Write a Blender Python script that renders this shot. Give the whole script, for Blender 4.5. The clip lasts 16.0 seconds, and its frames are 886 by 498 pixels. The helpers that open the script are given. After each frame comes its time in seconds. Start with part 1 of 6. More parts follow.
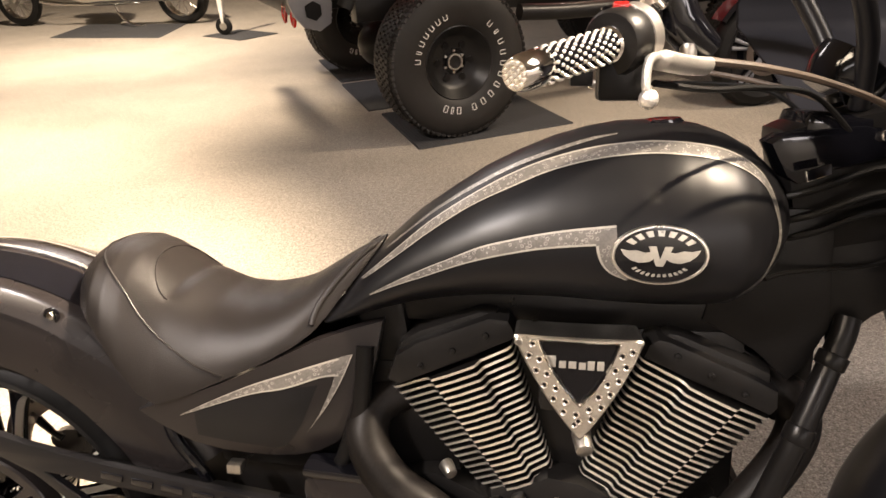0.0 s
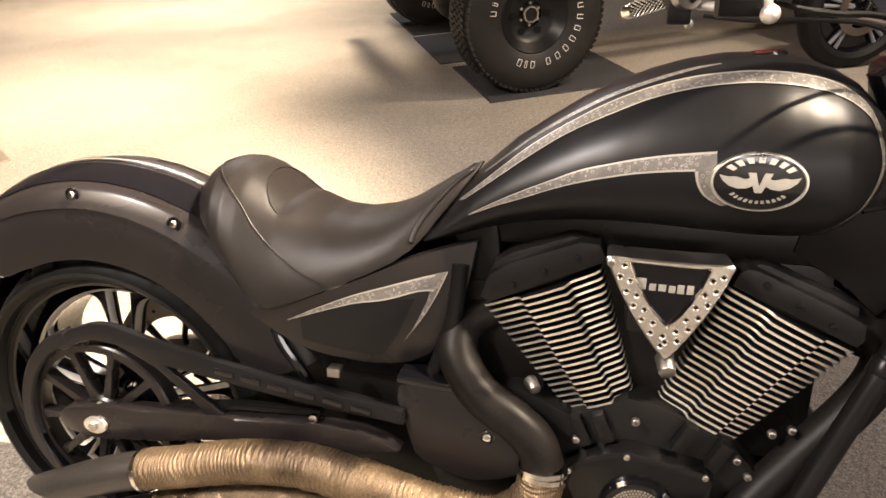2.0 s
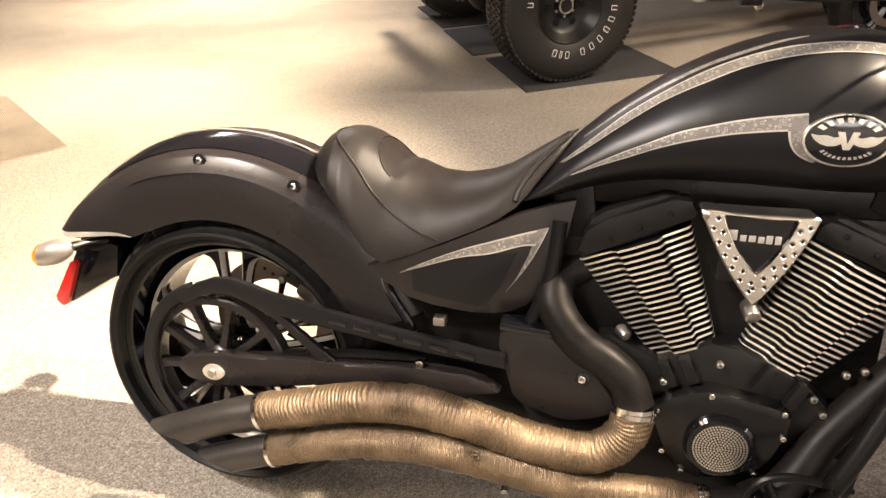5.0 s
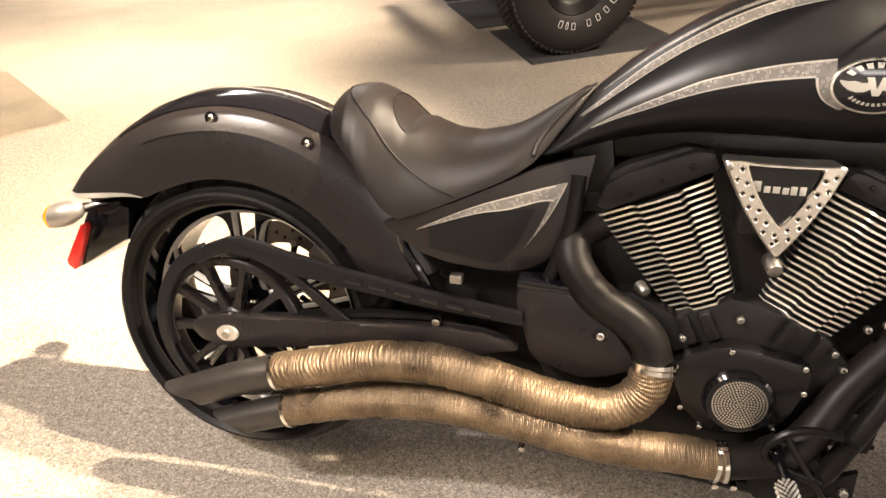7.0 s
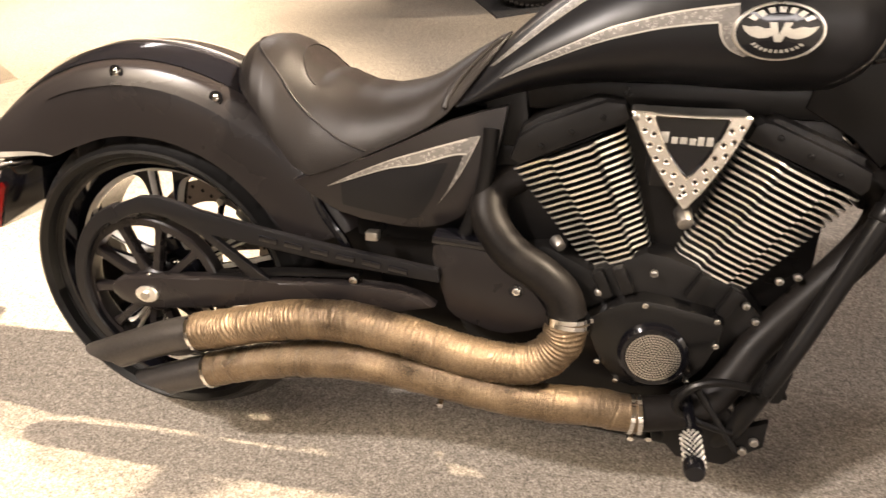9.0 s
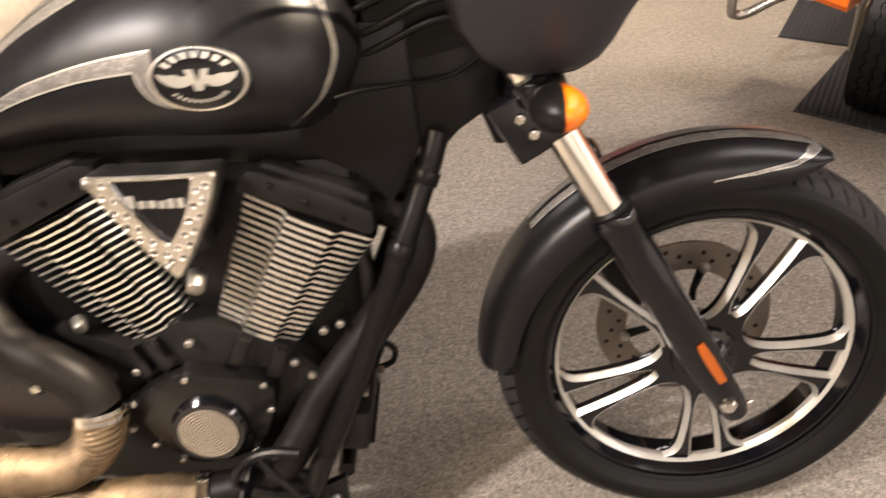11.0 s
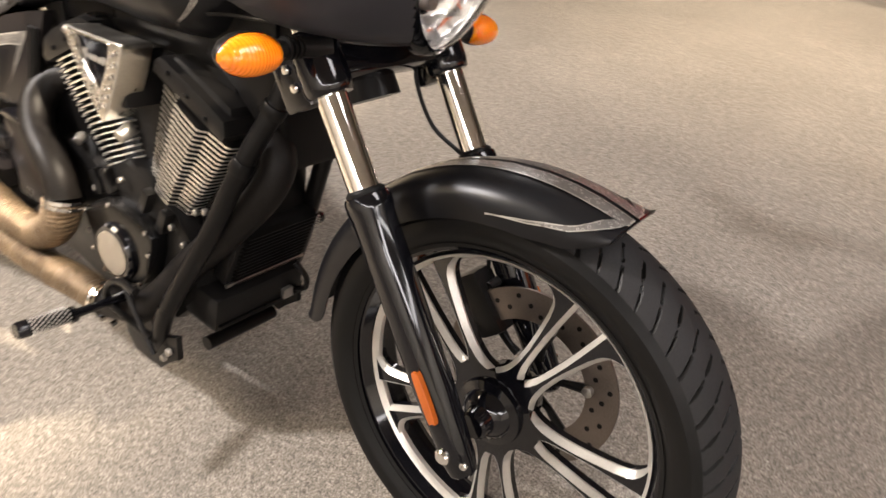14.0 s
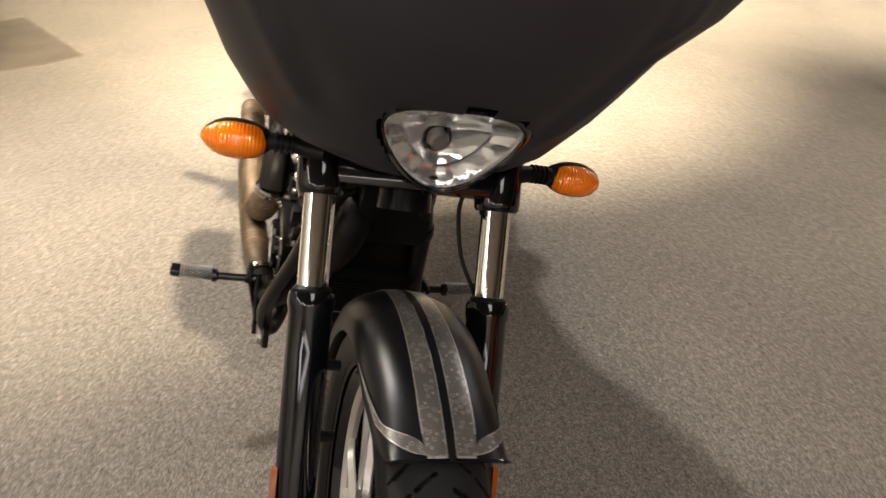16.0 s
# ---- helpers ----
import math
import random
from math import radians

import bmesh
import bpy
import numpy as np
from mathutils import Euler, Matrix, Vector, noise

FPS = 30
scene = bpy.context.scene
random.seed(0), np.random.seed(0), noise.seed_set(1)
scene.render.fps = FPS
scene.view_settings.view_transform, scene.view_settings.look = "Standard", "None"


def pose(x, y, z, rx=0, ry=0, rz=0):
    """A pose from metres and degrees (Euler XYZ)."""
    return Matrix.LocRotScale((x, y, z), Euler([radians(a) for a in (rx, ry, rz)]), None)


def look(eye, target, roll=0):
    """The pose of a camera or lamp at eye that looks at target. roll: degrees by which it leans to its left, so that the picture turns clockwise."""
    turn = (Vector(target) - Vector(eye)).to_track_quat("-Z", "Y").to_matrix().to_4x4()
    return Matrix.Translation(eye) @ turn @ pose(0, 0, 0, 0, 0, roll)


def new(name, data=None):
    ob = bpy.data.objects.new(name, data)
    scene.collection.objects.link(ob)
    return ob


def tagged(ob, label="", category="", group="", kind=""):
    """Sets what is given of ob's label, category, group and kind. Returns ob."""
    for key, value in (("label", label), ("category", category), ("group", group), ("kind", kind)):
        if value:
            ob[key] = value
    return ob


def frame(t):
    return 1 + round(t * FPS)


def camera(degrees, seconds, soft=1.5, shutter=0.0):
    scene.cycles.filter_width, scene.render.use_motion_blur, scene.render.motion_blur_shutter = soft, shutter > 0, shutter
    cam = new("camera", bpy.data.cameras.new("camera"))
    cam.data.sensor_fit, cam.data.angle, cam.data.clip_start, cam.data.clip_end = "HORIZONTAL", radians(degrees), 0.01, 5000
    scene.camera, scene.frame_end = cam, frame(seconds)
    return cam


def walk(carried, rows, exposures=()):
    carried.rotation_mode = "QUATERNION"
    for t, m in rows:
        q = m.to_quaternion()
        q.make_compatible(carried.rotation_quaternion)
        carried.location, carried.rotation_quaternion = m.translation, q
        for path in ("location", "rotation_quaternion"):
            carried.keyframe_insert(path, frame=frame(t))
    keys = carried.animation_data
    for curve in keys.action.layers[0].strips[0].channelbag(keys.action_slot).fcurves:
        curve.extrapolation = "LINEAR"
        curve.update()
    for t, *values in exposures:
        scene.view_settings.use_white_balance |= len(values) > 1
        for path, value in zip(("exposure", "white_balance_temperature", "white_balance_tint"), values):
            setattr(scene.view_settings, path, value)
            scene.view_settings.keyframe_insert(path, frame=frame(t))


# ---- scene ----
cam = camera(67.1, 16.0, shutter=0.5)
PATH = [
    (0, (0.877, -0.715, 1.204), (0.599, 1.053, 0.312), -2.5),
    (0.5, (0.876, -0.736, 1.196), (0.545, 1.022, 0.303), -2.4),
    (1, (0.873, -0.751, 1.191), (0.492, 0.997, 0.296), -2.5),
    (1.5, (0.854, -0.767, 1.185), (0.445, 0.927, 0.204), -2.6),
    (2, (0.832, -0.795, 1.178), (0.395, 0.891, 0.194), -2.6),
    (2.5, (0.808, -0.83, 1.169), (0.354, 0.849, 0.181), -2.6),
    (3, (0.792, -0.88, 1.169), (0.333, 0.796, 0.179), -2.7),
    (3.5, (0.774, -0.91, 1.177), (0.314, 0.766, 0.186), -2.8),
    (4, (0.749, -0.925, 1.188), (0.286, 0.75, 0.198), -2.8),
    (6.5, (0.693, -0.968, 1.15), (0.224, 0.69, 0.134), -3.1),
    (7, (0.689, -0.966, 1.139), (0.224, 0.678, 0.1), -3.2),
    (7.5, (0.691, -0.969, 1.132), (0.229, 0.662, 0.071), -3.2),
    (8, (0.707, -0.957, 1.121), (0.251, 0.66, 0.036), -3.2),
    (8.2, (0.718, -0.949, 1.114), (0.267, 0.659, 0.015), -3.2),
    (10.3, (1.088, -0.852, 1.125), (0.903, 0.761, -0.043), -3.3),
    (10.5, (1.148, -0.826, 1.119), (1.026, 0.791, -0.053), -3.3),
    (11, (1.286, -0.705, 1.13), (1.282, 0.879, -0.091), -3.2),
    (11.5, (1.409, -0.654, 1.11), (1.485, 0.949, -0.083), -2.3),
    (12, (1.583, -0.667, 1.094), (1.656, 0.949, -0.081), -1.9),
    (12.5, (1.681, -0.651, 1.07), (1.646, 0.976, -0.092), -1.8),
    (13, (1.76, -0.602, 1.039), (1.478, 1.009, -0.111), -1.1),
    (13.5, (1.849, -0.572, 1.062), (1.318, 0.947, -0.127), -0.2),
    (14, (2.006, -0.534, 1.088), (1.075, 0.774, -0.106), 0.5),
    (14.5, (2.079, -0.439, 1.127), (0.943, 0.686, -0.074), 1.0),
    (15, (2.117, -0.299, 1.171), (0.745, 0.559, -0.004), 1.7),
    (15.5, (2.162, -0.146, 1.187), (0.668, 0.539, 0.046), 2.1),
    (16, (2.223, 0.008, 1.194), (0.623, 0.39, 0.056), 2.4),
]
EXPOSURES = [(0.0, 0.0, 6600, 15), (4.0, 0.12, 6600, 14), (8.2, 0.17, 6750, 14), (10.5, 0.45, 6700, 15), (12.5, 0.5, 6300, 12), (14.0, 0.5, 6300, 12), (14.6, 0.45, 6300, 12), (15.2, 0.20, 6250, 10), (15.5, 0.04, 6300, 10), (16.0, -0.42, 6400, 9)]
walk(cam, [(t, look(eye, target, roll)) for t, eye, target, roll in PATH], EXPOSURES)

# ---- light ----
world = bpy.data.worlds.new("room_air")
scene.world = world
world.use_nodes = True
world.node_tree.nodes["Background"].inputs[0].default_value = (1.0, 0.94, 0.90, 1)
world.node_tree.nodes["Background"].inputs[1].default_value = 0.04


def spot(name, eye, target, watts, size, colour, radius=0.06, blend=0.6):
    lamp = bpy.data.lights.new(name, "SPOT")
    lamp.energy, lamp.spot_size, lamp.color = watts, radians(size), colour
    lamp.shadow_soft_size, lamp.spot_blend = radius, blend
    ob = new(name, lamp)
    ob.matrix_world = look(eye, target)
    return ob


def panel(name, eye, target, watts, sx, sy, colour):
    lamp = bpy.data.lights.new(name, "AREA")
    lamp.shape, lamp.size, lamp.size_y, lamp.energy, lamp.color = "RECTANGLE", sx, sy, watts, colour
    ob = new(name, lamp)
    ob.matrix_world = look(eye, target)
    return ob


WARM, NEUTRAL = (1.0, 0.835, 0.61), (1.0, 0.942, 0.905)
spot("track_spot_front", (2.3, 0.95, 3.6), (-2.4, 0.9, 0.0), 7000, 52, WARM, 0.05, 0.7)
spot("track_spot_engine", (3.0, 0.28, 3.6), (-0.9, -1.0, 0.0), 3700, 42, WARM, 0.05, 1.0)
spot("track_spot_aisle", (-1.4, -1.6, 3.6), (1.5, 0.5, 0.0), 800, 74, NEUTRAL, 0.12, 0.7)
spot("track_spot_rear", (-1.0, 3.3, 3.7), (-2.8, 3.9, 0.0), 3000, 74, WARM, 0.3, 1.0)
spot("track_spot_gap", (2.7, 1.9, 3.6), (2.1, 3.2, 0.0), 600, 60, WARM, 0.1, 1.0)
spot("track_spot_jeep", (3.9, 3.2, 3.7), (-0.8, 3.8, 0.2), 900, 70, WARM, 0.25, 0.9)
spot("track_spot_far", (-3.4, 5.4, 3.7), (-4.4, 7.8, 0.2), 2400, 110, WARM, 0.1, 0.8)
# Unseen soft fills, added to lift shadows and brighten walls mirrored in chrome.
panel("fill_panel_east", (4.2, 0.6, 3.9), (4.2, 0.6, 0.0), 105, 3.0, 1.2, NEUTRAL)
panel("fill_panel_west", (-2.2, -2.6, 3.9), (-2.2, -2.6, 0.0), 230, 2.4, 1.2, WARM)
panel("fill_panel_corner", (8.5, -5.0, 3.9), (8.5, -5.0, 0.0), 260, 4.0, 1.5, NEUTRAL)
panel("fill_panel_north", (-2.8, 5.6, 3.9), (-2.8, 5.6, 0.0), 190, 3.0, 1.2, NEUTRAL)
panel("fill_panel_end", (10.8, -1.0, 3.9), (10.8, -1.0, 0.0), 240, 1.2, 6.0, NEUTRAL)
panel("fill_panel_side", (4.5, -7.0, 3.9), (4.5, -7.0, 0.0), 270, 6.0, 1.0, NEUTRAL)
panel("fill_panel_back", (-1.5, -6.3, 3.9), (-1.5, -6.3, 0.0), 70, 4.0, 1.2, NEUTRAL)


# ---- materials ----
def surface(name, colour, rough=0.5, metal=0.0, vary=0.12, grain=300.0, blotch=9.0, bump=0.0, rough_vary=0.08, coat=0.0, second=None, depth=0.001, spec=0.5):
    """A surface with colour, gloss and relief that vary at two scales."""
    m = bpy.data.materials.new(name)
    m.use_nodes = True
    nt = m.node_tree
    bsdf = nt.nodes["Principled BSDF"]
    co = nt.nodes.new("ShaderNodeTexCoord")

    def noisy(scale, detail):
        n = nt.nodes.new("ShaderNodeTexNoise")
        n.inputs["Scale"].default_value, n.inputs["Detail"].default_value = scale, detail
        nt.links.new(co.outputs["Object"], n.inputs["Vector"])
        return n

    fine, broad = noisy(grain, 3.0), noisy(blotch, 4.0)
    ramp = nt.nodes.new("ShaderNodeMix")
    ramp.data_type = "RGBA"
    low = [c * (1 - vary) for c in colour]
    high = list(second) if second else [min(1, c * (1 + vary)) for c in colour]
    ramp.inputs["A"].default_value, ramp.inputs["B"].default_value = (*low, 1), (*high, 1)
    both = nt.nodes.new("ShaderNodeMath")
    both.operation = "MULTIPLY_ADD"
    both.inputs[1].default_value = 0.5
    half = nt.nodes.new("ShaderNodeMath")
    half.operation = "MULTIPLY"
    half.inputs[1].default_value = 0.5
    nt.links.new(broad.outputs["Fac"], half.inputs[0])
    nt.links.new(fine.outputs["Fac"], both.inputs[0])
    nt.links.new(half.outputs[0], both.inputs[2])
    spread = nt.nodes.new("ShaderNodeMapRange")
    spread.inputs["From Min"].default_value, spread.inputs["From Max"].default_value = 0.35, 0.65
    nt.links.new(both.outputs[0], spread.inputs["Value"])
    nt.links.new(spread.outputs["Result"], ramp.inputs["Factor"])
    nt.links.new(ramp.outputs["Result"], bsdf.inputs["Base Color"])
    rr = nt.nodes.new("ShaderNodeMapRange")
    rr.inputs["To Min"].default_value, rr.inputs["To Max"].default_value = max(0.02, rough - rough_vary), min(1, rough + rough_vary)
    nt.links.new(broad.outputs["Fac"], rr.inputs["Value"])
    nt.links.new(rr.outputs["Result"], bsdf.inputs["Roughness"])
    bsdf.inputs["Metallic"].default_value = metal
    bsdf.inputs["Specular IOR Level"].default_value = spec
    bsdf.inputs["Coat Weight"].default_value = coat
    bsdf.inputs["Coat Roughness"].default_value = 0.12
    if bump:
        b = nt.nodes.new("ShaderNodeBump")
        b.inputs["Strength"].default_value, b.inputs["Distance"].default_value = bump, depth
        nt.links.new(fine.outputs["Fac"], b.inputs["Height"])
        nt.links.new(b.outputs["Normal"], bsdf.inputs["Normal"])
    return m


def lens_plastic(name, colour, rough=0.12):
    m = bpy.data.materials.new(name)
    m.use_nodes = True
    b = m.node_tree.nodes["Principled BSDF"]
    b.inputs["Base Color"].default_value = (*colour, 1)
    b.inputs["Roughness"].default_value = rough
    b.inputs["Subsurface Weight"].default_value = 0.85
    b.inputs["Subsurface Radius"].default_value = (0.03, 0.012, 0.003)
    b.inputs["Coat Weight"].default_value = 0.6
    nt = m.node_tree
    co, w, bp = nt.nodes.new("ShaderNodeTexCoord"), nt.nodes.new("ShaderNodeTexWave"), nt.nodes.new("ShaderNodeBump")
    w.inputs["Scale"].default_value = 70
    w.bands_direction = "Y"
    bp.inputs["Strength"].default_value, bp.inputs["Distance"].default_value = 0.5, 0.001
    nt.links.new(co.outputs["Object"], w.inputs["Vector"])
    nt.links.new(w.outputs["Fac"], bp.inputs["Height"])
    nt.links.new(bp.outputs["Normal"], b.inputs["Normal"])
    return m


def clear_glass(name):
    m = bpy.data.materials.new(name)
    m.use_nodes = True
    b = m.node_tree.nodes["Principled BSDF"]
    b.inputs["Transmission Weight"].default_value = 1.0
    b.inputs["Roughness"].default_value = 0.02
    b.inputs["IOR"].default_value = 1.12
    return m


def wrapped(name, colour, second):
    """Woven heat wrap: wound bands with fine slanted ripples."""
    m = surface(name, colour, 0.31, 0.7, 0.35, 500, 14, 0.0, 0.1, second=second)
    nt = m.node_tree
    b = nt.nodes["Principled BSDF"]
    co = nt.nodes.new("ShaderNodeTexCoord")
    w = nt.nodes.new("ShaderNodeTexWave")
    w.bands_direction = "X"
    w.inputs["Scale"].default_value, w.inputs["Distortion"].default_value = 90, 4.0
    w.inputs["Detail"].default_value, w.inputs["Detail Scale"].default_value = 2.5, 1.6
    v = nt.nodes.new("ShaderNodeTexWave")
    v.bands_direction = "DIAGONAL"
    v.inputs["Scale"].default_value, v.inputs["Distortion"].default_value = 230, 2.0
    add = nt.nodes.new("ShaderNodeMath")
    add.operation = "MULTIPLY_ADD"
    add.inputs[1].default_value = 0.35
    bp = nt.nodes.new("ShaderNodeBump")
    bp.inputs["Strength"].default_value, bp.inputs["Distance"].default_value = 0.5, 0.0012
    nt.links.new(co.outputs["Object"], w.inputs["Vector"])
    nt.links.new(co.outputs["Object"], v.inputs["Vector"])
    nt.links.new(v.outputs["Fac"], add.inputs[0])
    nt.links.new(w.outputs["Fac"], add.inputs[2])
    nt.links.new(add.outputs[0], bp.inputs["Height"])
    nt.links.new(bp.outputs["Normal"], b.inputs["Normal"])
    return m


def filigree(name, ground, line):
    """Grey lacquer with pale scrolled line work."""
    m = surface(name, ground, 0.32, 0.45, 0.2, 400, 30)
    nt = m.node_tree
    b = nt.nodes["Principled BSDF"]
    co = nt.nodes.new("ShaderNodeTexCoord")
    vo = nt.nodes.new("ShaderNodeTexVoronoi")
    vo.inputs["Scale"].default_value, vo.inputs["Randomness"].default_value = 150, 0.85
    ring = nt.nodes.new("ShaderNodeMath")
    ring.operation = "SUBTRACT"
    ring.inputs[1].default_value = 0.3
    cut = nt.nodes.new("ShaderNodeMath")
    cut.operation = "COMPARE"
    cut.inputs[1].default_value = 0.0
    cut.inputs[2].default_value = 0.055
    mix = nt.nodes.new("ShaderNodeMix")
    mix.data_type = "RGBA"
    mix.inputs["B"].default_value = (*line, 1)
    nt.links.new(co.outputs["Object"], vo.inputs["Vector"])
    nt.links.new(vo.outputs["Distance"], ring.inputs[0])
    nt.links.new(ring.outputs[0], cut.inputs[0])
    nt.links.new(cut.outputs[0], mix.inputs["Factor"])
    old = b.inputs["Base Color"].links[0].from_socket
    nt.links.new(old, mix.inputs["A"])
    nt.links.new(mix.outputs["Result"], b.inputs["Base Color"])
    return m


def ribbed(name, colour, turn, scale=48.0, relief=1.0):
    m = surface(name, colour, 0.85, 0.0, 0.3, 600, 5, 0.0)
    nt = m.node_tree
    b = nt.nodes["Principled BSDF"]
    co, mp, w, bp = (nt.nodes.new(k) for k in ("ShaderNodeTexCoord", "ShaderNodeMapping", "ShaderNodeTexWave", "ShaderNodeBump"))
    mp.inputs["Rotation"].default_value = (0, 0, radians(turn))
    w.inputs["Scale"].default_value = scale / 3.14
    bp.inputs["Strength"].default_value, bp.inputs["Distance"].default_value = relief, 0.005
    nt.links.new(co.outputs["Object"], mp.inputs["Vector"])
    nt.links.new(mp.outputs["Vector"], w.inputs["Vector"])
    nt.links.new(w.outputs["Fac"], bp.inputs["Height"])
    nt.links.new(bp.outputs["Normal"], b.inputs["Normal"])
    return m


def carpet_pile(name):
    m = bpy.data.materials.new(name)
    m.use_nodes = True
    nt = m.node_tree
    b = nt.nodes["Principled BSDF"]
    co = nt.nodes.new("ShaderNodeTexCoord")

    def noisy(scale, detail, rough=0.6):
        n = nt.nodes.new("ShaderNodeTexNoise")
        n.inputs["Scale"].default_value, n.inputs["Detail"].default_value, n.inputs["Roughness"].default_value = scale, detail, rough
        nt.links.new(co.outputs["Object"], n.inputs["Vector"])
        return n

    pile, fleck, wear = noisy(230, 2), noisy(105, 3, 0.7), noisy(1.6, 5)
    ramp = nt.nodes.new("ShaderNodeValToRGB")
    e = ramp.color_ramp.elements
    e[0].position, e[0].color = 0.36, (0.100, 0.086, 0.070, 1)
    e[1].position, e[1].color = 0.64, (0.405, 0.364, 0.312, 1)
    mid = e.new(0.5)
    mid.color = (0.225, 0.2, 0.168, 1)
    mean = nt.nodes.new("ShaderNodeMath")
    mean.operation = "MULTIPLY_ADD"
    mean.inputs[1].default_value = 0.55
    part_two = nt.nodes.new("ShaderNodeMath")
    part_two.operation = "MULTIPLY"
    part_two.inputs[1].default_value = 0.45
    nt.links.new(fleck.outputs["Fac"], part_two.inputs[0])
    nt.links.new(pile.outputs["Fac"], mean.inputs[0])
    nt.links.new(part_two.outputs[0], mean.inputs[2])
    nt.links.new(mean.outputs[0], ramp.inputs["Fac"])
    tuft = noisy(46, 2, 0.55)
    clump = nt.nodes.new("ShaderNodeMapRange")
    clump.inputs["From Min"].default_value, clump.inputs["From Max"].default_value = 0.36, 0.64
    clump.inputs["To Min"].default_value, clump.inputs["To Max"].default_value = 0.86, 1.11
    nt.links.new(tuft.outputs["Fac"], clump.inputs["Value"])
    hue = nt.nodes.new("ShaderNodeMix")
    hue.data_type, hue.blend_type = "RGBA", "MULTIPLY"
    hue.inputs["Factor"].default_value = 1.0
    tone = nt.nodes.new("ShaderNodeMapRange")
    tone.inputs["From Min"].default_value, tone.inputs["From Max"].default_value = 0.3, 0.7
    tone.inputs["To Min"].default_value, tone.inputs["To Max"].default_value = 0.86, 1.08
    nt.links.new(wear.outputs["Fac"], tone.inputs["Value"])
    nt.links.new(ramp.outputs["Color"], hue.inputs["A"])
    worn = nt.nodes.new("ShaderNodeMath")
    worn.operation = "MULTIPLY"
    nt.links.new(tone.outputs["Result"], worn.inputs[0])
    nt.links.new(clump.outputs["Result"], worn.inputs[1])
    nt.links.new(worn.outputs[0], hue.inputs["B"])
    nt.links.new(hue.outputs["Result"], b.inputs["Base Color"])
    bp = nt.nodes.new("ShaderNodeBump")
    bp.inputs["Strength"].default_value, bp.inputs["Distance"].default_value = 0.6, 0.0035
    nt.links.new(mean.outputs[0], bp.inputs["Height"])
    nt.links.new(bp.outputs["Normal"], b.inputs["Normal"])
    b.inputs["Roughness"].default_value = 0.95
    b.inputs["Specular IOR Level"].default_value = 0.2
    return m


CARPET = carpet_pile("carpet_loop_pile")
SATIN = surface("satin_black_paint", (0.0058, 0.0057, 0.0066), 0.35, 0.0, 0.15, 900, 6, 0.02, 0.04, spec=0.25)
MATTE = surface("matte_charcoal_paint", (0.0125, 0.0106, 0.0106), 0.28, 0.0, 0.15, 900, 6, 0.03, 0.05, spec=0.32)
FAIRING_PAINT = surface("matte_slate_paint", (0.024, 0.0237, 0.028), 0.5, 0.0, 0.12, 900, 6, 0.03, 0.04, spec=0.4)
GLOSS = surface("gloss_black_paint", (0.0035, 0.0035, 0.0048), 0.085, 0.0, 0.2, 300, 8, 0.0, 0.03)
CASE = surface("black_engine_coating", (0.0075, 0.0070, 0.0068), 0.36, 0.0, 0.25, 400, 12, 0.12, 0.1, spec=0.20)
CASE_GLOSS = surface("gloss_engine_cover", (0.0045, 0.0043, 0.0044), 0.24, 0.0, 0.25, 400, 12, 0.06, 0.08, spec=0.34)
DARK = surface("dark_frame_paint", (0.0055, 0.0051, 0.0050), 0.30, 0.0, 0.2, 300, 10, 0.02, 0.08, spec=0.17)
# Lighter, browner base than tyre_rubber, for the truck tyres.
TRUCK_RUBBER = surface("lighter_truck_rubber", (0.012, 0.0105, 0.0095), 0.55, 0.0, 0.3, 400, 9, 0.12, 0.1, spec=0.25)
RUBBER = surface("tyre_rubber", (0.0042, 0.0040, 0.0039), 0.46, 0.0, 0.25, 500, 14, 0.12, 0.1, spec=0.19)
TREAD = surface("worn_tread_rubber", (0.018, 0.0175, 0.018), 0.7, 0.0, 0.25, 500, 14, 0.12, 0.1, spec=0.2)
VINYL = surface("black_vinyl", (0.0125, 0.0108, 0.0102), 0.37, 0.0, 0.18, 650, 10, 0.5, 0.07, depth=0.0009, spec=0.22)
CHROME = surface("chrome", (0.82, 0.80, 0.77), 0.07, 1.0, 0.05, 200, 10, 0.0, 0.04)
FINEDGE = surface("machined_fin_edge", (0.86, 0.82, 0.74), 0.4, 0.9, 0.12, 700, 20, 0.08, 0.06)
ALLOY = surface("machined_aluminium", (0.80, 0.77, 0.72), 0.38, 0.9, 0.12, 700, 20, 0.08, 0.08)
MACHINED = surface("lacquered_machined_alloy", (0.56, 0.535, 0.49), 0.36, 0.6, 0.14, 700, 20, 0.08, 0.1)
BRUSHED = surface("polished_plate", (0.78, 0.75, 0.69), 0.3, 1.0, 0.15, 500, 20, 0.06, 0.1)
STEEL = surface("dull_steel", (0.42, 0.40, 0.37), 0.38, 1.0, 0.2, 400, 20, 0.08, 0.1)
DISC = surface("browned_disc_steel", (0.20, 0.172, 0.15), 0.42, 1.0, 0.2, 400, 20, 0.08, 0.1)
HEADER = surface("blackened_pipe", (0.0075, 0.0064, 0.0058), 0.45, 0.0, 0.5, 250, 16, 0.08, 0.12, spec=0.13)
BURNT = surface("burnt_steel", (0.06, 0.055, 0.052), 0.34, 0.7, 0.2, 250, 10, 0.0, 0.08)
WRAP = wrapped("bronze_heat_wrap", (0.066, 0.045, 0.027), (0.29, 0.21, 0.13))
STRIPE = filigree("grey_scroll_stripe", (0.165, 0.156, 0.145), (0.38, 0.36, 0.335))
LINE = surface("silver_pinstripe", (0.45, 0.43, 0.385), 0.3, 0.5, 0.1, 400, 20)
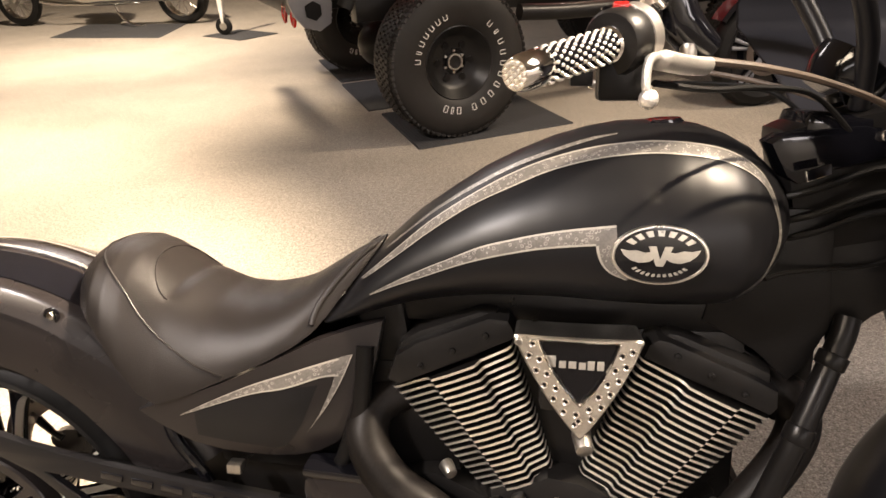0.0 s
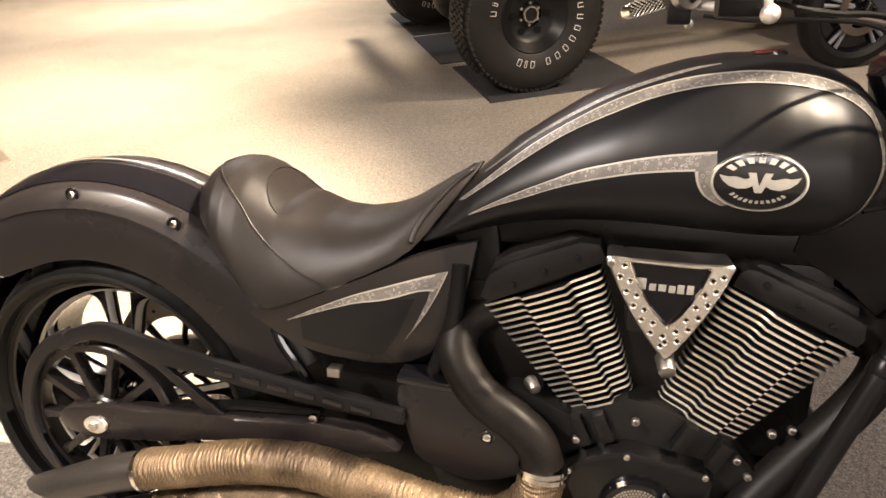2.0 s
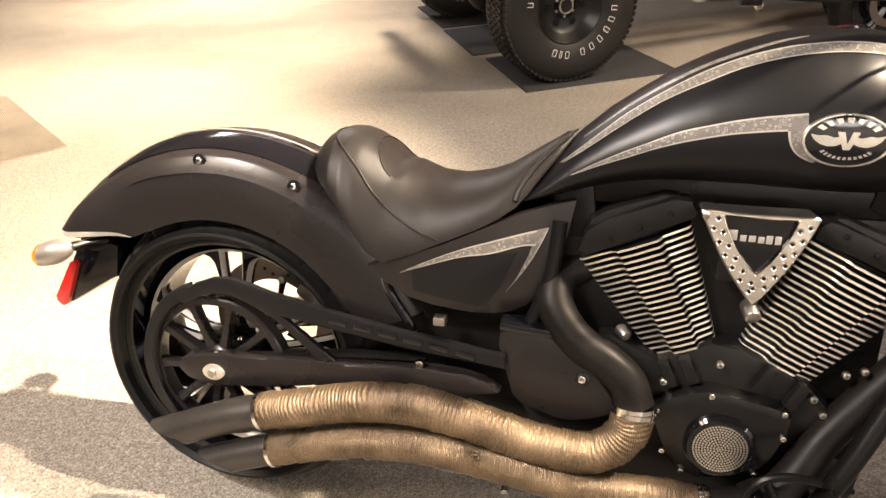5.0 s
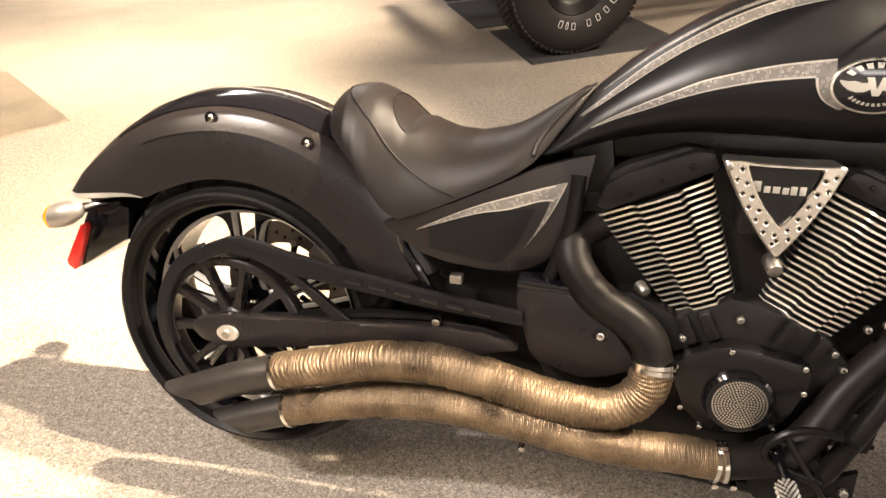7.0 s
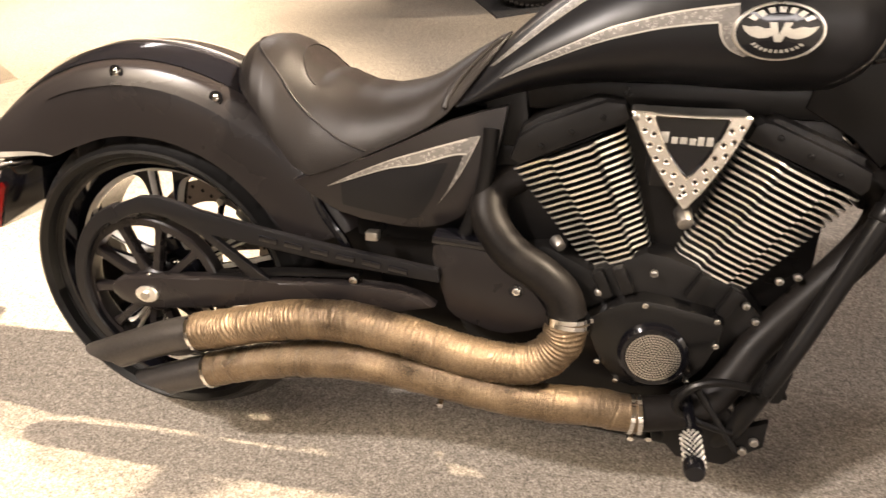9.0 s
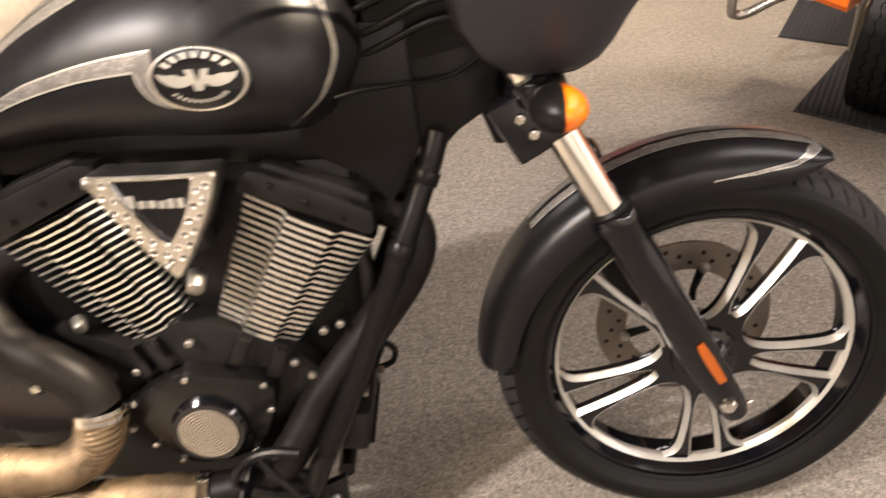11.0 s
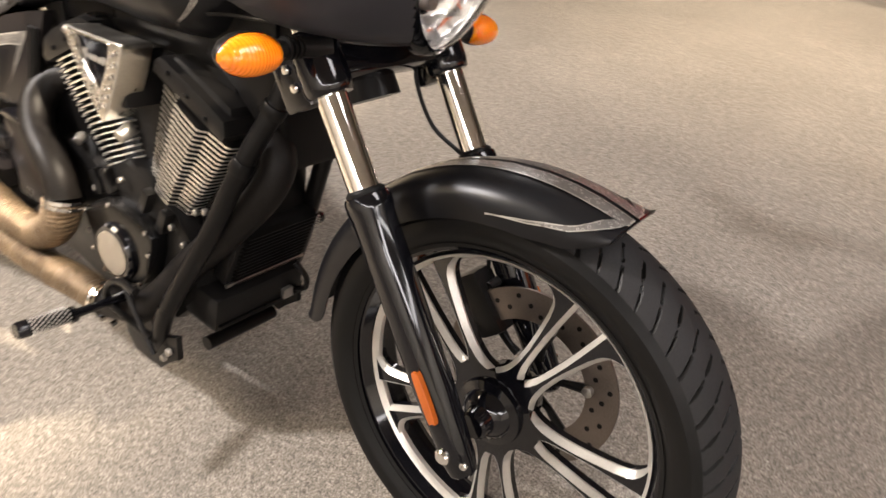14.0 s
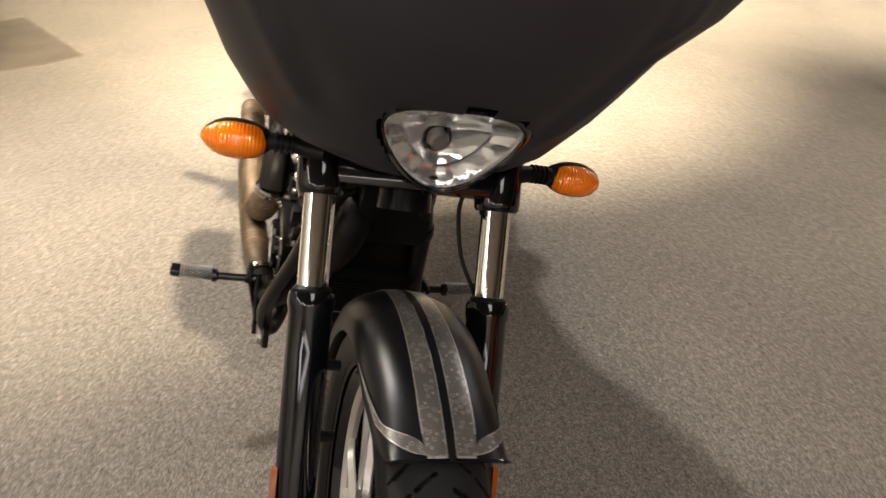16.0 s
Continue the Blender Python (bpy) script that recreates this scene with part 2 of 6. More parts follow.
AMBER = lens_plastic("amber_lens", (1.0, 0.245, 0.002))
AMBER_FLAT = surface("amber_reflector", (0.36, 0.078, 0.005), 0.25, 0.0, 0.12, 900, 30, 0.2, coat=0.5)
RED = surface("red_reflector", (0.38, 0.013, 0.01), 0.2, 0.0, 0.15, 600, 20, 0.1, coat=0.6)
GLASS = clear_glass("headlight_glass")
MIRROR = surface("reflector_bowl", (0.94, 0.93, 0.91), 0.13, 0.85, 0.05, 60, 20, 0.0, 0.05)
SMOKE = surface("dark_chrome", (0.16, 0.15, 0.145), 0.14, 1.0, 0.15, 400, 20, 0.0, 0.05)
GREYMETAL = surface("grey_cast_housing", (0.33, 0.31, 0.29), 0.32, 0.8, 0.15, 400, 20, 0.05)
CABLE = surface("brown_cable_sleeve", (0.075, 0.055, 0.042), 0.45, 0.0, 0.2, 300, 20)
MAT_RUBBER = ribbed("ribbed_rubber_mat", (0.019, 0.019, 0.021), 33.0)
MAT_BROWN = ribbed("ribbed_brown_mat", (0.15, 0.125, 0.095), -34.0, 80, 0.75)
WHITE = surface("white_lettering", (0.5, 0.48, 0.45), 0.6, 0.0, 0.2, 300, 20)
JEEP_RED = surface("red_truck_paint", (0.42, 0.015, 0.012), 0.22, 0.0, 0.1, 300, 8, coat=0.6)
ORANGE = surface("orange_paint", (0.85, 0.16, 0.01), 0.3, 0.0, 0.08, 300, 8, coat=0.5)
GREYSTEEL = surface("grey_bumper_paint", (0.13, 0.132, 0.145), 0.42, 0.2, 0.15, 300, 10, 0.05)
GOLD = surface("gold_paint", (0.55, 0.35, 0.04), 0.25, 0.1, 0.15, 300, 10, coat=0.5)
PLASTER = surface("cream_wall_paint", (0.7, 0.65, 0.56), 0.8, 0.0, 0.06, 60, 1.5, 0.1, 0.05)
CEILING = surface("ceiling_paint", (0.3, 0.27, 0.23), 0.9, 0.0, 0.08, 60, 1.5, 0.1, 0.05)


# ---- mesh tools ----
def part(name, bm, material, parent=None, label="", sharp=35.0):
    bmesh.ops.recalc_face_normals(bm, faces=bm.faces)
    me = bpy.data.meshes.new(name)
    bm.to_mesh(me)
    bm.free()
    for m in material if isinstance(material, (list, tuple)) else (material,):
        me.materials.append(m)
    me.polygons.foreach_set("use_smooth", [True] * len(me.polygons))
    me.set_sharp_from_angle(angle=radians(sharp))
    ob = new(name, me)
    if parent:
        ob.parent = parent
    return tagged(ob, label)


def thing(name, label, category, m=None, group=""):
    ob = new(name)
    ob.empty_display_size = 0.1
    if m is not None:
        ob.matrix_world = m
    return tagged(ob, label, category, group)


def curve(points, n=8, closed=False):
    """A smooth line through the points."""
    p = [Vector(q) for q in points]
    out = []
    count = len(p) if closed else len(p) - 1
    for i in range(count):
        a, b, c, d = (p[(i + k) % len(p)] if closed else p[min(max(i + k, 0), len(p) - 1)] for k in (-1, 0, 1, 2))
        for s in range(n):
            t = s / n
            out.append(0.5 * ((2 * b) + (c - a) * t + (2 * a - 5 * b + 4 * c - d) * t * t + (3 * b - a - 3 * c + d) * t**3))
    if not closed:
        out.append(p[-1])
    return out


def loft(rings, bm=None, ends=True, closed=False, loop=True):
    """Skin over rings of equal length. loop: each ring closes on itself."""
    bm = bm or bmesh.new()
    rows = [[bm.verts.new(v) for v in ring] for ring in rings]
    n = len(rows[0])
    for a, b in zip(rows, rows[1:] + ([rows[0]] if closed else [])):
        for i in range(n if loop else n - 1):
            j = (i + 1) % n
            bm.faces.new((a[i], a[j], b[j], b[i]))
    if ends and not closed and loop:
        bm.faces.new(rows[0])
        bm.faces.new(rows[-1])
    return bm


def tube(points, radius, seg=12, bm=None, closed=False, flat=1.0):
    pts = [Vector(p) for p in points]
    rad = radius if isinstance(radius, (list, tuple)) else [radius] * len(pts)
    rings, side = [], None
    for i, p in enumerate(pts):
        if closed:
            way = (pts[(i + 1) % len(pts)] - pts[i - 1]).normalized()
        else:
            way = (pts[min(i + 1, len(pts) - 1)] - pts[max(i - 1, 0)]).normalized()
        if side is None:
            side = way.orthogonal().normalized()
        side = (side - way * side.dot(way)).normalized()
        up = way.cross(side)
        rings.append([p + rad[i] * (math.cos(2 * math.pi * k / seg) * side + flat * math.sin(2 * math.pi * k / seg) * up) for k in range(seg)])
    return loft(rings, bm, closed=closed)


def rod(a, b, r0, r1=None, seg=16, bm=None, soft=0.0):
    """A straight bar with, if soft, rounded rims."""
    r1 = r0 if r1 is None else r1
    a, b = Vector(a), Vector(b)
    d = (b - a).normalized()
    if soft:
        return tube([a, a + d * soft * 0.3, a + d * soft, b - d * soft, b - d * soft * 0.3, b], [r0 - soft, r0 - soft * 0.3, r0, r1, r1 - soft * 0.3, r1 - soft], seg, bm)
    return tube([a, b], [r0, r1], seg, bm)


def ball(c, r, seg=16, rings=10, bm=None, stretch=(1, 1, 1)):
    c = Vector(c)
    loops = []
    for i in range(rings + 1):
        a = -math.pi / 2 + math.pi * (0.02 + 0.96 * i / rings)
        loops.append([c + Vector((r * math.cos(a) * math.cos(2 * math.pi * k / seg) * stretch[0], r * math.cos(a) * math.sin(2 * math.pi * k / seg) * stretch[1], r * math.sin(a) * stretch[2])) for k in range(seg)])
    return loft(loops, bm)


def block(c, size, bevel=0.004, m=None, bm=None, taper=1.0):
    bm = bm or bmesh.new()
    made = bmesh.ops.create_cube(bm, size=1.0)["verts"]
    for v in made:
        k = taper if v.co.z > 0 else 1.0
        v.co = Vector((v.co.x * size[0] * k, v.co.y * size[1] * k, v.co.z * size[2]))
    if bevel:
        edges = list({e for v in made for e in v.link_edges})
        out = bmesh.ops.bevel(bm, geom=edges, offset=bevel, segments=2, profile=0.6, affect="EDGES")
        made = [v for v in bm.verts if v.is_valid] if len(bm.verts) == len(out["verts"]) else list({v for f in bm.faces for v in f.verts if v in set(out["verts"])} | {v for v in made if v.is_valid})
    mm = Matrix.Translation(c) @ (m or Matrix())
    bmesh.ops.transform(bm, matrix=mm, verts=list(set(made)))
    return bm


def turned(profile, cx, cz, seg=64, closed=True, bm=None, a0=0.0, a1=360.0):
    """Spin a profile of (radius, y) about the axis through (cx, cz) along y."""
    whole = abs(a1 - a0) >= 359.9
    steps = seg if whole else seg + 1
    rings = []
    for k in range(steps):
        a = radians(a0 + (a1 - a0) * k / seg)
        rings.append([Vector((cx + r * math.cos(a), y, cz + r * math.sin(a))) for r, y in profile])
    return loft(rings, bm, ends=not whole, closed=whole, loop=closed)


def plate(outline, front, thick, bevel=0.003, cell=0.0, bm=None):
    """A sheet with an outline in x and z. front: y, or a function of x and z, of its near side; thick: towards +y."""
    f = front if callable(front) else (lambda x, z: front)
    b = bmesh.new()
    face = b.faces.new([b.verts.new((x, 0, z)) for x, z in outline])
    if cell:
        bmesh.ops.triangulate(b, faces=[face])
        for _ in range(6):
            long = [e for e in b.edges if e.calc_length() > cell]
            if not long:
                break
            bmesh.ops.subdivide_edges(b, edges=long, cuts=1)
            bmesh.ops.triangulate(b, faces=[g for g in b.faces if len(g.verts) > 3])
    made = bmesh.ops.extrude_face_region(b, geom=list(b.faces))
    back = {v for v in made["geom"] if isinstance(v, bmesh.types.BMVert)}
    rim = [e for e in b.edges if e.is_manifold and e.calc_face_angle(0) > 0.8]
    for v in b.verts:
        v.co.y = thick if v in back else 0.0
    if bevel and not cell:
        rim = [e for e in b.edges if all(v.co.y == 0 for v in e.verts)]
        bmesh.ops.bevel(b, geom=rim, offset=bevel, segments=2, profile=0.6, affect="EDGES")
    for v in b.verts:
        v.co.y += f(v.co.x, v.co.z)
    if bm is None:
        return b
    me = bpy.data.meshes.new("piece")
    b.to_mesh(me)
    b.free()
    bm.from_mesh(me)
    bpy.data.meshes.remove(me)
    return bm


def ribbon(one, two, height, across=3, n=5):
    """A painted band between two lines in x and z, laid onto the surface y = height(x, z)."""
    a, b = (curve([(x, 0, z) for x, z in line], n) for line in (one, two))
    rows = []
    for p, q in zip(a, b):
        row = []
        for k in range(across + 1):
            c = p.lerp(q, k / across)
            row.append(Vector((c.x, height(c.x, c.z), c.z)))
        rows.append(row)
    return loft(rows, ends=False, loop=False)


def flipped(bm):
    """The same on the other side of the midplane."""
    bmesh.ops.scale(bm, vec=(1, -1, 1), verts=bm.verts)
    return bm


def bolt(at, way, r=0.007, h=0.005, bm=None):
    """A domed socket screw."""
    way = Vector(way).normalized()
    a = Vector(at)
    return tube([a, a + way * h * 0.6, a + way * h * 0.9, a + way * h, a + way * h, a + way * h * 0.5], [r, r, r * 0.85, r * 0.62, r * 0.45, r * 0.42], 12, bm)


def table(rows, x, column):
    xs = [r[0] for r in rows]
    return float(np.interp(x, xs, [r[column] for r in rows]))


# ---- the room ----
def slab(name, x0, x1, y0, y1, z0, z1, material, label, category):
    ob = part(name, block(((x0 + x1) / 2, (y0 + y1) / 2, (z0 + z1) / 2), (x1 - x0, y1 - y0, z1 - z0), 0), material)
    return tagged(ob, label, category, kind="structure")


slab("floor", -13, 12, -8, 15, -0.12, 0.0, CARPET, "grey-beige flecked loop-pile carpet over the whole hall", "carpet floor")
slab("wall_north", -13, 12, 15, 15.2, -0.12, 4.2, PLASTER, "plain cream painted wall of the hall", "wall")
slab("wall_south", -13, 12, -8.2, -8, -0.12, 4.2, PLASTER, "plain cream painted wall of the hall", "wall")
slab("wall_east", 12, 12.2, -8.2, 15.2, -0.12, 4.2, PLASTER, "plain cream painted wall of the hall", "wall")
slab("wall_west", -13.2, -13, -8.2, 15.2, -0.12, 4.2, PLASTER, "plain cream painted wall of the hall", "wall")
slab("ceiling", -13.2, 12.2, -8.2, 15.2, 4.2, 4.4, CEILING, "dull brown-grey painted hall ceiling", "ceiling")


# ---- the black motorcycle, in its own frame: x ahead, y to its left, z up, the rear axle over the origin ----
LEAN = 11.8
bike = thing("motorcycle", "satin black custom cruiser motorcycle leaning on its stand on the carpet", "motorcycle", pose(0, 0, 0, -LEAN, 0, 0))

# x, underside, crown, half width
TANK = [(.574, .684, .692, .062), (.578, .683, .696, .079), (.585, .683, .704, .089), (.60, .686, .722, .094), (.63, .693, .762, .100), (.66, .702, .797, .106), (.707, .715, .839, .114), (.756, .724, .873, .124),
        (.804, .729, .904, .133), (.85, .731, .927, .141), (.896, .731, .946, .147), (.94, .729, .959, .152), (.984, .727, .967, .156), (1.042, .725, .970, .157),
        (1.085, .726, .963, .152), (1.121, .729, .950, .144), (1.150, .745, .934, .128), (1.175, .775, .911, .102), (1.192, .805, .888, .070), (1.202, .835, .860, .030)]


def tank_half(x, z):
    b, t, h = (table(TANK, x, k) for k in (1, 2, 3))
    c = b + 0.38 * (t - b)
    u, n = ((z - c) / (t - c), 2.0) if z > c else ((c - z) / (c - b), 2.4)
    return h * max(0.0, 1 - min(1, max(0, u)) ** n) ** (1 / n)


def tank_skin(lift):
    return lambda x, z: -tank_half(x, z) - lift


def build_tank():
    rings = []
    xs = [p.x for p in curve([(r[0], 0, 0) for r in TANK], 3)]
    for x in xs:
        b, t = table(TANK, x, 1), table(TANK, x, 2)
        c = b + 0.38 * (t - b)
        h = table(TANK, x, 3)
        ring = []
        for k in range(48):
            a = 2 * math.pi * k / 48
            s, co = math.sin(a), math.cos(a)
            n = 2.0 if s > 0 else 2.4
            y = h * math.copysign(abs(co) ** (2 / n), co)
            z = c + ((t - c) if s > 0 else (c - b)) * math.copysign(abs(s) ** (2 / n), s)
            ring.append(Vector((x, y, z)))
        rings.append(ring)
    tank = part("fuel_tank", loft(rings), SATIN, bike, "satin black teardrop fuel tank with grey scroll stripes", 60)
    for flip in (False, True):
        def lay(name, bm, m, label=""):
            part(name, flipped(bm) if flip else bm, m, tank, label)

        up1 = [(0.632, 0.753), (0.685, 0.799), (0.732, 0.838), (0.786, 0.874), (0.838, 0.903), (0.888, 0.924), (0.937, 0.938), (0.979, 0.945), (1.019, 0.948), (1.06, 0.946), (1.102, 0.938), (1.135, 0.922), (1.156, 0.899), (1.167, 0.867), (1.172, 0.833), (1.163, 0.804), (1.145, 0.777), (1.098, 0.742)]
        up2 = [(0.639, 0.755), (0.688, 0.792), (0.736, 0.828), (0.789, 0.863), (0.841, 0.889), (0.889, 0.910), (0.937, 0.924), (0.977, 0.931), (1.017, 0.934), (1.057, 0.932), (1.097, 0.924), (1.129, 0.908), (1.148, 0.889), (1.158, 0.862), (1.161, 0.835), (1.153, 0.808), (1.137, 0.782), (1.096, 0.741)]
        slim = [0.0] * 10 + [0.08, 0.2, 0.35, 0.5, 0.55, 0.55, 0.6, 0.95]
        up2 = [(q[0] + (p[0] - q[0]) * f, q[1] + (p[1] - q[1]) * f) for p, q, f in zip(up1, up2, slim)]
        lay("upper_stripe", ribbon(up1, up2, tank_skin(0.0012)), STRIPE, "grey scroll-pattern stripe")
        lay("pinstripe", ribbon(up1, [(p[0] * 0.9 + q[0] * 0.1, p[1] * 0.9 + q[1] * 0.1) for p, q in zip(up1, up2)], tank_skin(0.0016), 1), LINE)
        lay("pinstripe", ribbon(up2, [(p[0] * 0.1 + q[0] * 0.9, p[1] * 0.1 + q[1] * 0.9) for p, q in zip(up1, up2)], tank_skin(0.0016), 1), LINE)
        lo1 = [(0.653, 0.741), (0.691, 0.763), (0.731, 0.784), (0.769, 0.802), (0.806, 0.819), (0.842, 0.83), (0.876, 0.839), (0.91, 0.846), (0.943, 0.851), (0.97, 0.8545)]
        lo2 = [(0.653, 0.7395), (0.691, 0.757), (0.731, 0.773), (0.769, 0.789), (0.806, 0.802), (0.842, 0.812), (0.877, 0.82), (0.911, 0.825), (0.947, 0.829), (0.972, 0.831)]
        lay("side_stripe", ribbon(lo1, lo2, tank_skin(0.0012)), STRIPE, "grey scroll-pattern stripe running to the badge")
        lay("pinstripe", ribbon(lo1, [(p[0], p[1] * 0.88 + q[1] * 0.12) for p, q in zip(lo1, lo2)], tank_skin(0.0016), 1), LINE)
        lay("pinstripe", ribbon(lo2[:-1], [(q[0], p[1] * 0.12 + q[1] * 0.88) for p, q in zip(lo1, lo2)][:-1], tank_skin(0.0016), 1), LINE)
        hook1 = [(0.947, 0.829), (0.950, 0.816), (0.957, 0.803), (0.968, 0.794), (0.984, 0.787)]
        hook2 = [(0.972, 0.832), (0.970, 0.818), (0.974, 0.806), (0.982, 0.796), (0.992, 0.790)]
        lay("stripe_hook", ribbon(hook1, hook2, tank_skin(0.0013)), STRIPE)
        lay("pinstripe", ribbon(hook1, [(p[0] * 0.86 + q[0] * 0.14, p[1] * 0.86 + q[1] * 0.14) for p, q in zip(hook1, hook2)], tank_skin(0.0017), 1), LINE)
        lay("crown_stripe", ribbon([(0.668, 0.796), (0.73, 0.846), (0.784, 0.882), (0.837, 0.911), (0.888, 0.932), (0.938, 0.948), (0.975, 0.955)],
                                   [(0.668, 0.794), (0.73, 0.843), (0.784, 0.878), (0.837, 0.907), (0.888, 0.928), (0.938, 0.945), (0.975, 0.954)], tank_skin(0.0013), 1), STRIPE)

        # oval badge
        ex, ez, rx, rz = 1.021, 0.820, 0.0565, 0.0365

        def oval(k, r=1.0):
            return ex + rx * r * math.cos(k), ez + rz * r * math.sin(k)

        ang = [2 * math.pi * k / 48 for k in range(48)]
        rows = [[Vector((x, -tank_half(x, z) - d, z)) for x, z in (oval(k, r) for k in ang)] for r, d in ((0.02, 0.0042), (0.5, 0.0042), (0.93, 0.004), (0.98, 0.001))]
        lay("badge", loft(rows, ends=True), GLOSS, "oval black badge with a pale rim and wing shape")
        rows = [[Vector((x, -tank_half(x, z) - d, z)) for x, z in (oval(k, r) for k in ang)] for r, d in ((0.92, 0.004), (0.94, 0.0058), (0.985, 0.0058), (1.01, 0.0005))]
        lay("badge_rim", loft(rows, ends=False), BRUSHED)
        skin = tank_skin(0.0052)

        def mark(name, outline):
            lay(name, plate(outline, skin, 0.002, 0, 0.012), LINE)

        for s in (-1, 1):
            mark("wing_shape", [(ex + s * p, ez + q) for p, q in ((0.008, -0.004), (0.014, -0.007), (0.024, -0.008), (0.034, -0.005), (0.042, 0.001), (0.046, 0.008), (0.036, 0.006), (0.027, 0.007), (0.017, 0.004), (0.009, 0.006))])
        mark("chevron_shape", [(ex + p, ez + q) for p, q in ((-0.014, 0.012), (-0.005, 0.012), (0.0, -0.004), (0.005, 0.012), (0.014, 0.012), (0.004, -0.012), (-0.004, -0.012))])
        for name, r0, r1, a0, a1, n in (("upper_bar", 0.66, 0.85, 150, 30, 7), ("lower_bar", 0.60, 0.71, 214, 326, 11)):
            for j in range(n):
                aa = [radians(a0 + (a1 - a0) * (j + 0.2 + 0.6 * k / 3) / n) for k in range(4)]
                lay(name, ribbon([oval(k, r0) for k in aa], [oval(k, r1) for k in aa], skin, 1, 2), LINE)
    part("filler_cap", turned([(0.0, 0.0), (0.034, 0.0), (0.038, 0.004), (0.034, 0.009), (0.012, 0.012), (0.0, 0.012)], 0, 0, 32, closed=False), GLOSS, tank, "gloss black flush filler cap").matrix_local = pose(1.03, 0.0, 0.958, 90, 0, 0) @ pose(0, 0, 0, 0, 0, 8)


build_tank()

# seat: x, lower edge, crown, half width
SEAT = [(.184, .728, .740, .022), (.19, .722, .752, .052), (.199, .716, .762, .078), (.215, .705, .777, .103), (.238, .690, .787, .124), (.262, .668, .787, .137), (.287, .632, .779, .146),
        (.319, .594, .760, .150), (.345, .579, .743, .151), (.377, .589, .725, .149), (.41, .602, .712, .145), (.456, .622, .708, .138), (.507, .644, .718, .127),
        (.54, .661, .731, .116), (.565, .678, .747, .101), (.585, .700, .760, .084), (.605, .728, .773, .066), (.628, .757, .786, .046), (.648, .785, .797, .022), (.655, .796, .800, .010)]


def seat_top(x, y):
    lo, hi, h = (table(SEAT, x, k) for k in (1, 2, 3))
    u = min(1.0, abs(y) / h)
    return lo + (hi - lo) * (1 - u ** 2.6) ** 0.62


def seat_bowl(x, y):
    """The hollow in the backrest: round behind, with a straight front fold."""
    u = ((x - 0.345) / 0.040) ** 2 + (y / 0.088) ** 2
    return 0.0 if u > 1 else 0.013 * (1 - u) ** 0.6 * (1.0 if x < 0.345 else max(0.0, 1 - (x - 0.345) / 0.025))


def build_seat():
    rings = []
    for p in curve([(r[0], 0, 0) for r in SEAT], 5):
        x = p.x
        h = table(SEAT, x, 3)
        ring = []
        for k in range(41):
            v = -1 + 2 * k / 40
            y = h * math.sin(v * math.pi / 2)
            z = seat_top(x, y)
            # the bowl behind the rider's place
            bowl = seat_bowl(x, y)
            ring.append(Vector((x, y, z - bowl)))
        rings.append(ring)
    bm = loft(rings, ends=False, loop=False)
    seat = part("seat", bm, VINYL, bike, "black stitched vinyl solo seat", 50)
    rows = []
    for x, y in ((0.222, 0.0), (0.225, 0.03), (0.242, 0.070), (0.266, 0.0935), (0.292, 0.107), (0.315, 0.117), (0.342, 0.1236), (0.369, 0.130), (0.406, 0.137), (0.444, 0.1392)):
        rows.append((x, y, seat_top(x, y)))
    for s in (-1, 1):
        part("piping", tube([Vector((x, s * (y + 0.0005), z + 0.0008)) for x, y, z in (tuple(q) for q in curve(rows, 5))], 0.0017, 6), VINYL, seat)
    arc = [Vector((0.345 - 0.041 * math.cos(radians(a)), 0.089 * math.sin(radians(a)), 0)) for a in range(-90, 91, 5)]
    part("stitch_seam", tube([Vector((q.x, q.y, seat_top(q.x, q.y) - seat_bowl(q.x, q.y) + 0.0004)) for q in arc], 0.0012, 6), VINYL, seat)
    edge = [(.6439, .0191), (.6208, .0368), (.5971, .0586), (.5779, .0784), (.5688, .0914), (.5652, .0993)]
    for s in (-1, 1):
        line = curve([(x, s * y, seat_top(x, y) + .0005) for x, y in edge], 5)
        part("front_flange", tube([Vector(q) for q in line], [.002] + [.0048] * (len(line) - 2) + [.002], 10), VINYL, seat, "rounded front flange against the tank")


build_seat()


def fender(name, cx, cz, a0, a1, inner, section, material, label, steps=48):
    """A mudguard of arc a0 to a1 (degrees). section: (share of height, half width) from the edge to the crown; inner: the edge's radius by angle."""
    rings = []
    for k in range(steps + 1):
        a = a0 + (a1 - a0) * k / steps
        lo = float(np.interp(a, *zip(*inner)))
        thin = float(np.interp(a, (70, 73, 78, 94), (0.84, 0.88, 0.93, 1.0))) if name == "front_fender" else 1.0
        top = CROWN[name] - (0.014 * max(0.0, (a - 137) / 8.5) ** 2 if name == "rear_fender" else 0.0)
        outer = [(lo + (top - lo) * f, -w * thin) for f, w in section]
        outer += [(r, -y) for r, y in outer[-2::-1]]
        inside = [(r - 0.004 if 0 < i < len(outer) - 1 else r + 0.0005, y * 0.965) for i, (r, y) in enumerate(outer)][::-1]
        ca, sa = math.cos(radians(a)), math.sin(radians(a))
        rings.append([Vector((cx + r * ca, y, cz + r * sa)) for r, y in outer + inside])
    return part(name, loft(rings), material, bike, label, 40)


